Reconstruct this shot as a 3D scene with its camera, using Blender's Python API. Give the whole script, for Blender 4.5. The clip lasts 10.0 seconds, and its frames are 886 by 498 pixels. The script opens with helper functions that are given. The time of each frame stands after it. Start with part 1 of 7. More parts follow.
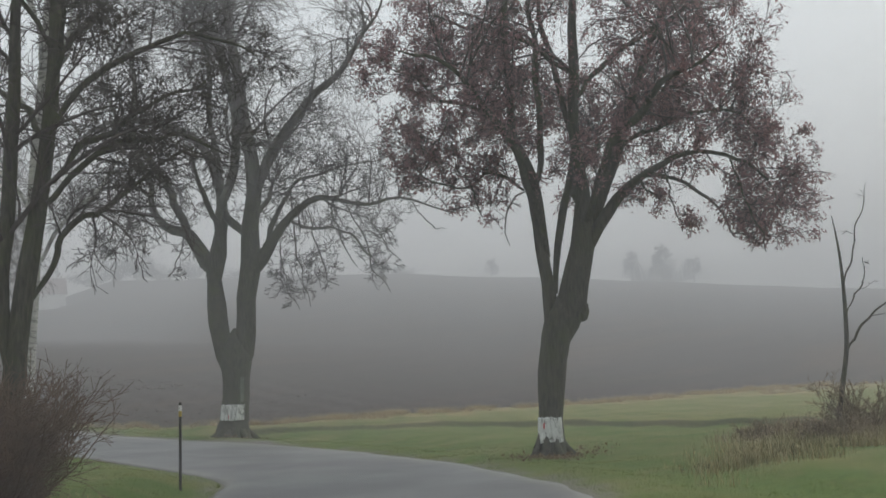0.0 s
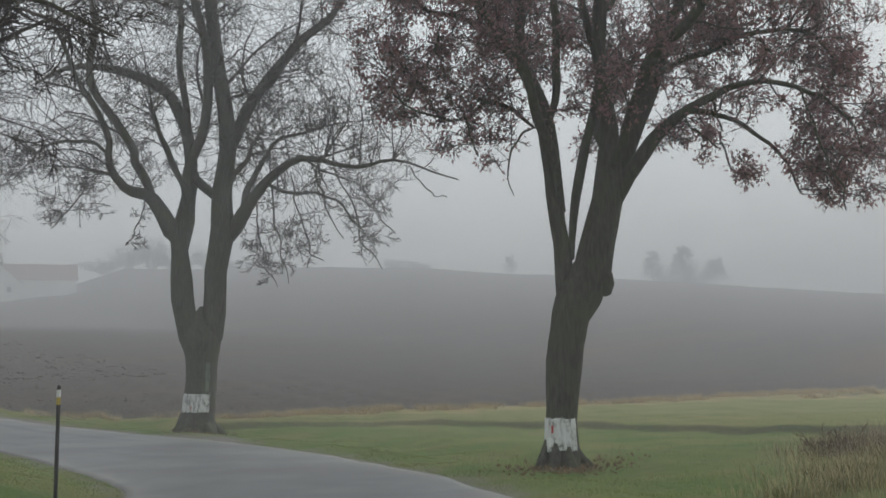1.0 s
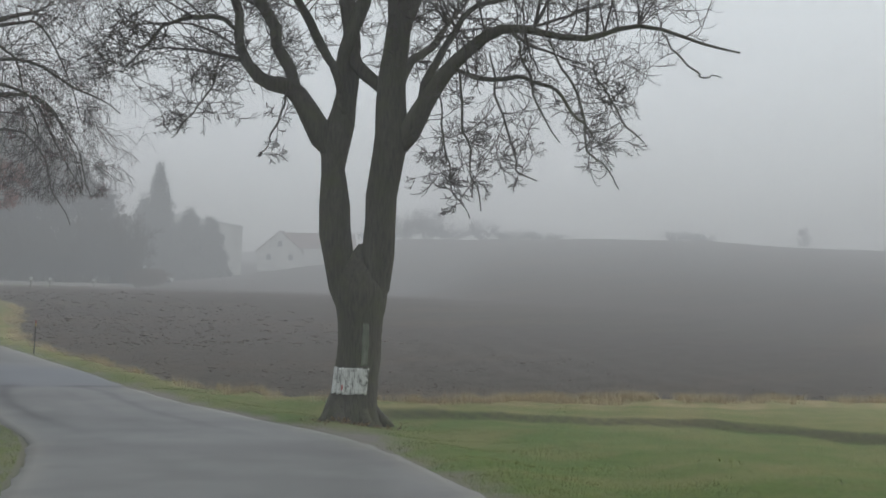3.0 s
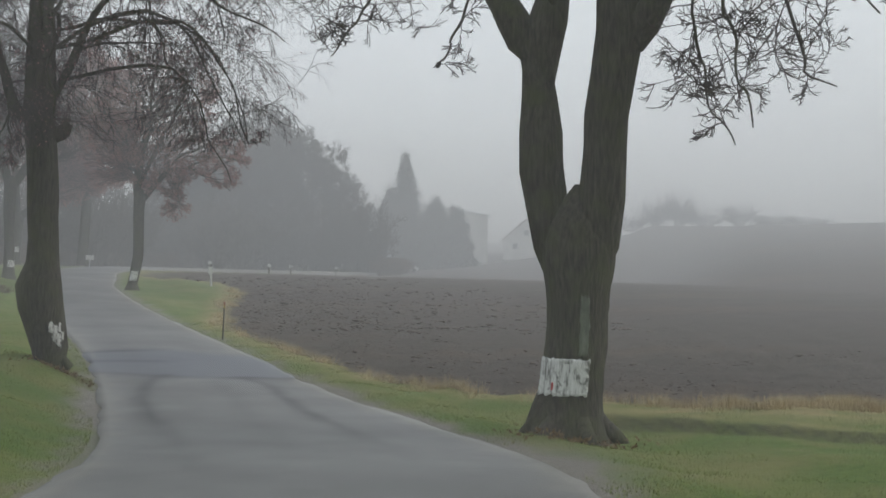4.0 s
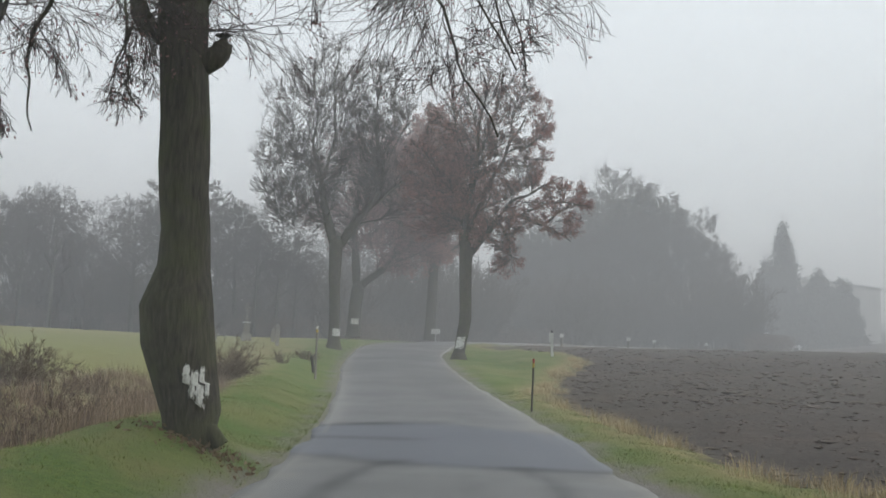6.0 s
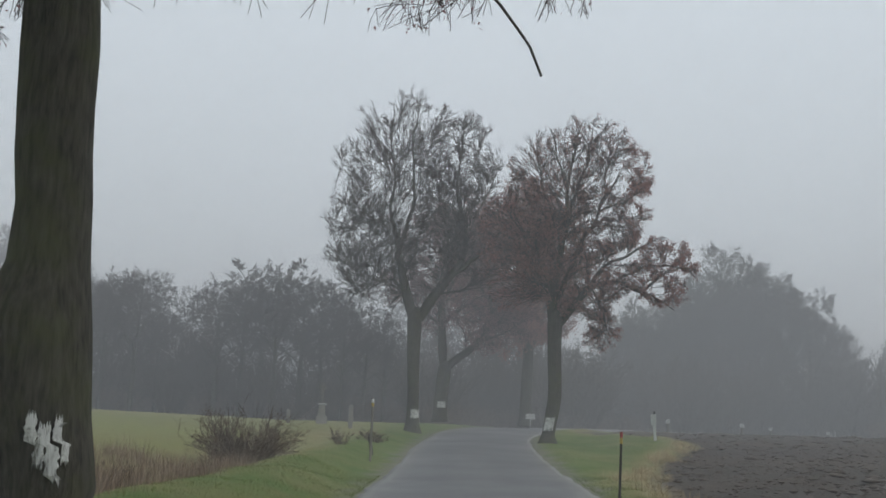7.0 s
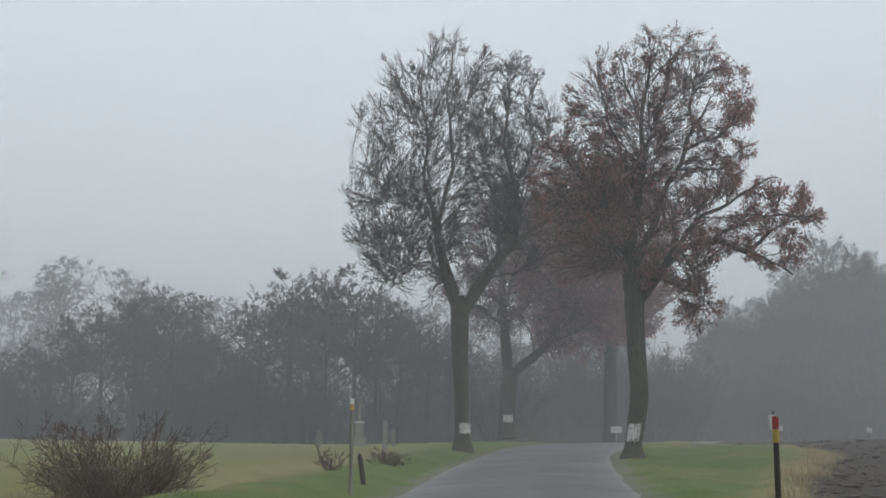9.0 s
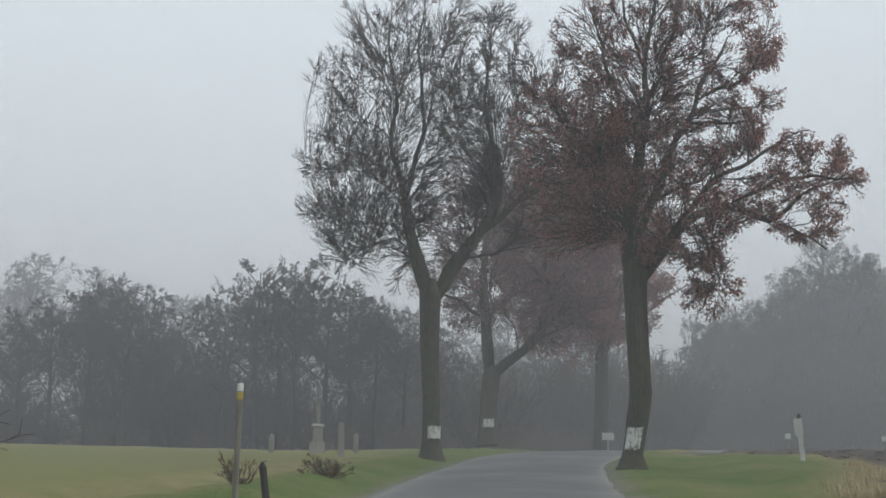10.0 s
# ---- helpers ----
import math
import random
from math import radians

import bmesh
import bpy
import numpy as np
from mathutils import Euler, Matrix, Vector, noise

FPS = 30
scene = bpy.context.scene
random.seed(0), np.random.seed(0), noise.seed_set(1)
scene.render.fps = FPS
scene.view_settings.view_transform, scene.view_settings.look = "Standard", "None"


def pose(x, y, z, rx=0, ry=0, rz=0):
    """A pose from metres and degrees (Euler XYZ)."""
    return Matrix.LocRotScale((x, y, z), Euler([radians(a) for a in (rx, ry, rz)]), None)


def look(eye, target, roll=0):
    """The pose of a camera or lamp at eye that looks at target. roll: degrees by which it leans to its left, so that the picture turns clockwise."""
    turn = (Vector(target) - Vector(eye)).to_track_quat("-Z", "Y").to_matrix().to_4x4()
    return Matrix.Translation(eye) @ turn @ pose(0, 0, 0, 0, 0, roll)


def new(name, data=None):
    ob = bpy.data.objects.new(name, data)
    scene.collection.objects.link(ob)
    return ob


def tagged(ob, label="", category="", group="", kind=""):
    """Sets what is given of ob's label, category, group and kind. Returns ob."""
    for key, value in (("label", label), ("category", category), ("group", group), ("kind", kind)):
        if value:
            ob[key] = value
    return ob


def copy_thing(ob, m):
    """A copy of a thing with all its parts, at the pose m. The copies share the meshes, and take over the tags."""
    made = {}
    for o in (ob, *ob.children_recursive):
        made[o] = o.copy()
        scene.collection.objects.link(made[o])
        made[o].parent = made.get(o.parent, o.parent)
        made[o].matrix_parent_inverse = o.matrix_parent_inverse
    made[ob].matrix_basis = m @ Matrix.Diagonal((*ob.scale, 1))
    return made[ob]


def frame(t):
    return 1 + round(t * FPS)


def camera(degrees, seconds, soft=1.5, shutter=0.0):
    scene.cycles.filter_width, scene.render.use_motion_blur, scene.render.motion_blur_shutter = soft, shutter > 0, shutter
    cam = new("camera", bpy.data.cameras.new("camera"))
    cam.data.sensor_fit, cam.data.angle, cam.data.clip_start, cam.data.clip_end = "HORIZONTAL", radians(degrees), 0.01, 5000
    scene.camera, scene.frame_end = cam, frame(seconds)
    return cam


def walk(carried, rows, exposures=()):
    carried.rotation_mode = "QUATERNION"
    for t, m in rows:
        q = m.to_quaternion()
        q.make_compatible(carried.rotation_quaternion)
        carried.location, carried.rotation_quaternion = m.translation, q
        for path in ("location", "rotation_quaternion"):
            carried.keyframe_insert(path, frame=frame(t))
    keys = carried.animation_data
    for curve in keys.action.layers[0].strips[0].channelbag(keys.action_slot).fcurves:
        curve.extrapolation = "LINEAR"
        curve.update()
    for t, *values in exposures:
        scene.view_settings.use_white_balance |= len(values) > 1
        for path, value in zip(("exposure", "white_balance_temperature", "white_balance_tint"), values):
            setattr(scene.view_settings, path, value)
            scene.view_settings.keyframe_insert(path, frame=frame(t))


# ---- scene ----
cam = camera(42.8, 10.0, soft=1.6)
PATH = [
    (0, (-25.068, -24.589, 1.921), (-23.381, -23.533, 2.122), -2.3),
    (0.5, (-22.492, -23.328, 1.779), (-20.808, -22.268, 1.979), -1.9),
    (1, (-20.089, -22.151, 1.646), (-18.421, -21.066, 1.844), -0.9),
    (1.5, (-17.932, -21.007, 1.544), (-16.295, -19.874, 1.738), -0.2),
    (2, (-15.981, -19.844, 1.441), (-14.399, -18.635, 1.625), 0.2),
    (2.2, (-15.087, -19.249, 1.399), (-13.528, -18.010, 1.581), -0.3),
    (3.3, (-8.503, -14.643, 1.460), (-7.255, -13.087, 1.603), 1.4),
    (3.5, (-7.564, -13.592, 1.428), (-6.382, -11.984, 1.565), 1.4),
    (4, (-5.373, -10.856, 1.248), (-4.376, -9.127, 1.382), 1.1),
    (4.5, (-3.934, -8.552, 1.059), (-3.112, -6.734, 1.198), 1.6),
    (5, (-2.735, -6.365, 0.904), (-2.082, -4.481, 1.060), 2.6),
    (5.5, (-1.500, -3.509, 0.891), (-0.988, -1.585, 1.081), 2.7),
    (6, (-0.513, -1.136, 0.813), (-0.129, 0.808, 1.082), 1.7),
    (6.2, (-0.146, -0.126, 0.787), (0.196, 1.821, 1.092), 2.0),
    (7.3, (1.775, 5.493, 0.703), (1.925, 7.437, 1.147), 2.1),
    (7.5, (2.064, 6.610, 0.754), (2.191, 8.553, 1.207), 2.0),
    (8, (2.718, 9.328, 0.869), (2.802, 11.273, 1.329), 1.1),
    (8.5, (3.245, 11.974, 0.985), (3.307, 13.920, 1.440), 0.6),
    (9, (3.746, 14.787, 1.114), (3.792, 16.734, 1.571), 0.2),
    (9.5, (4.241, 17.576, 1.264), (4.286, 19.521, 1.731), 0.5),
    (10, (4.648, 20.955, 1.475), (4.711, 22.899, 1.944), 0.6),
]
walk(cam, [(t, look(eye, target, roll)) for t, eye, target, roll in PATH],
     [(0, 0.6, 6600, 10), (2.2, 0.58, 6480, 10), (4, 0.7, 6540, 10), (5.8, 0.82, 6560, 10), (7.3, 0.3, 6300, 10), (8.5, 0.4, 6350, 10), (10, 0.48, 6400, 10)])

# ---------------------------------------------------------------- light
SUN_EL, SUN_ROT = radians(26), radians(112)
world = bpy.data.worlds.new("overcast_sky")
scene.world = world
world.use_nodes = True
wn, wl = world.node_tree.nodes, world.node_tree.links
wn.clear()
w_out = wn.new("ShaderNodeOutputWorld")
w_bg = wn.new("ShaderNodeBackground")
w_sky = wn.new("ShaderNodeTexSky")
w_sky.sky_type = "NISHITA"
w_sky.sun_disc = False
w_sky.sun_elevation, w_sky.sun_rotation = SUN_EL, SUN_ROT
w_sky.air_density, w_sky.dust_density = 1.5, 4.0
# A closed cloud deck evens the sky out to a cool grey.
w_mix = wn.new("ShaderNodeMix")
w_mix.data_type = "RGBA"
w_mix.inputs[0].default_value = 0.9
w_mix.inputs[7].default_value = (7.0, 7.65, 8.15, 1)
w_bg.inputs["Strength"].default_value = 0.108
wl.new(w_sky.outputs[0], w_mix.inputs[6])
wl.new(w_mix.outputs[2], w_bg.inputs["Color"])
wl.new(w_bg.outputs[0], w_out.inputs["Surface"])

sun = new("sun", bpy.data.lights.new("sun", "SUN"))
sun.data.energy, sun.data.angle, sun.data.color = 0.9, radians(40), (1.0, 0.97, 0.93)
sun.matrix_world = look((0, 0, 60), (0 - 34, 0 + 13, 60 - 30))


# ---------------------------------------------------------------- materials
def material(name, rough=0.9, spec=0.3):
    m = bpy.data.materials.new(name)
    m.use_nodes = True
    b = m.node_tree.nodes["Principled BSDF"]
    b.inputs["Roughness"].default_value = rough
    b.inputs["Specular IOR Level"].default_value = spec
    return m, m.node_tree.nodes, m.node_tree.links, b


def tex_noise(n, l, vec, scale, detail=4.0, rough=0.6):
    t = n.new("ShaderNodeTexNoise")
    t.inputs["Scale"].default_value = scale
    t.inputs["Detail"].default_value = detail
    t.inputs["Roughness"].default_value = rough
    if vec is not None:
        l.new(vec, t.inputs["Vector"])
    return t.outputs["Fac"]


def ramp(n, l, fac, stops):
    r = n.new("ShaderNodeValToRGB")
    e = r.color_ramp.elements
    while len(e) < len(stops):
        e.new(0.5)
    for el, (p, c) in zip(e, stops):
        el.position, el.color = p, (*c, 1)
    l.new(fac, r.inputs["Fac"])
    return r.outputs["Color"]


def blend(n, l, fac, a, b, mode="MIX"):
    m = n.new("ShaderNodeMix")
    m.data_type, m.blend_type = "RGBA", mode
    for sock, v in ((m.inputs[0], fac), (m.inputs[6], a), (m.inputs[7], b)):
        if isinstance(v, bpy.types.NodeSocket):
            l.new(v, sock)
        elif isinstance(v, tuple):
            sock.default_value = (*v, 1)
        else:
            sock.default_value = v
    return m.outputs[2]


def bump(n, l, b, height, strength, distance):
    k = n.new("ShaderNodeBump")
    k.inputs["Strength"].default_value = strength
    k.inputs["Distance"].default_value = distance
    l.new(height, k.inputs["Height"])
    l.new(k.outputs[0], b.inputs["Normal"])


def coords(n):
    return n.new("ShaderNodeTexCoord").outputs["Object"]


def stretched(n, l, vec, sx, sy, sz):
    m = n.new("ShaderNodeMapping")
    m.inputs["Scale"].default_value = (sx, sy, sz)
    l.new(vec, m.inputs["Vector"])
    return m.outputs[0]


def simple(name, stops, scale, rough=0.9, spec=0.3, bump_d=0.01, coarse=None, stretch=None):
    """Two scales of noise through a colour ramp, with a fine relief."""
    m, n, l, b = material(name, rough, spec)
    v = coords(n)
    if stretch:
        v = stretched(n, l, v, *stretch)
    fine = tex_noise(n, l, v, scale, 6)
    big = tex_noise(n, l, v, coarse or scale * 0.08, 3)
    c = ramp(n, l, fine, stops)
    c = blend(n, l, 0.35, c, ramp(n, l, big, [(0.3, tuple(x * 0.6 for x in stops[0][1])), (0.7, tuple(min(1, x * 1.25) for x in stops[-1][1]))]))
    l.new(c, b.inputs["Base Color"])
    if bump_d:
        bump(n, l, b, fine, 0.6, bump_d)
    return m


def bark_material(name, dark, light, moss):
    m, n, l, b = material(name, 0.92, 0.25)
    v = coords(n)
    ridges = tex_noise(n, l, stretched(n, l, v, 22, 22, 3.5), 1.0, 6, 0.65)
    patch = tex_noise(n, l, v, 2.2, 5, 0.6)
    c = ramp(n, l, ridges, [(0.32, dark), (0.68, light)])
    c = blend(n, l, ramp(n, l, patch, [(0.45, (0, 0, 0)), (0.72, (0.8, 0.8, 0.8))]), c, moss)
    l.new(c, b.inputs["Base Color"])
    bump(n, l, b, ridges, 0.9, 0.03)
    return m


BARK = bark_material("wet_lime_bark", (0.022, 0.02, 0.015), (0.1, 0.092, 0.068), (0.07, 0.078, 0.03))
BARK_GREY = bark_material("grey_bark", (0.03, 0.028, 0.026), (0.11, 0.105, 0.095), (0.07, 0.075, 0.05))
TWIG = simple("dark_twigs", [(0.3, (0.042, 0.033, 0.031)), (0.7, (0.1, 0.08, 0.075))], 30, bump_d=0)


def leaf_material(name, dark, light):
    """Thin dry leaves, through which some light passes."""
    m, n, l, b = material(name, 0.75, 0.25)
    v = coords(n)
    c = ramp(n, l, tex_noise(n, l, v, 4.0, 4), [(0.3, dark), (0.7, light)])
    c = blend(n, l, ramp(n, l, tex_noise(n, l, v, 0.5, 3), [(0.35, (0, 0, 0)), (0.7, (0.5, 0.5, 0.5))]), c, tuple(x * 0.55 for x in light))
    thin = n.new("ShaderNodeBsdfTranslucent")
    mix = n.new("ShaderNodeMixShader")
    mix.inputs[0].default_value = 0.5
    l.new(c, b.inputs["Base Color"])
    l.new(c, thin.inputs["Color"])
    l.new(b.outputs[0], mix.inputs[1])
    l.new(thin.outputs[0], mix.inputs[2])
    l.new(mix.outputs[0], n["Material Output"].inputs["Surface"])
    return m


LEAF_BROWN = leaf_material("dry_brown_leaves", (0.2, 0.1, 0.104), (0.42, 0.23, 0.232))
LEAF_RED = leaf_material("dry_red_leaves", (0.27, 0.115, 0.098), (0.5, 0.235, 0.19))
NEEDLE = simple("dark_needles", [(0.3, (0.018, 0.025, 0.018)), (0.7, (0.045, 0.055, 0.035))], 3.0, 0.8, 0.2, 0)
IVY = simple("mossy_brown_thicket", [(0.3, (0.042, 0.033, 0.024)), (0.7, (0.098, 0.076, 0.052))], 2.0, 0.9, 0.2, 0)


# ---------------------------------------------------------------- lie of the land
KS = (-400, -120, -60, -34, -20, -10, 0, 8, 15, 25, 40, 53, 65, 80, 95, 110, 158, 200, 250, 300, 700, 1600)
KZ = (10, 3.5, 1.6, 0.6, 0.12, -0.25, -0.42, -0.38, 0.0, 0.6, 1.65, 2.75, 3.75, 4.8, 5.45, 6.05, 8.1, 10.8, 12.4, 18, 52, 62)
SMOOTH_S = np.arange(-420, 1620, 1.0)
SMOOTH_Z = np.convolve(np.interp(SMOOTH_S, KS, KZ), np.ones(9) / 9, "same")

# Edges of the carriageway, walked from behind the camera to the distance.
ROAD_L = [(-120, -52), (-60, -31), (-30, -20.3), (-20, -15.8), (-12.5, -11.8), (-8.7, -9.2), (-6.6, -6.2), (-4.2, -1.5), (-2.2, 3.1), (-1.0, 7.6), (0.0, 12.0), (1.0, 17.3),
          (1.95, 23.5), (3.15, 33), (4.4, 43.5), (5.75, 52.5), (7.4, 62), (10.5, 74), (17, 90), (32, 108), (60, 131), (72, 147), (79, 172), (79, 250)]
ROAD_R = [(-120, -57), (-60, -36), (-30, -26.0), (-20, -22.6), (-11, -18.0), (-8, -15.3), (-5.2, -12.4), (-2.6, -9.0), (0.3, -4.4), (2.6, 0.4), (3.6, 5.0), (4.3, 11.0), (4.95, 14.9),
          (5.7, 20), (7.35, 33), (8.4, 41), (10.0, 51.5), (12.4, 61), (15.5, 72), (22, 86), (37, 104), (63.2, 127.4), (75, 145.5), (82, 171.5), (82, 250)]
FIELD = [(400, -60), (60, -13), (44, -9), (33, -5), (24, -2.2), (15.5, 2.2), (10.2, 5.5), (8.4, 7.6), (7.3, 10.3), (6.8, 13.5), (7.1, 17.5), (7.7, 24), (8.3, 28.5), (9.9, 33),
         (11.3, 37), (13.2, 41.5), (15.3, 46.5), (16.8, 51.5), (17.2, 56), (16.0, 61), (15.4, 66), (17.4, 72.5), (24, 85.5), (39, 103), (65.2, 126.3), (77.5, 145), (84.5, 171), (90, 230), (100, 500)]


def spline(points, step):
    """Catmull-Rom through points, resampled evenly."""
    p = np.array(points, float)
    p = np.vstack([2 * p[0] - p[1], p, 2 * p[-1] - p[-2]])
    out = []
    for i in range(1, len(p) - 2):
        n = max(2, int(np.linalg.norm(p[i + 1] - p[i]) / 0.5))
        t = np.linspace(0, 1, n, endpoint=False)[:, None]
        out.append(0.5 * (2 * p[i] + (p[i + 1] - p[i - 1]) * t + (2 * p[i - 1] - 5 * p[i] + 4 * p[i + 1] - p[i + 2]) * t**2 + (3 * p[i] - p[i - 1] - 3 * p[i + 1] + p[i + 2]) * t**3))
    q = np.vstack(out + [p[-2:-1]])
    s = np.r_[0, np.cumsum(np.linalg.norm(np.diff(q, axis=0), axis=1))]
    w = np.linspace(0, s[-1], int(s[-1] / step) + 1)
    return np.stack([np.interp(w, s, q[:, k]) for k in range(q.shape[1])], 1)


def from_line(xy, line):
    """Distance from a line, positive to the right of its walking direction."""
    xy = np.asarray(xy, float)
    best, side, reach = np.full(len(xy), 1e9), np.zeros(len(xy)), np.zeros(len(xy))
    for a, b in zip(line[:-1], line[1:]):
        d = b - a
        u = np.clip(((xy - a) @ d) / (d @ d), 0, 1)
        off = xy - (a + u[:, None] * d)
        dist = np.hypot(off[:, 0], off[:, 1])
        cross = (d[1] * (xy[:, 0] - a[0]) - d[0] * (xy[:, 1] - a[1])) / np.sqrt(d @ d)
        nearer = (dist < best - 1e-6) | ((dist < best + 1e-6) & (np.abs(cross) > reach))
        best, side, reach = np.where(nearer, dist, best), np.where(nearer, np.sign(cross), side), np.where(nearer, np.abs(cross), reach)
    return best * side


EDGE_L, EDGE_R, EDGE_F = spline(ROAD_L, 2.0), spline(ROAD_R, 2.0), spline(FIELD, 2.5)
LEDGE = spline([(6.0, 7), (6.8, 3.8), (7.8, 1.2), (9.4, -1.2), (9.8, -4.5), (8.8, -8), (7.2, -12), (5.4, -16), (1, -25)], 1.0)


def step(a, b, v):
    t = np.clip((v - a) / (b - a), 0, 1)
    return t * t * (3 - 2 * t)


def wave(x, y, k):
    """Cheap smooth unevenness of about unit height."""
    return (np.sin(x * k + 1.3) * np.cos(y * k * 1.13 + 0.4) + 0.6 * np.sin(x * k * 2.3 + y * k * 1.7) + 0.4 * np.cos(y * k * 3.1 - x * k * 2.1)) / 1.6


def base_land(x, y):
    """The valley floor, and the ploughed field that climbs to a long crest in the east."""
    low = np.interp(y + 0.38 * np.maximum(x, 0), SMOOTH_S, SMOOTH_Z) + 0.012 * np.maximum(0, -x - 3) * np.clip((y - 10) / 20, 0, 1)
    r, th = np.hypot(x + 15, y + 18), np.degrees(np.arctan2(y + 18, x + 15))
    crest = 1.5 + 300 * np.interp(th, (-40, 5, 12.6, 17, 20, 30, 36, 48, 54), (0.03, 0.045, 0.054, 0.061, 0.068, 0.081, 0.088, 0.087, 0.1))
    climb = -0.4 + (crest + 0.4) * np.clip((r - 55) / 245, 0, 1) ** (1.15 + 1.0 * step(43, 53, th))
    return low + np.maximum(climb - low, 0) * step(60, 100, r) * step(63, 47, th) * (1 - 0.6 * step(250, 280, r) * step(49, 53, th)) * step(-70, -25, th)


def land(x, y):
    """Height of the ground, and how far it is field."""
    x, y = np.atleast_1d(np.asarray(x, float)), np.atleast_1d(np.asarray(y, float))
    xy = np.stack([x, y], 1)
    dl, dr, df = from_line(xy, EDGE_L), from_line(xy, EDGE_R), from_line(xy, EDGE_F)
    z = base_land(x, y)
    on = (dl > 0) & (dr < 0)
    left, right = np.maximum(-dl, 0), np.maximum(dr, 0)
    z = z + np.where(on, -0.06, 0)
    z = z + 0.36 * step(0.3, 1.9, left) * step(-30, -12, y) * (1 - 0.5 * step(30, 60, y))
    z = z - 0.28 * step(2.2, 3.6, left) * step(5.5, 4.0, left) * step(0, 14, y) * step(60, 40, y)
    z = z + 0.05 * step(0.1, 0.8, right) - 0.12 * step(0.8, 2.0, right) * step(4, 2.5, right)
    z = z + 0.3 * np.exp(-((x + 0.95) ** 2 / 0.9 + (y - 13.0) ** 2 / 5.0)) * step(0, 0.5, left)
    z = z + 0.16 * step(0.12, -0.12, from_line(xy, LEDGE) + 0.07 * wave(x, y, 1.4)) * step(0.2, -0.4, df) * step(6.5, 3, y) * step(2, 6, x)
    off = np.minimum(np.where(on, 0, 1), 1) * step(0.0, 1.2, left + right)
    z = z + off * 0.05 * wave(x, y, 1.1)
    field = step(-0.25, 0.25, df + 0.35 * wave(x, y, 1.6)) * (1 - on)
    clods = wave(x, y, 5.2) * 0.05 + wave(y, x, 11.0) * 0.035 + 0.05 * np.sin(2.6 * (x * 0.86 - y * 0.5) + 0.6 * wave(x, y, 0.3))
    z = z - 0.12 * field + field * clods * step(300, 60, np.hypot(x, y))
    return z, field


def ground_z(x, y):
    return float(land([x], [y])[0][0])


# ---------------------------------------------------------------- mesh helpers
def mesh_of(name, verts, faces, mats=(), smooth=False, slots=None):
    """A mesh from arrays: faces is (n, 3) or (n, 4)."""
    me = bpy.data.meshes.new(name)
    verts, faces = np.asarray(verts, np.float32), np.asarray(faces, np.int32)
    k = faces.shape[1]
    me.vertices.add(len(verts))
    me.vertices.foreach_set("co", verts.ravel())
    me.loops.add(faces.size)
    me.loops.foreach_set("vertex_index", faces.ravel())
    me.polygons.add(len(faces))
    me.polygons.foreach_set("loop_start", np.arange(0, faces.size, k, dtype=np.int32))
    me.polygons.foreach_set("loop_total", np.full(len(faces), k, np.int32))
    if smooth:
        me.polygons.foreach_set("use_smooth", np.ones(len(faces), bool))
    if slots is not None:
        me.polygons.foreach_set("material_index", np.asarray(slots, np.int32))
    me.update(calc_edges=True)
    for m in mats:
        me.materials.append(m)
    return me


def put(name, me, parent=None, label="", kind=""):
    ob = new(name, me)
    if parent is not None:
        ob.parent = parent
    return tagged(ob, label, kind=kind)


def thing(name, x, y, z, label, category, group="", kind=""):
    ob = new(name)
    ob.empty_display_size = 0.2
    ob.location = (x, y, z)
    return tagged(ob, label, category, group, kind)


def part(name, bm, mat, parent, label=""):
    me = bpy.data.meshes.new(name)
    bm.normal_update()
    bm.to_mesh(me)
    bm.free()
    me.materials.append(mat)
    return put(name, me, parent, label)


def tubes(points, radii, sides=3, phase=0.0):
    """Tubes round many polylines at once. points (n, s, 3), radii (n, s): vertices and quads."""
    n, s, _ = points.shape
    tan = np.gradient(points, axis=1)
    tan /= np.linalg.norm(tan, axis=2, keepdims=True) + 1e-9
    mean = tan.mean(1)
    ref = np.where(np.abs(mean[:, 2:3]) > 0.8, np.array([[1.0, 0, 0]]), np.array([[0, 0, 1.0]]))[:, None, :]
    u = np.cross(tan, ref)
    u /= np.linalg.norm(u, axis=2, keepdims=True) + 1e-9
    v = np.cross(tan, u)
    a = np.arange(sides) * 2 * np.pi / sides + phase
    ring = points[:, :, None, :] + radii[:, :, None, None] * (np.cos(a)[:, None] * u[:, :, None, :] + np.sin(a)[:, None] * v[:, :, None, :])
    idx = np.arange(n * s * sides).reshape(n, s, sides)
    nxt = np.roll(idx, -1, axis=2)
    quads = np.stack([idx[:, :-1], nxt[:, :-1], nxt[:, 1:], idx[:, 1:]], -1).reshape(-1, 4)
    return ring.reshape(-1, 3), quads


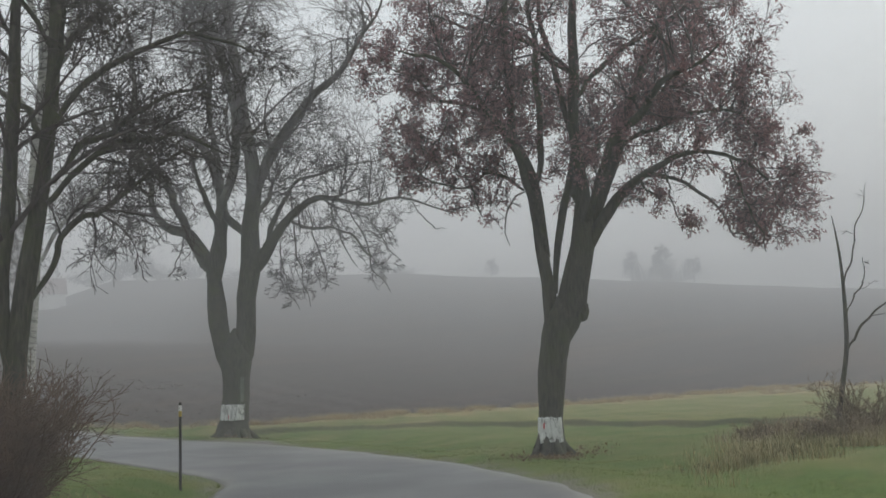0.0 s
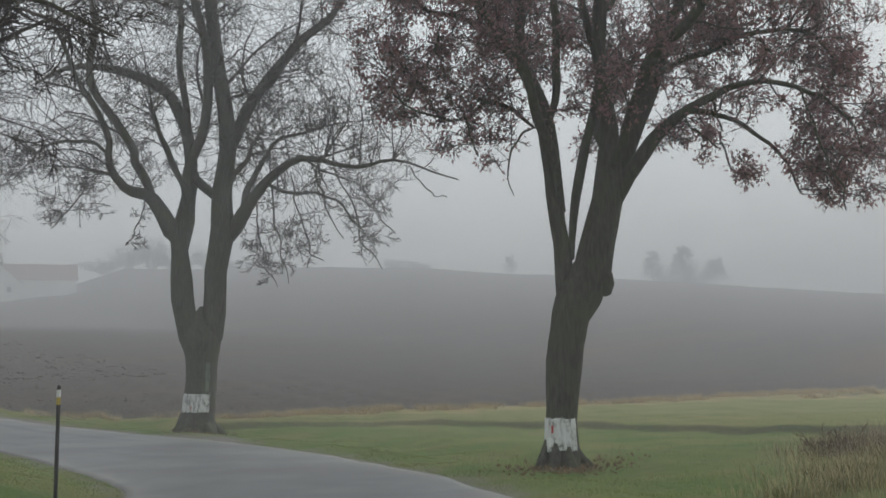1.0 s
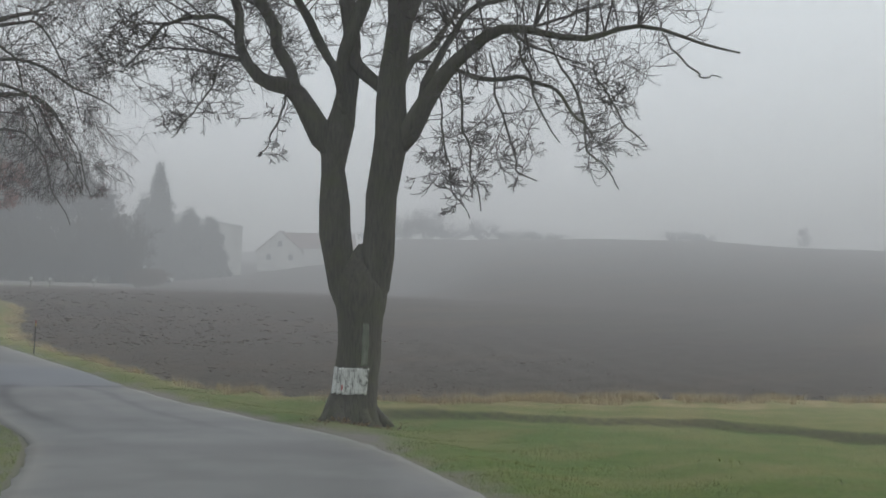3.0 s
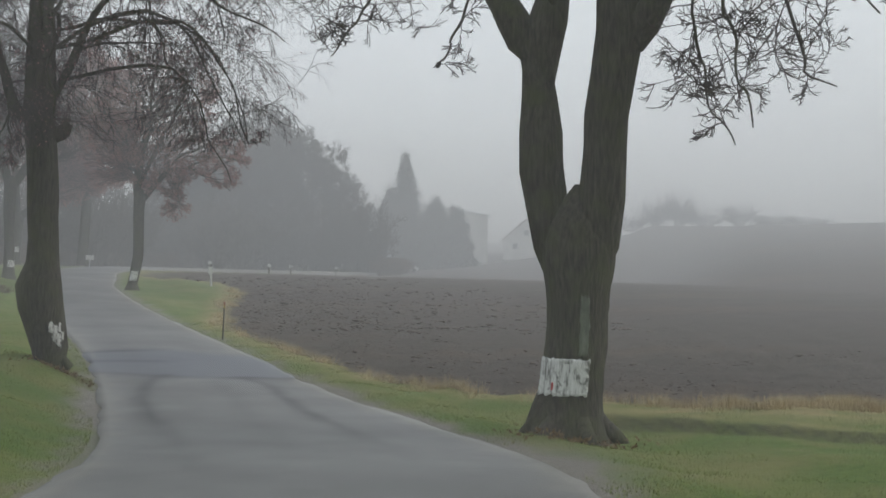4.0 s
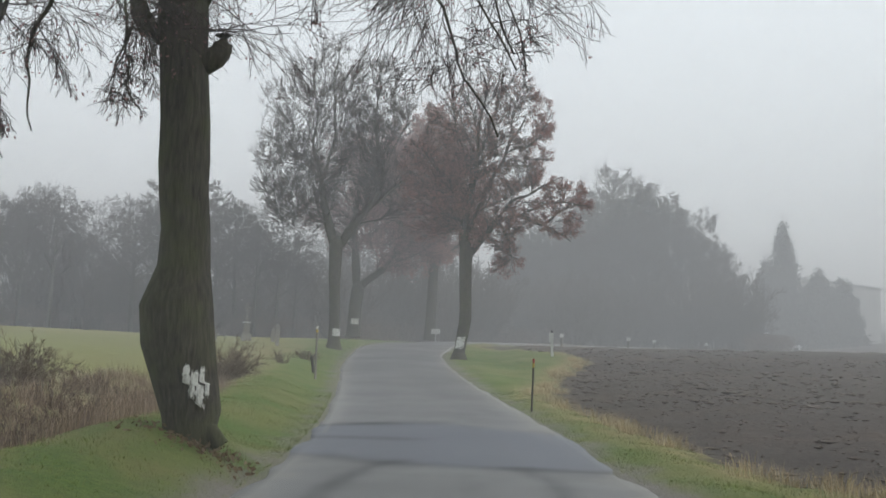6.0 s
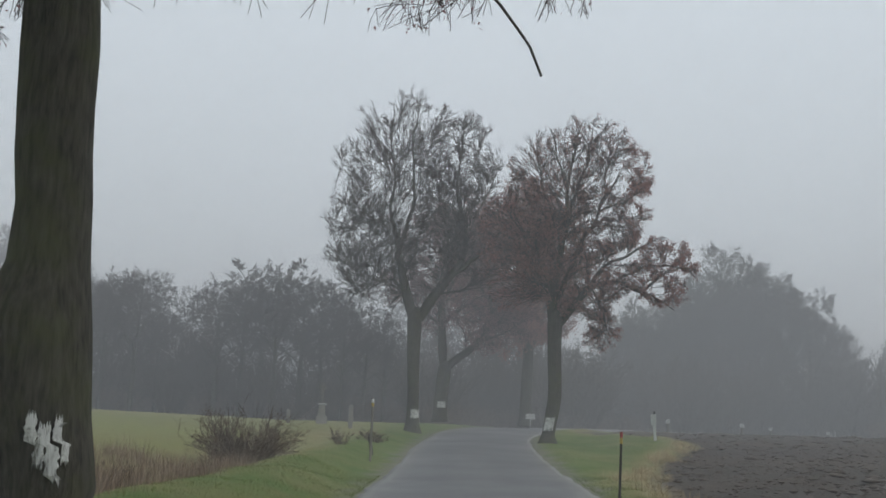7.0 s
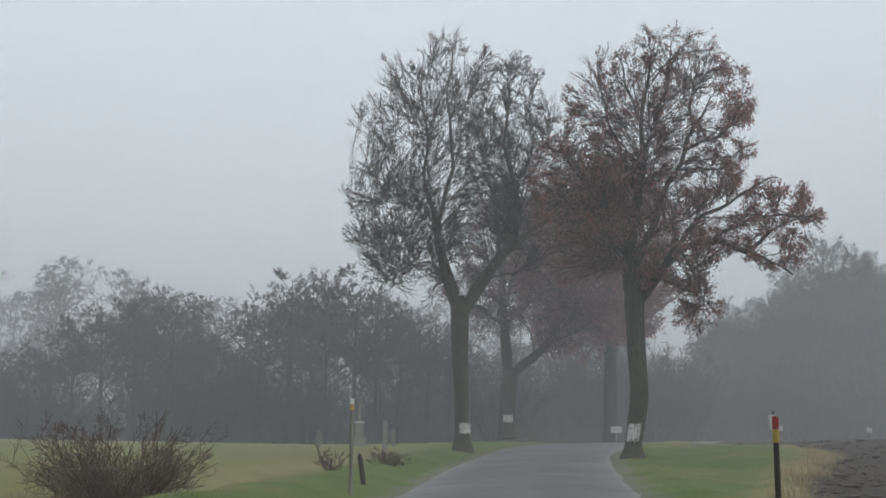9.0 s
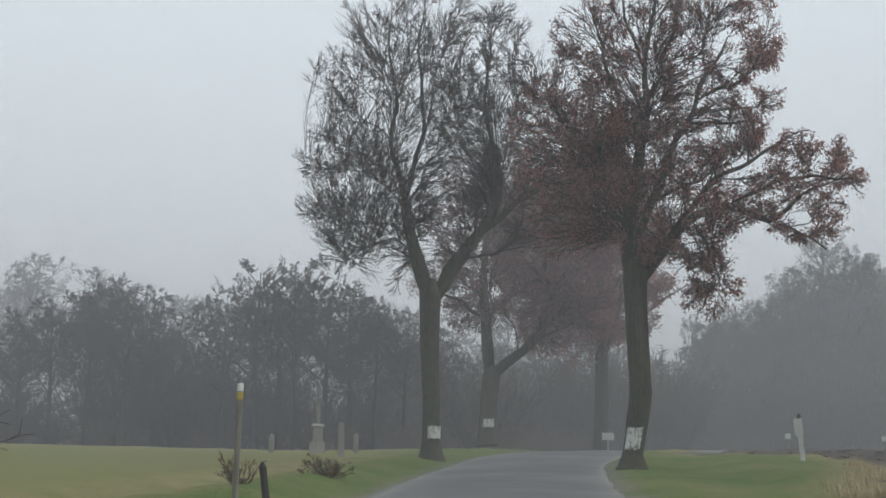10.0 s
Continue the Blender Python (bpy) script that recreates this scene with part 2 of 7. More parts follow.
def shoots(rng, pts, rad, count, length, angle, lift, wander, segs, t_range=(0.2, 1.0), thin=0.5, tip=0.35, curl=0.0):
    """A further order of branches on given ones. length: share of the parent's length, lift: pull upwards (or down)."""
    n, s, _ = pts.shape
    par = np.repeat(np.arange(n), count)
    t = rng.uniform(*t_range, len(par))
    f = t * (s - 1)
    i = np.minimum(f.astype(int), s - 2)
    w = (f - i)[:, None]
    start = pts[par, i] * (1 - w) + pts[par, i + 1] * w
    tan = pts[par, i + 1] - pts[par, i]
    tan /= np.linalg.norm(tan, axis=1, keepdims=True) + 1e-9
    r = rad[par, i] * (1 - w[:, 0]) + rad[par, i + 1] * w[:, 0]
    rnd = rng.normal(size=(len(par), 3))
    rnd -= (rnd * tan).sum(1, keepdims=True) * tan
    rnd /= np.linalg.norm(rnd, axis=1, keepdims=True) + 1e-9
    ang = np.radians(rng.normal(angle, angle * 0.25, len(par)))[:, None]
    d = np.cos(ang) * tan + np.sin(ang) * rnd
    plen = np.linalg.norm(np.diff(pts, axis=1), axis=2).sum(1)[par]
    ln = plen * length * rng.uniform(0.55, 1.25, len(par)) * (1.15 - 0.55 * t)
    out = [start]
    here = start
    arc = rng.normal(size=d.shape) * wander * 0.8
    for k in range(segs):
        d = d + np.array([0, 0, 1.0]) * (lift + curl * (k / segs)) + arc + rng.normal(size=d.shape) * wander * 0.7
        d /= np.linalg.norm(d, axis=1, keepdims=True) + 1e-9
        here = here + d * (ln / segs)[:, None]
        out.append(here)
    p = np.stack(out, 1)
    rr = np.minimum(r * thin, r)[:, None] * np.linspace(1, tip, segs + 1)[None]
    return p, np.maximum(rr, 0.0028)


def in_lobes(lobes, p, grow=1.0):
    """Whether places lie in a crown made of ellipsoids (middle and radii)."""
    hit = np.zeros(p.shape[:-1], bool)
    for cu, cv, ch, ru, rv, rh in lobes:
        hit |= (((p[..., 0] - cu) / ru) ** 2 + ((p[..., 1] - cv) / rv) ** 2 + ((p[..., 2] - ch) / rh) ** 2) < grow * grow
    return hit


def crown_fill(rng, pts, rad, lobes, n, rise, segs=8):
    """Branches that leave the limbs and reach all parts of a crown, evenly."""
    size = np.array([(a * b * c) ** 0.85 for _, _, _, a, b, c in lobes])
    pick = rng.choice(len(lobes), n, p=size / size.sum())
    d = rng.normal(size=(n, 3))
    d /= np.linalg.norm(d, axis=1, keepdims=True)
    lb = np.array(lobes)[pick]
    tip = lb[:, :3] + d * lb[:, 3:] * (rng.uniform(0.05, 1, n) ** 0.3)[:, None]
    s0 = pts.shape[1] // 6
    feet, thick_ = pts[:, s0:].reshape(-1, 3), rad[:, s0:].reshape(-1)
    tang = np.gradient(pts, axis=1)[:, s0:].reshape(-1, 3)
    tang /= np.linalg.norm(tang, axis=1, keepdims=True) + 1e-9
    gap = np.linalg.norm(tip[:, None] - feet[None], axis=2)
    cost = gap * rng.uniform(0.8, 1.25, gap.shape) + 1.3 * np.maximum(0, feet[None, :, 2] - tip[:, None, 2] + rise * gap) + 3.0 * np.maximum(0, 0.7 - gap)
    k = cost.argmin(1)
    a, dist = feet[k], np.linalg.norm(tip - feet[k], axis=1)[:, None]
    bend = a + 0.5 * (tip - a) + dist * (0.22 * tang[k] + np.array([0, 0, 0.5]) * (0.35 - rise) * 0.5)
    t = np.linspace(0, 1, segs + 1)[None, :, None]
    p = a[:, None] * (1 - t) ** 2 + 2 * bend[:, None] * t * (1 - t) + tip[:, None] * t**2
    for f in (5.0, 9.0, 14.0):
        p = p + dist[:, None] * 0.045 * (5 / f) * np.sin(t * f + rng.uniform(0, 6.28, (n, 1, 3))) * np.minimum(t * 3, 1) * rng.normal(0, 0.7, (n, 1, 3))
    r = np.minimum(0.5 * thick_[k], 0.006 + 0.0095 * dist[:, 0])[:, None] * np.linspace(1, 0.25, segs + 1)[None]
    return p, np.maximum(r, 0.004)


def join(parts):
    vs, fs, base = [], [], 0
    for v, f in parts:
        vs.append(v)
        fs.append(f + base)
        base += len(v)
    return np.vstack(vs), np.vstack(fs)


def leaf_cards(rng, spots, size, droop=0.6):
    """Small folded leaves hung at spots: two triangles each, tilted at random."""
    n = len(spots)
    d = rng.normal(size=(n, 3))
    d[:, 2] -= droop
    d /= np.linalg.norm(d, axis=1, keepdims=True)
    side = np.cross(d, rng.normal(size=(n, 3)))
    side /= np.linalg.norm(side, axis=1, keepdims=True) + 1e-9
    up = np.cross(side, d)
    ln = size * rng.uniform(0.6, 1.3, n)[:, None]
    a = spots
    b = spots + d * ln * 0.5 + side * ln * 0.24 + up * ln * 0.08
    c = spots + d * ln
    e = spots + d * ln * 0.5 - side * ln * 0.24 + up * ln * 0.08
    v = np.stack([a, b, c, e], 1).reshape(-1, 3)
    i = np.arange(n)[:, None] * 4
    return v, np.vstack([i + np.array([0, 1, 2]), i + np.array([0, 2, 3])])


def along(pts, rng, n, t0=0.3):
    """n places scattered along polylines."""
    k = rng.integers(0, len(pts), n)
    s = pts.shape[1]
    f = rng.uniform(t0, 1, n) * (s - 1)
    i = np.minimum(f.astype(int), s - 2)
    w = (f - i)[:, None]
    return pts[k, i] * (1 - w) + pts[k, i + 1] * w


def limb_line(points, segs):
    """A limb from a few (across, deep, high, radius) stations, smoothed."""
    q = spline([tuple(p) for p in points], 0.1)
    k = np.linspace(0, len(q) - 1, segs + 1).round().astype(int)
    return q[k, :3], q[k, 3]


def bark_tube(rng, pts, rad, sides, rough):
    """One thick trunk or limb with an uneven, ridged outline and closed top."""
    v, f = tubes(pts[None], rad[None], sides)
    ring = v.reshape(len(pts), sides, 3)
    out = ring - pts[:, None]
    a = np.arange(sides) * 2 * np.pi / sides
    z = pts[:, 2:3]
    k = 1 + rough * (np.sin(a * 3 + z * 1.7 + 1) * 0.5 + np.sin(a * 5 - z * 2.3) * 0.35 + np.sin(a * 9 + z * 5.1) * 0.2 + rng.normal(0, 0.25, (len(pts), sides)))
    return (pts[:, None] + out * k[:, :, None]).reshape(-1, 3), f


# ---------------------------------------------------------------- ground, field, road
def ground_material():
    m, n, l, b = material("verge_grass_and_ploughed_soil", 0.95, 0.2)
    v = coords(n)
    at = n.new("ShaderNodeAttribute")
    at.attribute_name = "cover"
    sep = n.new("ShaderNodeSeparateColor")
    l.new(at.outputs["Color"], sep.inputs[0])
    fine, mid, big = tex_noise(n, l, v, 9.0, 8, 0.7), tex_noise(n, l, v, 1.1, 5), tex_noise(n, l, v, 0.09, 4)
    grass = ramp(n, l, fine, [(0.28, (0.052, 0.092, 0.017)), (0.55, (0.098, 0.152, 0.028)), (0.8, (0.17, 0.2, 0.055))])
    grass = blend(n, l, ramp(n, l, mid, [(0.5, (0, 0, 0)), (0.75, (0.6, 0.6, 0.6))]), grass, (0.19, 0.165, 0.07))
    grass = blend(n, l, ramp(n, l, tex_noise(n, l, v, 0.32, 4), [(0.42, (0, 0, 0)), (0.68, (0.75, 0.75, 0.75))]), grass, (0.2, 0.19, 0.075))
    meadow = ramp(n, l, fine, [(0.3, (0.13, 0.145, 0.04)), (0.7, (0.245, 0.25, 0.08))])
    meadow = blend(n, l, ramp(n, l, big, [(0.35, (0, 0, 0)), (0.7, (0.6, 0.6, 0.6))]), meadow, (0.2, 0.175, 0.075))
    soil = ramp(n, l, fine, [(0.3, (0.04, 0.033, 0.027)), (0.6, (0.08, 0.066, 0.055)), (0.85, (0.125, 0.105, 0.088))])
    streak = tex_noise(n, l, stretched(n, l, v, 0.02, 0.16, 0.1), 1.0, 5)
    soil = blend(n, l, ramp(n, l, streak, [(0.5, (0, 0, 0)), (0.72, (0.55, 0.55, 0.55))]), soil, (0.13, 0.092, 0.06))
    dry = ramp(n, l, fine, [(0.3, (0.19, 0.14, 0.065)), (0.7, (0.42, 0.34, 0.18))])
    c = blend(n, l, sep.outputs[1], grass, meadow)
    c = blend(n, l, sep.outputs[2], c, dry)
    gravel = ramp(n, l, tex_noise(n, l, v, 38, 5), [(0.3, (0.09, 0.08, 0.068)), (0.7, (0.3, 0.28, 0.25))])
    c = blend(n, l, at.outputs["Alpha"], c, gravel)
    c = blend(n, l, sep.outputs[0], c, soil)
    l.new(c, b.inputs["Base Color"])
    bump(n, l, b, fine, 0.9, 0.06)
    return m


def spaced(lo, hi, core_lo, core_hi, fine, grow):
    """Grid lines: fine in the core, ever wider outside."""
    mid = list(np.arange(core_lo, core_hi + 1e-6, fine))
    w, p = fine, core_hi
    while p < hi:
        w *= grow
        p += w
        mid.append(p)
    w, p = fine, core_lo
    while p > lo:
        w *= grow
        p -= w
        mid.insert(0, p)
    return np.array(mid)


def gravel_at(x, y):
    """Where wheels have bared the verge."""
    xy = np.stack([np.ravel(x), np.ravel(y)], 1)
    dl, dr = (from_line(xy, e[(e[:, 1] > -14) & (e[:, 1] < 26)]) for e in (EDGE_L, EDGE_R))
    left, right = np.where(dl < 0.1, np.maximum(-dl, 0), 9), np.where(dr > -0.1, np.maximum(dr, 0), 9)
    bare = np.exp(-(left / 0.5) ** 2) * np.exp(-((xy[:, 1] - 9.2) / 1.9) ** 2) + np.exp(-(right / 0.45) ** 2) * np.exp(-((xy[:, 1] - 10.6) / 1.6) ** 2)
    return (bare + np.exp(-(right / 0.3) ** 2) * np.exp(-((xy[:, 1] - 5.5) / 2.0) ** 2) + np.exp(-(right / 0.9) ** 2) * np.exp(-((xy[:, 1] - 0.4) / 1.8) ** 2)).reshape(np.shape(x))


gx, gy = spaced(-1300, 1500, -12, 22, 0.2, 1.09), spaced(-900, 1500, -20, 56, 0.25, 1.09)
X, Y = np.meshgrid(gx, gy)
fx, fy = X.ravel(), Y.ravel()
fz, ffield = land(fx, fy)
gi = np.arange(len(fx)).reshape(X.shape)
g_faces = np.stack([gi[:-1, :-1], gi[:-1, 1:], gi[1:, 1:], gi[1:, :-1]], -1).reshape(-1, 4)
g_me = mesh_of("ground", np.stack([fx, fy, fz], 1), g_faces, [ground_material()], smooth=True)
g_xy = np.stack([fx, fy], 1)
g_dl, g_df = from_line(g_xy, EDGE_L), from_line(g_xy, EDGE_F)
cover = np.zeros((len(fx), 4), np.float32)
cover[:, 0] = np.maximum(ffield, step(84, 98, fy) * step(0.5, 1.5, from_line(g_xy, EDGE_R)))
cover[:, 1] = step(2.5, 6.0, -g_dl) * step(24, 14, fx)
strip = step(-1.5, -0.5, g_df) * step(0.7, 0.1, g_df) * 0.85
strip = np.maximum(strip, step(-3.6, -2.2, g_df) * step(0.7, 0.1, g_df) * step(3, 9, fx) * step(9, 4, fy) * 1.1)
banks = step(1.8, 2.8, -g_dl) * step(6.0, 4.4, -g_dl) * step(4, 12, fy) * step(70, 56, fy) * 0.7
g_ledge = from_line(g_xy, LEDGE) + 0.07 * wave(fx, fy, 1.4)
behind = step(0.0, -0.3, g_ledge) * step(0.3, -0.3, g_df) * step(6.5, 3, fy) * step(2, 6, fx)
cover[:, 0] = np.maximum(cover[:, 0], 0.75 * np.exp(-(g_ledge / 0.2) ** 2) * step(6.5, 3, fy) * step(2, 6, fx))
strip = np.maximum(strip, 0.45 * behind)
cover[:, 2] = np.maximum(strip, banks) * (0.6 + 0.4 * np.clip(wave(fx, fy, 2.1), -1, 1))
g_dr = from_line(g_xy, EDGE_R)
crumb = step(0.55, 0.1, np.maximum(-g_dl, g_dr) - 0.25 * wave(fx, fy, 1.9))
pull_in = gravel_at(fx, fy)
cover[:, 3] = np.clip(0.75 * crumb + pull_in, 0, 1)
att = g_me.color_attributes.new("cover", "FLOAT_COLOR", "POINT")
att.data.foreach_set("color", cover.ravel())
tagged(put("ground", g_me), "grass verges, pale green meadow and dark ploughed field", "ground", kind="structure")


def asphalt_material():
    m, n, l, b = material("worn_wet_asphalt", 0.55, 0.4)
    v = coords(n)
    at = n.new("ShaderNodeAttribute")
    at.attribute_name = "wear"
    sep = n.new("ShaderNodeSeparateColor")
    l.new(at.outputs["Color"], sep.inputs[0])
    grain, patch, big = tex_noise(n, l, v, 60, 4), tex_noise(n, l, v, 1.6, 6), tex_noise(n, l, v, 0.25, 4)
    c = ramp(n, l, patch, [(0.3, (0.098, 0.097, 0.093)), (0.7, (0.145, 0.144, 0.138))])
    c = blend(n, l, 0.25, c, ramp(n, l, grain, [(0.3, (0.06, 0.06, 0.06)), (0.7, (0.25, 0.25, 0.245))]))
    c = blend(n, l, ramp(n, l, big, [(0.42, (0, 0, 0)), (0.7, (0.35, 0.35, 0.35))]), c, (0.11, 0.11, 0.112))
    c = blend(n, l, at.outputs["Alpha"], c, (0.22, 0.21, 0.185))
    c = blend(n, l, sep.outputs[1], c, (0.08, 0.089, 0.112))
    c = blend(n, l, sep.outputs[2], c, (0.062, 0.062, 0.064))
    c = blend(n, l, sep.outputs[0], c, (0.03, 0.031, 0.035))
    l.new(c, b.inputs["Base Color"])
    dry = ramp(n, l, big, [(0.35, (0.46, 0.46, 0.46)), (0.7, (0.68, 0.68, 0.68))])
    l.new(blend(n, l, sep.outputs[1], dry, (0.46, 0.46, 0.46)), b.inputs["Roughness"])
    gloss = blend(n, l, sep.outputs[0], (0.35, 0.35, 0.35), (0.02, 0.02, 0.02))
    l.new(blend(n, l, sep.outputs[2], gloss, (0.08, 0.08, 0.08)), b.inputs["Specular IOR Level"])
    bump(n, l, b, grain, 0.35, 0.004)
    return m


ASPHALT = asphalt_material()
ROW_L, ROW_R = spline(ROAD_L, 0.12), spline(ROAD_R, 0.12)
near = np.flatnonzero((ROW_L[:, 1] > -26) & (ROW_L[:, 1] < 46))
kl = np.r_[np.arange(0, near[0], 16), near[::2], np.arange(near[-1] + 1, len(ROW_L), 12)]
LEFT = ROW_L[kl]
road_s = len(kl)
# Pair each left station with the nearest right one, smoothed, so that cross-sections stay square.
mate = [int(np.argmin(((ROW_R - p) ** 2).sum(1))) for p in LEFT]
mate = np.maximum.accumulate(mate).astype(float)
mate = np.convolve(np.pad(mate, 15, mode="edge"), np.ones(31) / 31, "valid")
mid_r = np.stack([np.interp(mate, np.arange(len(ROW_R)), ROW_R[:, k]) for k in (0, 1)], 1)
across = np.linspace(0, 1, 31)
rng_road = np.random.default_rng(3)
ragged_l = np.convolve(rng_road.normal(0, 0.07, road_s), np.ones(4) / 4, "same")
ragged_r = np.convolve(rng_road.normal(0, 0.07, road_s), np.ones(4) / 4, "same")
square = (mid_r - LEFT) / (np.linalg.norm(mid_r - LEFT, axis=1, keepdims=True) + 1e-6)
r_xy = LEFT[:, None] * (1 - across)[None, :, None] + mid_r[:, None] * across[None, :, None]
r_xy[:, 0] += ragged_l[:, None] * square
r_xy[:, -1] += ragged_r[:, None] * square
r_z = base_land(r_xy[..., 0], r_xy[..., 1]) + 0.03 * np.sin(np.pi * across)[None] + 0.012 + 0.3 * step(80, 96, r_xy[..., 1])
top = np.concatenate([r_xy, r_z[..., None]], 2)
lip_l, lip_r = top[:, :1] - (0, 0, 0.5), top[:, -1:] - (0, 0, 0.5)
top = np.concatenate([lip_l, top, lip_r], 1)
ri = np.arange(top.shape[0] * top.shape[1]).reshape(top.shape[:2])
r_faces = np.stack([ri[:-1, :-1], ri[:-1, 1:], ri[1:, 1:], ri[1:, :-1]], -1).reshape(-1, 4)
road_me = mesh_of("road", top.reshape(-1, 3), r_faces, [ASPHALT], smooth=True)

# Wear of the surface: damp tar seams, a mended stretch, tyre marks, pale crumbled edges.
w_xy = top.reshape(-1, 3)[:, :2]


def seam(points, width):
    return np.exp(-(from_line(w_xy + 0.06 * np.stack([wave(w_xy[:, 0], w_xy[:, 1], 2.2), wave(w_xy[:, 1], w_xy[:, 0], 1.7)], 1), spline(points, 0.5)) / width) ** 2)


LOW, HIGH = [(-1, 15.9), (0.6, 15.2), (1.5, 14.1), (2.65, 13.15), (4.7, 12.8), (6, 12.8)], [(0, 19.6), (1.4, 19.9), (3.5, 20.0), (5.2, 17.9), (7, 17.2)]
wear = np.zeros((len(w_xy), 4), np.float32)
mended = step(-0.2, 0.2, -from_line(w_xy, spline(LOW, 0.5))) * step(-0.3, 0.3, from_line(w_xy, spline(HIGH, 0.5)))
wear[:, 1] = 0.8 * mended * step(0, 10, w_xy[:, 1])
patchy = np.clip(0.65 + 0.5 * wave(w_xy[:, 0], w_xy[:, 1], 1.3), 0.15, 1)
wear[:, 0] = np.clip(1.1 * seam(LOW, 0.2) * patchy + 1.0 * seam(HIGH[:3], 0.3) * patchy + 0.6 * seam([(1.0, 17.7), (1.9, 17.3), (2.6, 16.9)], 0.25), 0, 0.95)
fade = step(0, 9, w_xy[:, 1]) * 0.85 + 0.15
tracks = [([(-4.6, -8), (-2.4, -2.4), (-0.8, 4.2), (-0.05, 8.3), (0.6, 11), (1.4, 13.2), (2.0, 14)], 0.16, 0.8), ([(-3.4, -8.6), (-1.2, -2.6), (0.6, 4.0), (1.35, 7.2), (2.1, 10.2), (2.55, 12.4)], 0.12, 0.28),
          ([(-1.6, -8.0), (0.4, -2.6), (1.7, 3.4), (2.45, 7.6), (3.0, 9.8), (3.4, 11.6), (3.4, 13)], 0.15, 0.75), ([(1.6, 14), (3.2, 24), (5.0, 38), (6.6, 50)], 0.35, 0.12), ([(3.4, 14), (4.9, 24), (6.5, 38), (8.0, 50)], 0.35, 0.12)]
for pts_, wid, deep in tracks:
    wear[:, 2] = np.maximum(wear[:, 2], deep * fade * seam(pts_, wid))
rim = np.minimum(np.abs(from_line(w_xy, EDGE_L)), np.abs(from_line(w_xy, EDGE_R)))
wear[:, 3] = np.clip(step(0.5, 0.05, rim - 0.2 * wave(w_xy[:, 0], w_xy[:, 1], 2.6)) * 0.6, 0, 1)
w_att = road_me.color_attributes.new("wear", "FLOAT_COLOR", "POINT")
w_att.data.foreach_set("color", wear.ravel())
tagged(put("road", road_me), "narrow grey asphalt country road with crumbled edges", "road", kind="structure")


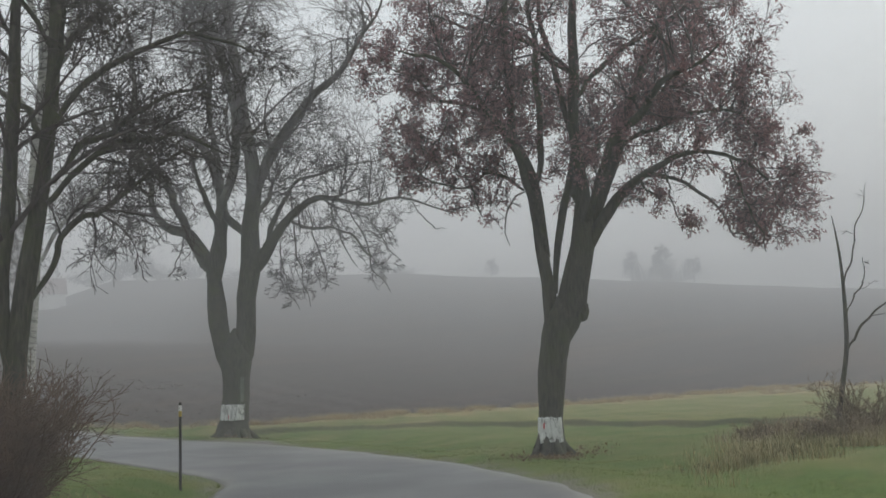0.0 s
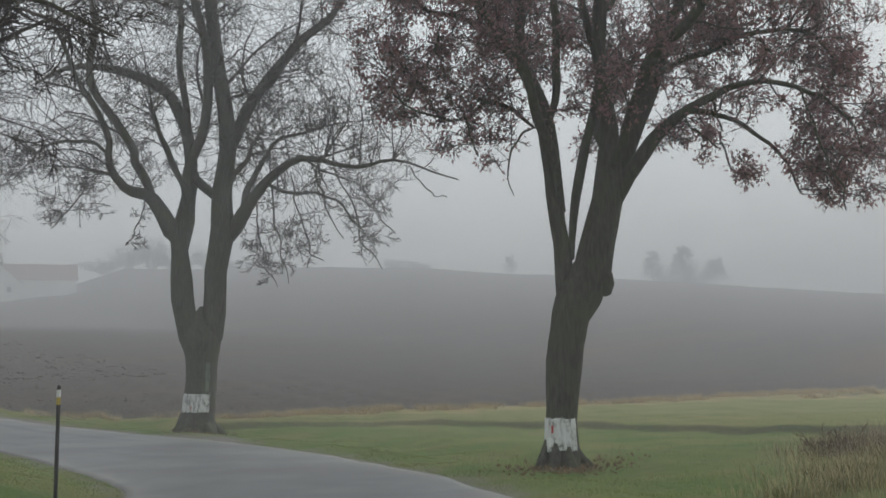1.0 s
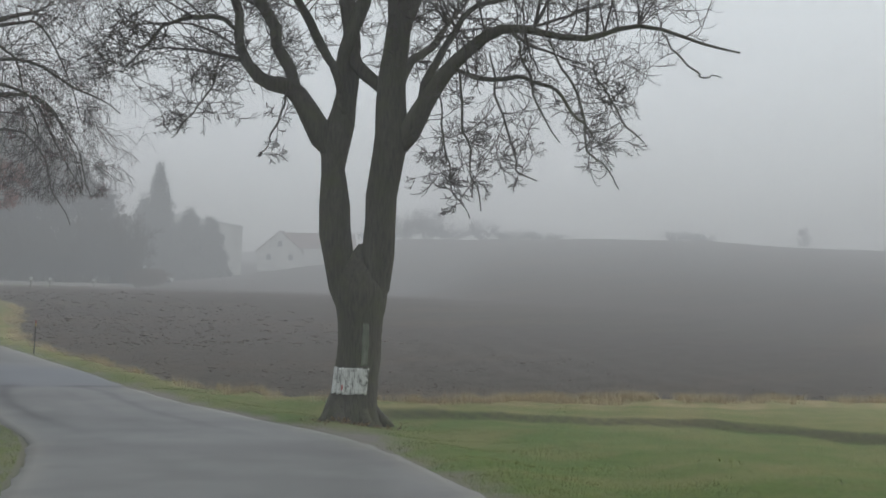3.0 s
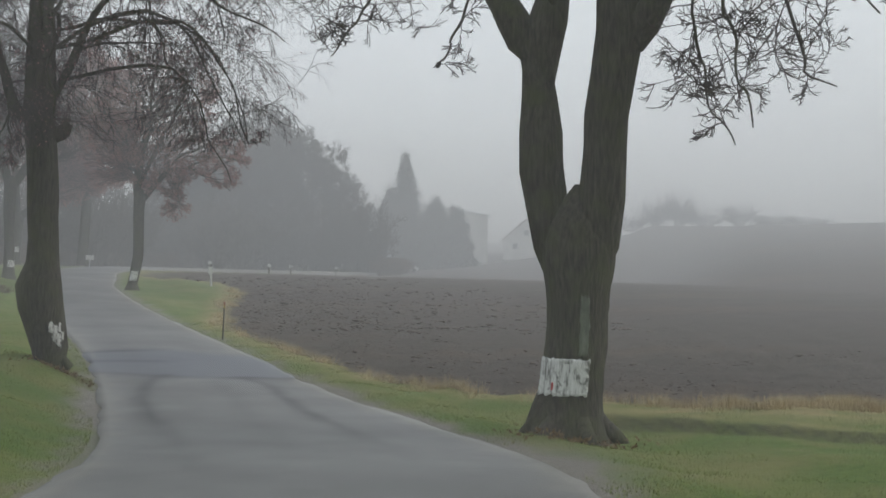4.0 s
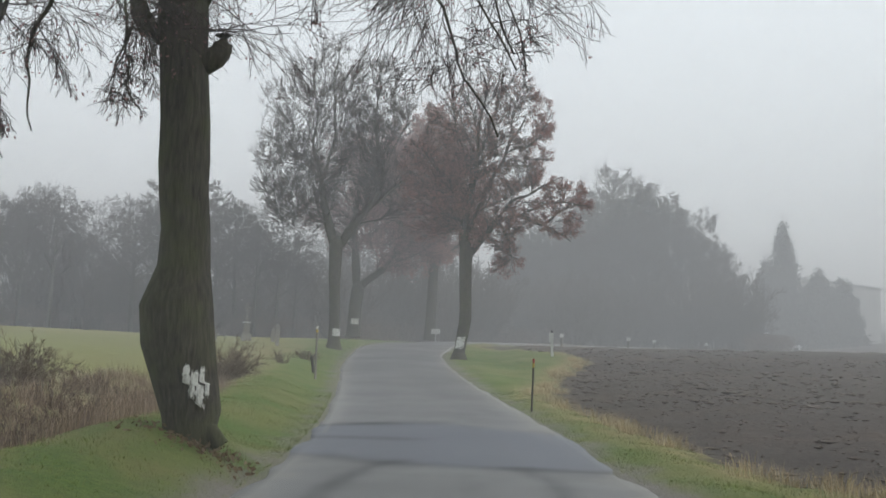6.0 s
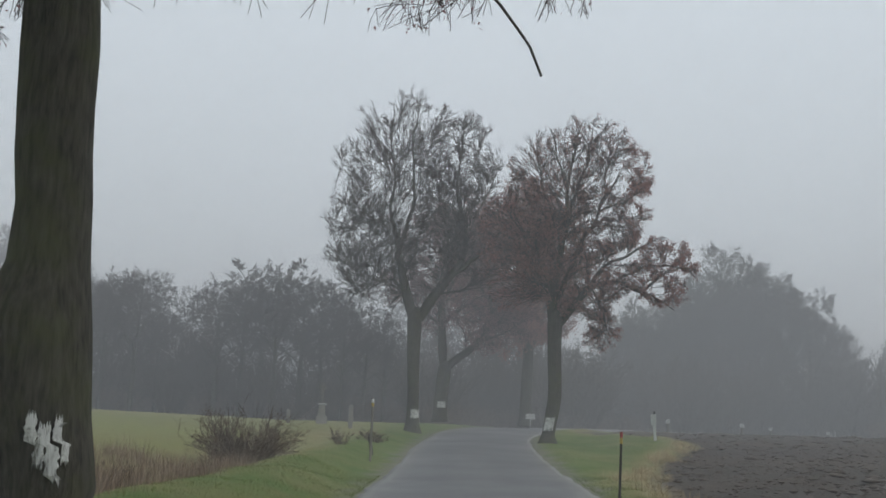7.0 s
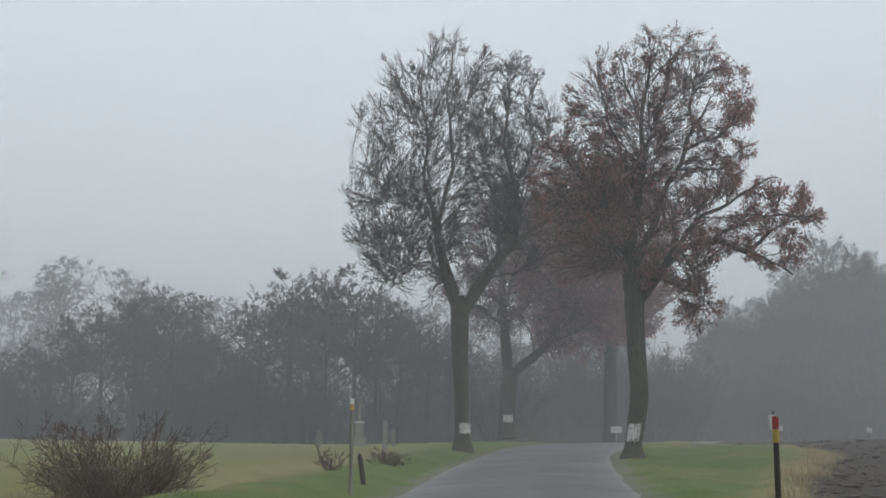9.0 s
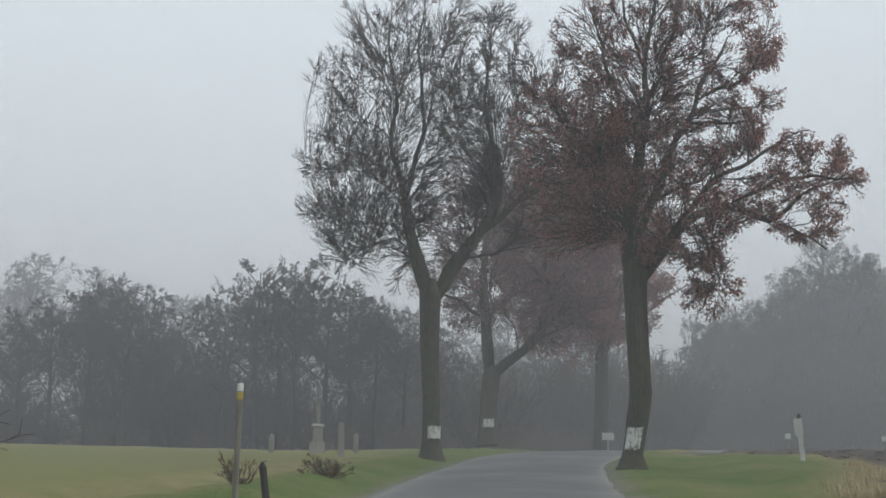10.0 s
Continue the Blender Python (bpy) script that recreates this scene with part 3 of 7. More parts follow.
# ---------------------------------------------------------------- trees
def tree(name, x, y, face, trunk, limbs, label, seed, leaves=0, leaf_mat=None, leaf_size=0.09, orders=(7, 7, 5), droop=-0.03, bark=None, sides=12, group="", keep=None, z=None,
         angles=(48, 46, 42), first_len=0.5, lift=0.06, fine=3, shares=(0.5, 0.55), thick=0.0048, curl=0.12, inside=None, wander=(0.13, 0.2, 0.2), segs=(7, 4, 2), limb_segs=22, ring=(4, 3), lobes=None, reach=200, rise=0.3, slim=0.0):
    """A tree. trunk and limbs: stations (across, deep, height, radius) above the foot, in a frame that faces the heading face (degrees)."""
    rng = np.random.default_rng(seed)
    zz = ground_z(x, y) - 0.05 if z is None else z
    root = thing(name, x, y, zz, label, "tree", group)
    root.rotation_euler = (0, 0, radians(face))
    bark = bark or BARK
    p, r = limb_line(trunk, 30)
    put("trunk", mesh_of("trunk", *bark_tube(rng, p, r, sides + 6, 0.05), [bark], smooth=True), root)
    pts, rad = [], []
    for st in limbs:
        p, r = limb_line([(*st[0][:3], st[0][3] * 0.6), *st[1:]], limb_segs)
        r = r * (1 - slim * np.clip((p[:, 2] - 5.5) / 4, 0, 1))
        # Limbs wind a little, more towards their ends.
        t = np.linspace(0, 1, limb_segs + 1)[:, None]
        size = min(np.linalg.norm(p[-1] - p[0]), 7.0) * 0.022 * np.clip(1.15 - r / 0.17, 0, 1)[:, None]
        for k in (3.0, 6.5, 11.0):
            p = p + size * (3.0 / k) ** 0.6 * np.minimum(t * 4, 1) * np.sin(t * k * 2 + rng.uniform(0, 6.28, 3)) * rng.uniform(0.5, 1.2, 3)
        put("limb", mesh_of("limb", *bark_tube(rng, p, r, sides, 0.04), [bark], smooth=True), root)
        pts.append(p)
        rad.append(r)
    pts, rad = np.array(pts), np.array(rad)
    b1 = shoots(rng, pts, rad, orders[0], first_len, angles[0], lift, wander[0], segs[0], (0.22, 1.0), 0.42, 0.25)
    b1 = (b1[0], np.minimum(b1[1], 0.05 * np.linspace(1, 0.3, b1[0].shape[1])[None] + 0.004))
    if lobes is not None:
        floor = inside
        inside = lambda u, v, h: in_lobes(lobes, np.stack([u, v, h], -1), 1.06) & (True if floor is None else floor(u, v, h))
        full = crown_fill(rng, pts, rad, lobes, reach, rise, segs[0])
        b1 = (np.concatenate([b1[0], full[0]]), np.concatenate([b1[1], full[1]]))
    b1 = cut_low(b1, inside)
    b2 = shoots(rng, *b1, orders[1], shares[0], angles[1], droop, wander[1], segs[1], (0.1, 1.0), 0.5, 0.35, curl=curl * 0.3)
    b2 = cut_low(b2, inside)
    b3 = shoots(rng, *b2, orders[2], shares[1], angles[2], droop * 2, wander[2], segs[2], (0.1, 1.0), 0.6, 0.5, curl=curl)
    b3 = cut_low(b3, inside)
    b2, b3 = (b2[0], np.maximum(b2[1], thick * 1.4)), (b3[0], np.maximum(b3[1], thick))
    put("branchwork", mesh_of("branchwork", *join([tubes(*b1, ring[0]), tubes(*b2, ring[1])]), [TWIG], smooth=True), root, kind="stuff")
    put("twigwork", mesh_of("twigwork", *tubes(*b3, fine), [TWIG]), root, kind="stuff")
    if leaves:
        spots = along(b3[0], rng, leaves)
        spots = spots + rng.normal(0, 0.8 * leaf_size, spots.shape)
        if keep is not None:
            spots = spots[keep(spots, rng)]
        v, f = leaf_cards(rng, spots, leaf_size)
        put("foliage", mesh_of("foliage", v, f, [leaf_mat]), root, kind="stuff")
    return root


def cut_low(branches, inside):
    """Shorten the branches that leave the crown, given as a function of places; drop those that still do."""
    if inside is None:
        return branches
    p, r = branches
    p = p.copy()
    for share in (0.75, 0.65):
        bad = ~inside(p[..., 0], p[..., 1], p[..., 2]).all(1)
        p[bad] = p[bad, :1] + (p[bad] - p[bad, :1]) * share
    ok = inside(p[..., 0], p[..., 1], p[..., 2]).all(1)
    return p[ok], r[ok]


def whorl(rng, low, high, top, spread, n, r, x0=0.0, bow=0.35):
    """Limbs that leave a stem between two heights, round it, and rise to a domed crown."""
    out = []
    for k in range(n):
        t = (k + 0.5) / n
        h = low + (high - low) * t
        a = k * 2.4 + rng.uniform(-0.3, 0.3)
        reach = spread * (1.0 - 0.55 * t) * rng.uniform(0.75, 1.1)
        rise = (top - h) * rng.uniform(0.35, 0.6) * (0.6 + 0.6 * t)
        c, s = math.cos(a), math.sin(a)
        r0 = r * (1 - 0.55 * t)
        out.append([(x0, 0, h, r0), (x0 + c * reach * 0.25, s * reach * 0.25, h + rise * bow, r0 * 0.8), (x0 + c * reach * 0.6, s * reach * 0.6, h + rise * 0.72, r0 * 0.5), (x0 + c * reach, s * reach, h + rise, 0.02)])
    return out


def ring_patch(root, trunk, z0, z1, a0, a1, proud, mat, name, label, rng, ragged=0.014):
    """Something flat on a trunk's bark, between two heights and two angles round it."""
    p, r = limb_line(trunk, 60)
    nz, na = 12, 26
    vs = []
    for i in range(nz + 1):
        for j in range(na + 1):
            a = math.radians(a0 + (a1 - a0) * j / na)
            zz = z0 + (z1 - z0) * i / nz + (rng.normal(0, ragged) if i in (0, nz) else 0)
            k = int(np.argmin(np.abs(p[:, 2] - zz)))
            da = rng.normal(0, ragged * 1.2) if j in (0, na) else 0
            rr = r[k] * 1.035 + proud
            vs.append((p[k, 0] + rr * math.cos(a + da), p[k, 1] + rr * math.sin(a + da), zz))
    idx = np.arange((nz + 1) * (na + 1)).reshape(nz + 1, na + 1)
    f = np.stack([idx[:-1, :-1], idx[:-1, 1:], idx[1:, 1:], idx[1:, :-1]], -1).reshape(-1, 4)
    ob = put(name, mesh_of(name, vs, f, [mat], smooth=True), root, label)
    shell = ob.modifiers.new("shell", "SOLIDIFY")
    shell.thickness, shell.offset = 0.004, 1
    return ob


def paint_material():
    m, n, l, b = material("weathered_white_paint", 0.8, 0.3)
    v = coords(n)
    run = tex_noise(n, l, stretched(n, l, v, 16, 16, 3), 1.0, 5, 0.7)
    spots = tex_noise(n, l, v, 9, 4)
    c = ramp(n, l, run, [(0.36, (0.13, 0.13, 0.115)), (0.47, (0.56, 0.57, 0.54)), (0.75, (0.76, 0.77, 0.75))])
    c = blend(n, l, ramp(n, l, spots, [(0.55, (0, 0, 0)), (0.66, (0.85, 0.85, 0.85))]), c, (0.09, 0.09, 0.075))
    l.new(c, b.inputs["Base Color"])
    bump(n, l, b, run, 0.5, 0.012)
    return m


PAINT = paint_material()
RED_PAINT = simple("red_paint", [(0.3, (0.4, 0.03, 0.03)), (0.7, (0.55, 0.06, 0.05))], 20, 0.7, 0.3, 0)
LICHEN = simple("pale_lichen", [(0.35, (0.075, 0.083, 0.06)), (0.7, (0.21, 0.235, 0.185))], 14, 0.95, 0.1, 0.008, stretch=(1, 1, 0.35))

# Twin-stemmed lime in the bend.
L_TRUNK = [(-0.12, 0, -0.15, 0.85), (-0.12, 0, 0.03, 0.7), (-0.09, 0, 0.41, 0.573), (-0.03, 0, 0.77, 0.49), (-0, 0, 1.21, 0.48), (0.03, 0, 1.77, 0.475), (0.03, 0, 2.32, 0.487), (0.03, 0, 2.88, 0.578), (0.02, 0, 3.4, 0.42), (0.02, 0, 3.95, 0.05)]
lime_bend = tree("lime_tree", 5.1, 3.2, -52, L_TRUNK,
     [[(-0.22, 0, 2.43, 0.364), (-0.33, 0, 2.99, 0.348), (-0.5, 0, 3.78, 0.326), (-0.58, 0, 4.35, 0.361), (-0.59, 0, 4.69, 0.361), (-0.62, 0.04, 5.15, 0.294), (-0.67, 0.08, 5.73, 0.294), (-0.64, 0.13, 6.3, 0.357), (-0.45, 0.18, 6.87, 0.273), (-0.45, 0.25, 7.34, 0.233), (-0.36, 0.34, 7.88, 0.212), (-0.45, 0.44, 9.32, 0.195), (-0.83, 0.53, 10.22, 0.178), (-1.18, 0.64, 10.85, 0.169), (-2.06, 0.78, 11.3, 0.152), (-2.93, 0.92, 11.62, 0.125), (-4.14, 1.06, 11.82, 0.089), (-5.51, 1.2, 11.27, 0.036)],
      [(-0.71, 0, 5.96, 0.249), (-0.92, -0.03, 6.31, 0.283), (-1.09, -0.05, 6.66, 0.255), (-1.34, -0.08, 7.07, 0.227), (-1.62, -0.13, 7.43, 0.205), (-2.21, -0.21, 7.56, 0.159), (-2.6, -0.29, 8, 0.125), (-2.78, -0.37, 8.54, 0.108), (-2.67, -0.51, 9.04, 0.106), (-3.26, -0.67, 10.21, 0.089), (-3.79, -0.84, 11.46, 0.071), (-4.5, -1, 12.54, 0.045)],
      [(-1.47, 0, 7.25, 0.171), (-1.71, 0.05, 7.91, 0.142), (-2.1, 0.1, 8.51, 0.137), (-2.12, 0.15, 8.87, 0.142), (-2.64, 0.2, 9.76, 0.133), (-3.3, 0.3, 10.75, 0.125), (-3.54, 0.4, 11.83, 0.116), (-3.47, 0.5, 13.1, 0.09), (-3.67, 0.6, 14.56, 0.045)],
      [(-0.47, 0, 6.99, 0.17), (-0.45, -0.09, 7.57, 0.159), (-0.45, -0.17, 8.04, 0.148), (0.02, -0.26, 9.32, 0.16), (0.26, -0.34, 10.95, 0.151), (0.07, -0.43, 12.22, 0.134), (-0.15, -0.51, 13.69, 0.117), (-0.42, -0.6, 15.35, 0.054)],
      [(0.19, 0, 2.44, 0.375), (0.31, 0, 3, 0.359), (0.43, 0, 3.96, 0.355), (0.44, 0, 4.58, 0.338), (0.47, 0, 5.14, 0.35), (0.57, 0, 5.71, 0.357), (0.66, 0, 6.27, 0.385), (0.62, 0, 6.85, 0.341), (0.63, -0.03, 7.42, 0.319), (0.7, -0.08, 7.99, 0.285), (0.84, -0.13, 8.78, 0.274), (0.75, -0.19, 10.04, 0.249), (0.48, -0.24, 11.68, 0.223), (0.35, -0.29, 12.96, 0.197), (0.06, -0.35, 14.8, 0.144), (-0.16, -0.4, 16.66, 0.072)],
      [(0.86, 0, 6.04, 0.283), (1.08, -0.06, 6.44, 0.261), (1.25, -0.12, 6.72, 0.227), (1.58, -0.18, 7.25, 0.182), (1.97, -0.26, 7.72, 0.159), (2.46, -0.35, 8.15, 0.137), (3.02, -0.44, 8.41, 0.114), (3.75, -0.54, 8.24, 0.08), (5, -0.66, 8.29, 0.062), (6.25, -0.78, 8.45, 0.044), (7.87, -0.9, 7.83, 0.018)],
      [(0.6, 0, 7.19, 0.182), (0.15, 0.1, 7.64, 0.159), (-0.27, 0.2, 8.03, 0.137), (-0.44, 0.3, 9.32, 0.133), (-0.62, 0.47, 11.12, 0.107), (-0.81, 0.63, 13.13, 0.09), (-1.04, 0.8, 15.16, 0.054)],
      [(0.83, 0, 8.42, 0.195), (1.14, 0.11, 9.59, 0.195), (1.63, 0.23, 10.59, 0.187), (2.34, 0.34, 11.65, 0.17), (3.06, 0.51, 12.62, 0.143), (3.96, 0.74, 13.37, 0.117), (5.05, 0.97, 14.88, 0.072), (5.98, 1.2, 16.4, 0.036)],
      [(1.23, 0, 6.72, 0.114), (1.32, 0.17, 7.51, 0.108), (1.56, 0.33, 7.96, 0.091), (2.07, 0.5, 9.05, 0.062), (2.87, 0.8, 9.54, 0.053), (3.94, 1.1, 9.83, 0.036), (5.37, 1.4, 10.06, 0.018)],
      [(1.98, -0.3, 7.79, 0.062), (2.51, -0.55, 7.43, 0.053), (3.57, -0.8, 7.43, 0.044), (4.63, -1.1, 6.79, 0.035), (4.98, -1.4, 5.9, 0.018)],
      [(0.7, 0, 6.8, 0.12), (0.9, 1.2, 8.3, 0.1), (1.3, 2.6, 9.4, 0.07), (1.6, 4.2, 10.2, 0.02)],
      [(-0.4, 0, 6.8, 0.12), (-0.6, -1.2, 8.2, 0.1), (-0.9, -2.6, 9, 0.07), (-1, -4.2, 9.6, 0.02)],
      [(-2.7, -0.4, 8.6, 0.07), (-3.6, 0.1, 9.2, 0.06), (-4.8, 0.3, 9, 0.04), (-5.8, 0.4, 8, 0.015)],
      [(4.11, -0.6, 8.2, 0.034), (4.77, -0.72, 6.74, 0.028), (5.05, -0.84, 5.86, 0.02), (5.63, -0.96, 4.9, 0.011)],
      [(2.13, -0.4, 7.82, 0.04), (2.32, -0.48, 6.8, 0.028), (2.51, -0.56, 5.68, 0.02), (2.66, -0.64, 4.57, 0.011)],
      [(2.74, 0.5, 8.25, 0.034), (3.04, 0.6, 6.78, 0.028), (3.28, 0.7, 5.78, 0.02), (3.77, 0.8, 5.39, 0.011)],
      [(1.63, 0.4, 7.3, 0.034), (1.8, 0.48, 6.25, 0.026), (1.9, 0.56, 5.35, 0.017), (2.25, 0.64, 4.63, 0.011)],
      [(3.35, -1, 8.4, 0.034), (3.91, -1.3, 6.98, 0.026), (4.3, -1.6, 5.93, 0.011)],
      [(6.44, -0.9, 8.21, 0.029), (6.95, -1.17, 7.43, 0.02), (7.56, -1.44, 7.07, 0.011)],
      [(-1.66, -0.3, 7.4, 0.034), (-1.79, -0.39, 6.56, 0.023), (-2.21, -0.48, 5.81, 0.011)],
      [(-3.49, 0.5, 8.63, 0.034), (-3.95, 0.65, 7.33, 0.023), (-4.75, 0.8, 6.48, 0.011)],
      [(4.97, 0.7, 8.05, 0.029), (5.62, 0.91, 6.72, 0.023), (6.14, 1.12, 6.32, 0.011)]],
     "tall bare lime tree with twin stems and white paint patch", 11, lobes=[(0.2, 0, 13.7, 5.4, 5.1, 5.9), (3.8, 0, 9.1, 3.8, 3.6, 2.3), (-3.6, 0, 9.3, 3.5, 3.4, 2.5), (1.7, 0, 5.9, 1.3, 1.3, 1.3), (5, 0, 6.3, 0.8, 0.8, 1.3), (-5.1, 0, 7.7, 1.4, 1.3, 1.4), (2.2, 0, 6.1, 1, 1, 1.1), (3.1, 0, 6, 1, 1, 0.9), (5.2, 0, 6, 0.8, 0.8, 1.1), (-1.8, 0, 6.5, 0.7, 0.6, 0.7), (-4.2, 0, 7.3, 0.9, 0.9, 0.9), (2.5, 0, 4.8, 0.6, 0.5, 0.7), (1.6, 0, 5.8, 0.6, 0.5, 0.9), (7.4, 0, 7.5, 0.8, 0.8, 0.6), (4, 0, 7.1, 1, 1, 0.7), (2.5, 0, 6.5, 1.5, 1.5, 2), (5.2, 0, 6.6, 1.1, 1, 1.8), (-1.7, 0, 6.8, 1, 0.9, 1.4), (-4.2, 0, 7.7, 1.3, 1.2, 1.3)], reach=540, rise=-0.25, orders=(3, 7, 5), droop=-0.06, first_len=0.32, lift=0.0, shares=(0.6, 0.55), curl=0.55, segs=(8, 6, 4), thick=0.0062, inside=lambda u, v, h: h > np.where(u < -0.7, 5.0 + 0.1 * u, np.where(u < 1.1, 6.4, 3.6)), wander=(0.14, 0.17, 0.16), group="roadside limes")
rng_paint = np.random.default_rng(5)
ring_patch(lime_bend, L_TRUNK, 0.72, 1.27, 190, 312, 0.012, PAINT, "paint_patch", "flaking white painted patch", rng_paint)
ring_patch(lime_bend, L_TRUNK, 1.32, 2.2, 291, 307, 0.004, LICHEN, "bare_scar", "pale lichen-covered scar in the bark", rng_paint, 0.02)
ring_patch(lime_bend, L_TRUNK, 0.8, 0.91, 247, 251, 0.02, RED_PAINT, "paint_mark", "small red paint mark", rng_paint, 0.004)

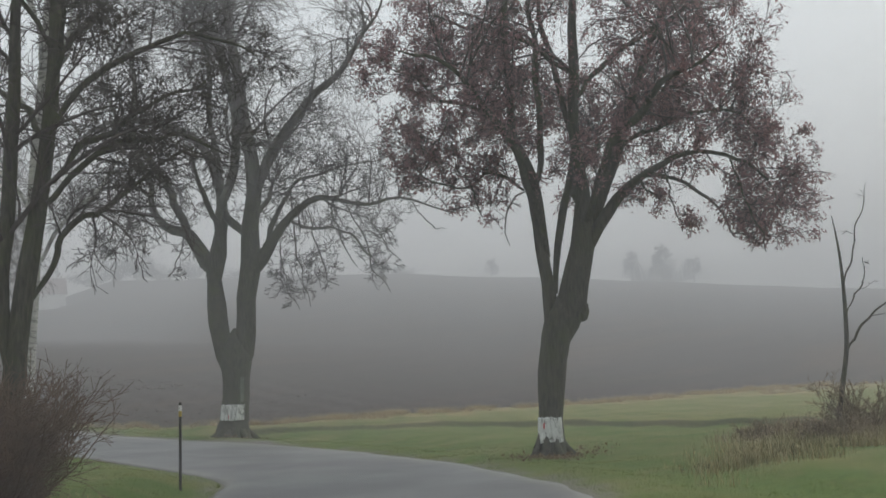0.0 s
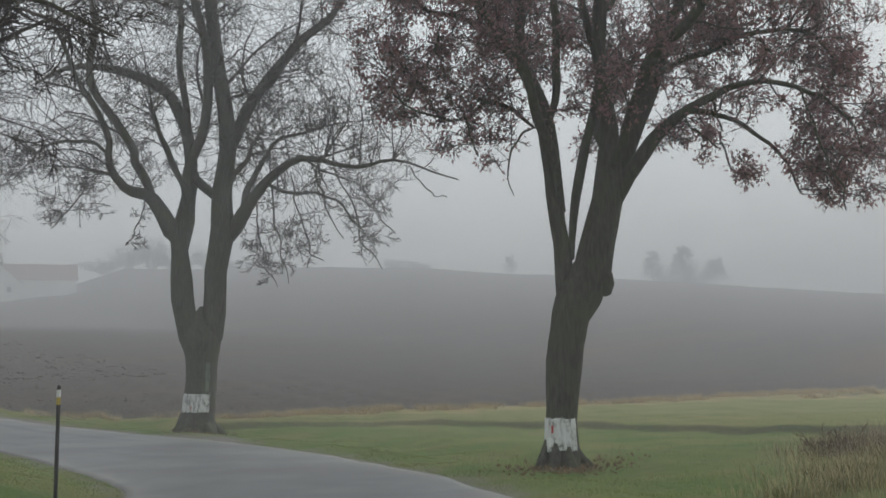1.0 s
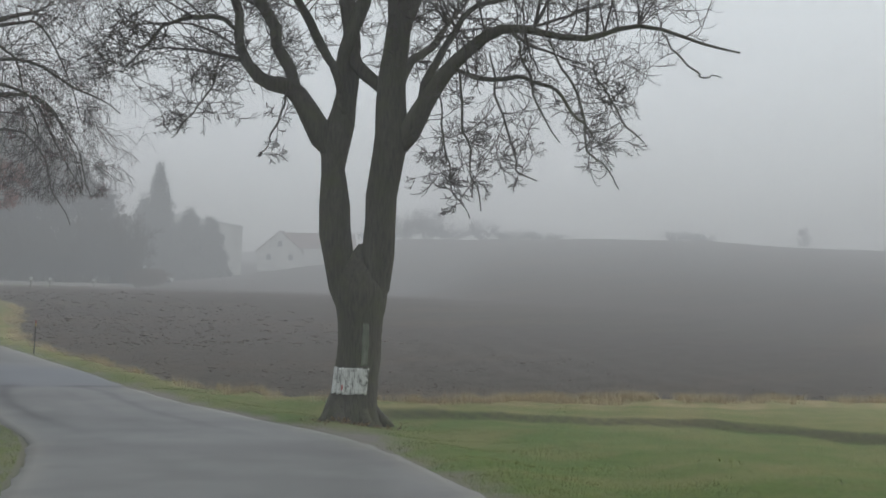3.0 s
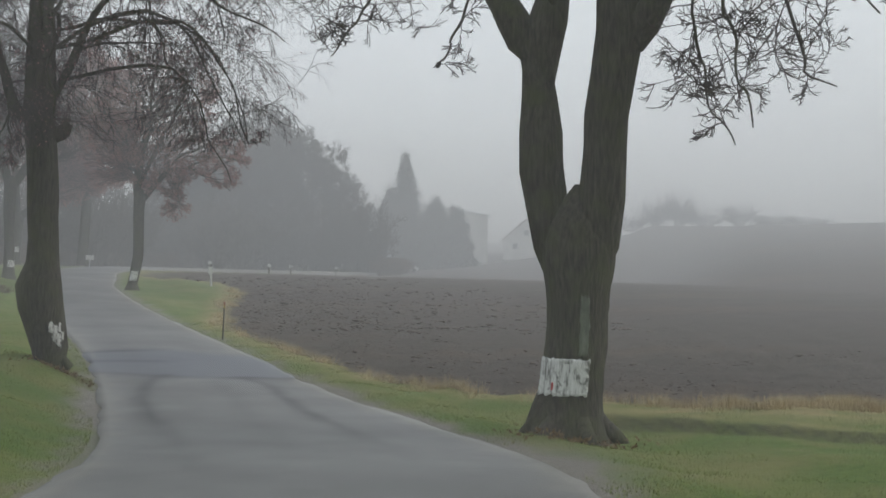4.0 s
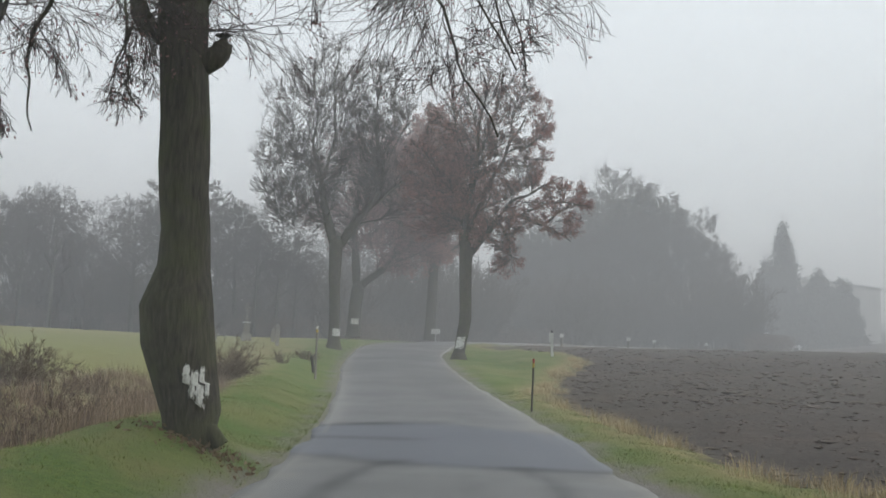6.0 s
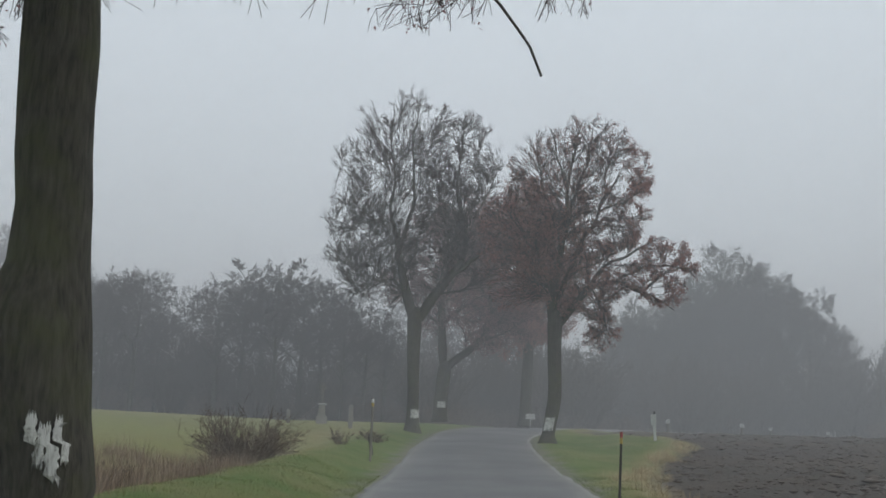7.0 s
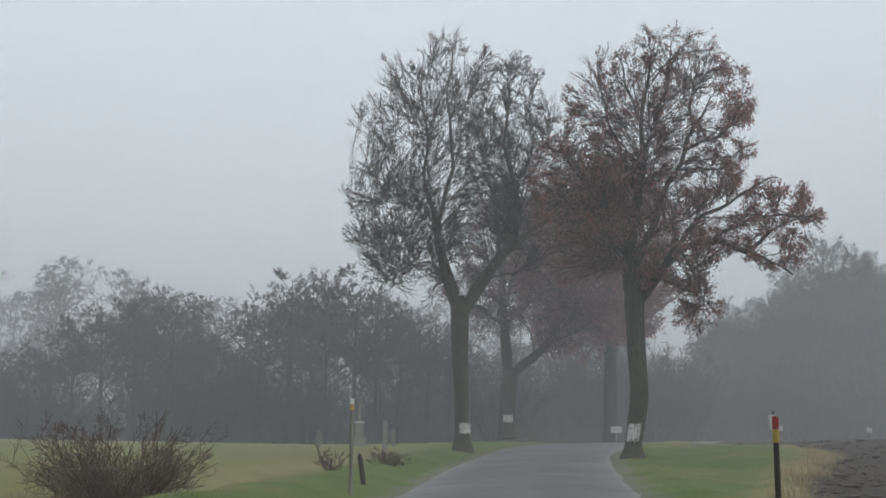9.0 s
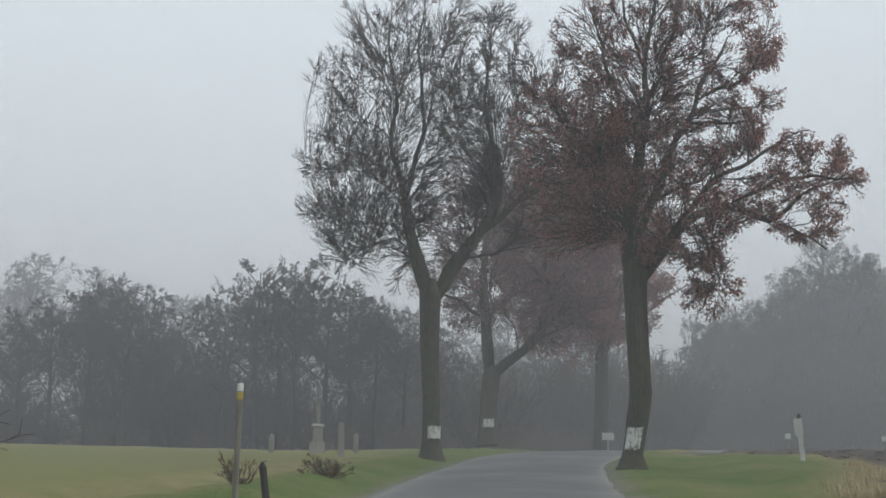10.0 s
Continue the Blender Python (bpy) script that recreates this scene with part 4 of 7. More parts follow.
# Lime with brown leaves, nearest at the start.
R_TRUNK = [(-0.08, 0, -0.3, 0.55), (-0.08, 0, -0.15, 0.412), (-0.03, 0, 0, 0.336), (-0, 0, 0.33, 0.294), (0, 0, 0.85, 0.262), (0.03, 0, 1.27, 0.281), (0.06, 0, 1.75, 0.306), (0.13, 0, 2.22, 0.307), (0.19, 0, 2.51, 0.322), (0.24, 0, 2.79, 0.327), (0.36, 0, 3.09, 0.33), (0.45, 0, 3.49, 0.18)]
lime_leafy = tree("lime_tree", -2.9, -13.3, -57, R_TRUNK,
     [[(0.09, 0, 2.6, 0.154), (0.09, 0, 3.28, 0.164), (0.1, 0, 3.62, 0.15), (0.04, 0, 4.15, 0.136), (-0.01, 0, 4.64, 0.15), (-0.06, 0.03, 5.13, 0.156), (-0.14, 0.08, 5.63, 0.166), (-0.22, 0.12, 6.13, 0.147), (-0.36, 0.17, 6.63, 0.137), (-0.5, 0.22, 7.13, 0.113), (-0.51, 0.26, 7.63, 0.094), (-0.49, 0.31, 8.92, 0.089), (-0.56, 0.35, 10.23, 0.07), (-0.63, 0.4, 11.41, 0.032)],
      [(0.34, 0, 2.5, 0.24), (0.45, 0, 2.89, 0.289), (0.55, 0, 3.27, 0.337), (0.61, 0, 3.56, 0.318), (0.73, 0, 4.04, 0.3), (0.88, 0.01, 4.53, 0.276), (0.93, 0.03, 5.12, 0.229), (0.94, 0.05, 5.61, 0.176), (0.94, 0.07, 6.11, 0.137), (0.95, 0.09, 6.61, 0.123), (0.95, 0.11, 7.11, 0.118), (0.99, 0.14, 8.09, 0.126), (0.99, 0.16, 9.39, 0.108), (0.95, 0.18, 10.96, 0.07), (0.89, 0.2, 12.29, 0.032)],
      [(0.92, 0, 4.24, 0.107), (1.18, -0.08, 4.92, 0.136), (1.44, -0.15, 5.31, 0.131), (1.7, -0.21, 5.67, 0.117), (2.15, -0.25, 6.06, 0.088), (2.75, -0.29, 6.36, 0.069), (3.54, -0.3, 6.54, 0.049), (4.6, -0.3, 6.25, 0.034), (5.04, -0.3, 5.25, 0.015)],
      [(1.08, 0, 4.72, 0.097), (1.27, 0.1, 5.46, 0.132), (1.57, 0.2, 6.3, 0.132), (1.94, 0.3, 7.09, 0.123), (2.25, 0.4, 7.92, 0.095), (3.06, 0.5, 9.84, 0.07), (3.65, 0.6, 11.13, 0.032)],
      [(0.24, 0, 3.57, 0.077), (0.35, 0.09, 4.64, 0.087), (0.57, 0.17, 5.52, 0.088), (0.65, 0.31, 6.11, 0.078), (0.61, 0.49, 7.11, 0.064), (0.52, 0.64, 8.89, 0.07), (0.46, 0.77, 10.19, 0.051), (0.32, 0.9, 11.25, 0.026)],
      [(-0.14, 0, 5.83, 0.088), (0.11, -0.2, 6.72, 0.078), (0.08, -0.4, 7.52, 0.069), (-0.15, -0.6, 9.43, 0.057), (0.05, -0.8, 10.99, 0.026)],
      [(-0.48, 0, 6.73, 0.069), (-1.05, 0.12, 7.54, 0.059), (-1.44, 0.24, 7.85, 0.049), (-2.12, 0.34, 8.07, 0.039), (-2.59, 0.42, 8.61, 0.032), (-3.34, 0.5, 8.9, 0.013)],
      [(-0.35, 0, 5.88, 0.039), (-0.78, -0.2, 6.14, 0.039), (-1.27, -0.4, 6.14, 0.029), (-1.86, -0.6, 5.86, 0.024), (-2.74, -0.8, 6.37, 0.01)],
      [(2.1, -0.3, 6.02, 0.059), (2.44, 0.05, 6.13, 0.054), (3.03, 0.4, 6.07, 0.044), (3.89, 0.55, 5.66, 0.034), (4.43, 0.7, 4.77, 0.015)],
      [(1.83, 0.3, 6.79, 0.069), (2.48, 0.25, 7.18, 0.059), (3.48, 0.2, 7.47, 0.044), (4.46, 0.1, 7.35, 0.03), (5.31, 0, 6.74, 0.01)],
      [(0.1, 0, 4.4, 0.11), (-0.2, -0.8, 5.8, 0.09), (-1, -1.4, 7.1, 0.07), (-2.2, -1.8, 8.3, 0.04), (-3.2, -2, 8.8, 0.015)],
      [(0.9, 0, 4.9, 0.12), (1, 1.2, 6.2, 0.1), (1.6, 2.4, 7.2, 0.07), (2, 3.8, 8, 0.02)],
      [(0.9, 0, 5, 0.11), (1.4, -1.4, 6.4, 0.1), (2.2, -2.6, 7.4, 0.07), (3, -4, 8, 0.02)],
      [(1, 0.2, 8, 0.08), (1.8, 0.8, 9, 0.06), (3, 1.2, 9.8, 0.04), (4, 1.4, 10.4, 0.015)],
      [(1, 0.2, 8.4, 0.08), (0.2, 0.8, 9.3, 0.06), (-1.4, 1.2, 10, 0.04), (-2.4, 1.4, 10.4, 0.015)],
      [(-0.25, -0.4, 5.83, 0.024), (-0.6, -0.48, 5.64, 0.02), (-0.85, -0.56, 5.15, 0.015), (-0.77, -0.64, 4.61, 0.007)],
      [(2.84, 0.3, 6.33, 0.029), (3.01, 0.39, 5.68, 0.02), (3.22, 0.48, 4.88, 0.01)],
      [(4.12, -0.5, 6.36, 0.029), (4.46, -0.65, 5.26, 0.019), (4.69, -0.8, 4.18, 0.01)],
      [(-1.57, -0.6, 6.1, 0.024), (-1.48, -0.78, 5.55, 0.015), (-1.34, -0.96, 5.25, 0.01)],
      [(-1.93, 0.4, 7.86, 0.025), (-2.29, 0.52, 6.86, 0.02), (-2.74, 0.64, 6.27, 0.01)],
      [(2.15, -0.4, 6.06, 0.024), (2.28, -0.52, 5.69, 0.02), (2.61, -0.64, 5.39, 0.01)]],
     "lime tree holding dry brown leaves, with white paint patch", 12, leaves=95000, leaf_mat=LEAF_BROWN, leaf_size=0.08, lobes=[(1.1, 0, 9.6, 4.2, 4, 4.1), (-2, 0, 7.7, 1.9, 1.8, 1.9), (4.3, 0, 7.7, 1.6, 1.6, 1.9), (5.5, 0, 5.8, 1.4, 1.4, 1.3), (-0.8, 0, 5.7, 1.1, 1, 1), (4.6, 0, 4.9, 0.6, 0.6, 0.8), (-3.1, 0, 8.6, 1, 1, 1.5), (-1.4, 0, 5.7, 0.9, 0.8, 0.7), (-0.8, 0, 5, 0.5, 0.5, 0.6), (3.1, 0, 5.4, 0.6, 0.6, 0.7), (4.5, 0, 5, 0.8, 0.8, 1), (2.5, 0, 5.8, 0.9, 0.8, 0.5), (4.7, 0, 4.3, 0.3, 0.3, 0.4), (-1.8, 0, 6.7, 1, 0.9, 0.7)], reach=400, rise=-0.1, orders=(2, 7, 6), droop=-0.06, first_len=0.4, lift=0.03, sides=10,
     shares=(0.55, 0.6), thick=0.0055, inside=lambda u, v, h: h > np.where(u > 3, 3.4, np.where(u < 0, 4.2, 4.7)), keep=lambda p, rng: rng.uniform(size=len(p)) < np.clip(0.45 + np.maximum((p[:, 2] - 5.5) / 4, (p[:, 0] - 1.5) / 3), 0.4, 1.0), group="roadside limes")
ring_patch(lime_leafy, R_TRUNK, 0.36, 0.9, 165, 318, 0.01, PAINT, "paint_patch", "flaking white painted patch", rng_paint)
ring_patch(lime_leafy, R_TRUNK, 0.66, 0.78, 228, 236, 0.018, RED_PAINT, "paint_mark", "small red paint mark", rng_paint, 0.004)
def roots(tree_ob, x0, r, n, seed, low=-0.16):
    """Buttress roots that run from the trunk's foot into the ground."""
    rng = np.random.default_rng(seed)
    for k in range(n):
        a = k * 2 * math.pi / n + rng.uniform(-0.3, 0.3)
        c, q, far = math.cos(a), math.sin(a), rng.uniform(1.5, 2.1) * r
        p_, r_ = limb_line([(x0 + c * r * 0.55, q * r * 0.55, 0.62, r * 0.2), (x0 + c * r * 0.9, q * r * 0.9, 0.26, r * 0.27), (x0 + c * far * 0.8, q * far * 0.8, 0.06, r * 0.22), (x0 + c * far, q * far, low, r * 0.12)], 9)
        put("root", mesh_of("root", *bark_tube(rng, p_, r_, 9, 0.1), [BARK], smooth=True), tree_ob)


roots(lime_bend, -0.1, 0.56, 7, 14)
roots(lime_leafy, -0.03, 0.33, 6, 15)
knob = bmesh.new()
bmesh.ops.create_icosphere(knob, subdivisions=3, radius=1.0)
for vtx in knob.verts:
    k = 1 + 0.25 * noise.noise(vtx.co * 2.1)
    vtx.co = Vector((0.74 + vtx.co.x * 0.2 * k - 0.07 * vtx.co.z, vtx.co.y * 0.22 * k, 3.24 + vtx.co.z * 0.3 * k))
part("burl", knob, BARK, lime_leafy, "knobbly burl on the trunk")

# Leaning straight trunk at the verge, crown over the road.
M_TRUNK = [(0.13, 0, -0.5, 0.3), (0.13, 0, 0.04, 0.26), (0.16, 0, 0.24, 0.328), (0.14, 0, 0.44, 0.364), (0.08, 0, 0.68, 0.385), (0.02, 0, 0.91, 0.401), (-0.04, 0, 1.15, 0.426), (-0.1, 0, 1.43, 0.463), (-0.12, 0, 1.57, 0.467), (-0.1, 0, 1.75, 0.424), (-0.07, 0, 1.96, 0.367), (-0.05, 0, 2.2, 0.315), (-0.07, 0, 2.69, 0.3), (-0.12, 0, 3.18, 0.309), (-0.13, 0, 3.67, 0.306), (-0.16, 0, 4.25, 0.311), (-0.21, 0, 4.83, 0.292), (-0.24, 0, 5.33, 0.321), (-0.3, 0, 7.4, 0.24), (-0.3, 0, 9.5, 0.17), (-0.2, 0, 13, 0.05)]
rng_m = np.random.default_rng(21)


def arching(rng, n, h0, h1, rise, drop, reach0, reach1, r):
    """Limbs that arch out from a stem and hang at their ends."""
    out = []
    for k in range(n):
        a = k * 2.39996 + rng.uniform(-0.25, 0.25)
        c, s = math.cos(a), math.sin(a)
        if s > 0.55:
            continue
        h, d = h0 + (h1 - h0) * k / n, rng.uniform(reach0, reach1)
        out.append([(-0.25, 0, h, r), (c * d * 0.3, s * d * 0.3, h + rise * 0.8, r * 0.8), (c * d * 0.62, s * d * 0.62, h + rise, r * 0.55), (c * d * 0.86, s * d * 0.86, h + rise - drop * 0.45, r * 0.32), (c * d, s * d, h + rise - drop, 0.012)])
    return out


lime_verge = tree("lime_tree", -0.9, 13.0, -4, M_TRUNK,
     [[(-0.3, 0, 4.9, 0.1), (-0.62, 0, 5.15, 0.11), (-0.9, 0.1, 5.7, 0.1), (-1.2, 0.2, 7.0, 0.08), (-1.6, 0.3, 9.0, 0.02)],
      [(-0.1, 0, 5.2, 0.11), (0.25, -0.1, 6.2, 0.09), (0.8, -0.3, 7.6, 0.06), (2.2, -0.5, 8.2, 0.045), (4.6, -0.8, 7.0, 0.012)],
      [(-0.3, 0, 5.4, 0.05), (-0.55, -0.1, 5.0, 0.03), (-0.9, -0.15, 5.05, 0.02), (-1.0, -0.2, 4.4, 0.01)],
      [(-1.57, -0.8, 5.6, 0.033), (-1.8, -0.8, 4.94, 0.025), (-1.87, -0.8, 4.23, 0.016), (-1.77, -0.8, 3.58, 0.008)],
      [(-2.05, -0.6, 5.69, 0.037), (-2.32, -0.6, 4.86, 0.029), (-2.51, -0.6, 4.22, 0.02), (-2.62, -0.6, 3.62, 0.008)],
      [(-2.61, 0.5, 5.82, 0.033), (-2.57, 0.5, 4.89, 0.021), (-2.62, 0.5, 4.14, 0.016), (-2.43, 0.5, 3.53, 0.008)],
      [(-0.92, -0.4, 5.55, 0.029), (-0.89, -0.4, 4.9, 0.016), (-0.81, -0.4, 4.43, 0.012), (-0.61, -0.4, 3.98, 0.007)],
      [(-2.92, -0.9, 5.33, 0.033), (-2.87, -0.9, 4.34, 0.02), (-2.69, -0.9, 3.44, 0.008)]]
     + arching(rng_m, 9, 5.7, 7.0, 0.7, 2.3, 3.0, 4.6, 0.05) + arching(rng_m, 8, 6.4, 8.6, 1.2, 2.6, 3.6, 5.6, 0.06) + whorl(rng_m, 7.0, 11.0, 15, 4.2, 7, 0.13, -0.3),
     "old lime tree with swollen trunk and fine drooping twigs", 21, leaves=12000, leaf_mat=LEAF_BROWN, leaf_size=0.05, lobes=[(2.7, -0.4, 6.5, 3.4, 2.4, 2.2), (-2.6, -0.6, 6.3, 3.2, 2.4, 2.6), (0, -0.5, 10, 5.2, 4.2, 3.8), (0, -2.4, 6.6, 3.0, 2.8, 2.2), (0, 1.0, 6.8, 2.4, 1.6, 2.0), (-2.3, 0, 4.7, 1.1, 1, 1.2), (-0.9, 0, 4.8, 0.5, 0.5, 0.9)], reach=330, rise=-0.15, orders=(4, 7, 7), droop=-0.2, first_len=0.4, lift=-0.08, shares=(0.6, 0.75), curl=0.2, segs=(7, 4, 2), thick=0.0036,
     inside=lambda u, v, h: h > np.where(u < -1.5, 2.9, np.where(u < 0.2, 3.7, 4.2 + 0.12 * u)), wander=(0.15, 0.17, 0.16), group="roadside limes", z=0.22)
for z0_, z1_, a0_, a1_ in ((0.55, 0.93, 273, 283), (0.47, 0.86, 286, 298), (0.6, 0.9, 301, 309)):
    ring_patch(lime_verge, M_TRUNK, z0_, z1_, a0_, a1_, 0.01, PAINT, "paint_patch", "flaking streak of white paint", rng_paint, 0.02)
root_stub = limb_line([(0.2, -0.1, 0.5, 0.08), (0.34, -0.14, 0.24, 0.1), (0.52, -0.16, 0.0, 0.11)], 6)
put("root", mesh_of("root", *bark_tube(rng_paint, *root_stub, 9, 0.08), [BARK], smooth=True), lime_verge)
cut_limb = limb_line([(-0.05, 0, 4.7, 0.16), (0.14, -0.05, 4.78, 0.16), (0.26, -0.05, 4.9, 0.13), (0.27, -0.05, 5.1, 0.1)], 6)
put("limb", mesh_of("limb", *bark_tube(rng_paint, *cut_limb, 9, 0.1), [BARK], smooth=True), lime_verge, "stub of a cut limb")

# Pair that frames the road further on.
rng_b = np.random.default_rng(31)
B_TRUNK = [(0.05, 0, -0.3, 0.6), (0.05, 0, -0.09, 0.447), (0.04, 0, 0.54, 0.299), (0.02, 0, 2.14, 0.289), (-0.06, 0, 3.54, 0.315), (-0.04, 0, 4.95, 0.352), (-0.04, 0, 5.5, 0.36), (-0.03, 0, 5.9, 0.15)]
lime_b = tree("lime_tree", 5.5, 58.4, -3, B_TRUNK,
     [[(-0.08, 0, 5.07, 0.235), (-0.38, 0, 6.14, 0.295), (-0.74, 0, 7.35, 0.261), (-0.97, 0, 8.57, 0.239), (-1.05, 0, 9.31, 0.204), (-1.43, 0, 10.8, 0.133), (-1.28, 0, 12.57, 0.097), (-1.48, 0, 14.37, 0.061), (-1.65, 0, 15.94, 0.025)],
      [(-0.92, 0, 8.69, 0.167), (-0.65, -0.12, 10.05, 0.156), (-0.37, -0.24, 11.31, 0.133), (-0.29, -0.36, 13.09, 0.098), (-0.45, -0.48, 14.9, 0.062), (-0.54, -0.6, 16.61, 0.025)],
      [(0.15, 0, 5.19, 0.235), (0.52, 0, 6.03, 0.283), (1.23, 0, 7.07, 0.261), (1.99, 0, 8.1, 0.226), (2.35, 0, 9.33, 0.18), (2.12, 0, 10.57, 0.157), (2, 0, 11.83, 0.121), (1.84, 0, 13.87, 0.073), (2.01, 0, 15.82, 0.025)],
      [(1.63, 0, 7.48, 0.166), (2.82, -0.1, 8.47, 0.143), (3.79, -0.2, 9.46, 0.108), (4.65, -0.3, 11.08, 0.06), (4.92, -0.4, 12.6, 0.024)],
      [(2.28, 0, 9.45, 0.074), (2.6, 0.2, 11.07, 0.06), (2.86, 0.4, 13.1, 0.045), (2.99, 0.6, 15.04, 0.015)],
      [(0.8, 0, 6.51, 0.073), (1.99, 0.27, 6.88, 0.066), (3.17, 0.53, 7.62, 0.051), (4.36, 0.8, 7.87, 0.022)],
      [(-0.62, 0, 6.86, 0.051), (-1.14, -0.2, 7.18, 0.041), (-1.81, -0.4, 7.1, 0.033), (-2.98, -0.6, 6.37, 0.012)],
      [(-0.74, 0, 7.35, 0.051), (-1.31, 0.27, 7.9, 0.042), (-2.06, 0.53, 8.07, 0.033), (-3.73, 0.8, 8.06, 0.012)],
      [(-0.92, 0, 8.2, 0.051), (-1.52, -0.33, 9.01, 0.042), (-2.32, -0.67, 9.42, 0.033), (-4.25, -1, 9.66, 0.012)],
      [(-0.99, 0, 8.69, 0.052), (-1.62, 0.4, 9.81, 0.042), (-2.46, 0.8, 10.55, 0.033), (-4.6, 1.2, 11.67, 0.012)],
      [(-1.05, 0, 9.31, 0.052), (-1.68, -0.13, 10.75, 0.042), (-2.49, -0.27, 11.81, 0.034), (-4.1, -0.4, 12.95, 0.012)],
      [(-1.25, 0, 10.3, 0.052), (-1.75, 0.33, 11.76, 0.042), (-2.38, 0.67, 12.82, 0.034), (-3.59, 1, 14.24, 0.012)],
      [(-1.39, 0, 11.3, 0.053), (-1.73, -0.27, 12.78, 0.042), (-2.16, -0.53, 13.85, 0.034), (-2.8, -0.8, 15.41, 0.012)],
      [(-0.77, 0, 9.81, 0.052), (-0.28, 0.4, 10.76, 0.042), (0.31, 0.8, 11.31, 0.033), (0.78, 1.2, 13.61, 0.012)],
      [(-0.35, 0, 11.82, 0.053), (0, -0.2, 13.17, 0.042), (0.42, -0.4, 14.12, 0.034), (0.73, -0.6, 15.69, 0.012)],
      [(-1.28, 0, 12.32, 0.053), (-1.18, 0.33, 13.68, 0.043), (-1.06, 0.67, 14.64, 0.034), (-1.08, 1, 16.47, 0.012)],
      [(2.12, 0, 10.82, 0.053), (1.73, 0.3, 11.9, 0.042), (1.27, 0.6, 12.58, 0.034), (1.15, 0.9, 14.64, 0.012)],
      [(2.43, 0, 9.82, 0.052), (2.9, -0.3, 11.02, 0.042), (3.45, -0.6, 11.83, 0.034), (3.67, -0.9, 14.13, 0.012)],
      [(2.12, 0, 10.69, 0.052), (1.56, -0.33, 11.08, 0.042), (0.91, -0.67, 11.06, 0.033), (0.54, -1, 12.58, 0.012)]]
     + [[(a - 1.2, b, h, c) for a, b, h, c in q] for q in whorl(rng_b, 8.5, 13.0, 15.6, 2.8, 8, 0.045)],
     "tall bare lime tree, forked low, with white paint patch", 31, leaves=12000, leaf_mat=LEAF_BROWN, leaf_size=0.06, lobes=[(-1.1, 0, 11.35, 3.71, 3.5, 5.72), (2, 0, 11.95, 2.12, 2.01, 4.24), (-2.2, 0, 8.45, 2.44, 2.33, 2.65), (2.7, 0, 8.95, 2.12, 2.01, 2.12), (2, 0, 11.95, 2.12, 2.01, 4.24)], reach=760, rise=0.5, slim=0.45, shares=(0.62, 0.62), orders=(4, 6, 4), droop=0.015, first_len=0.4, lift=0.04, angles=(30, 23, 24), wander=(0.05, 0.05, 0.07), curl=0.04, sides=10, group="roadside limes", z=3.55, thick=0.007,
     segs=(7, 3, 2))
ring_patch(lime_b, B_TRUNK, 0.55, 0.95, 250, 350, 0.01, PAINT, "paint_patch", "flaking white painted patch", rng_paint)

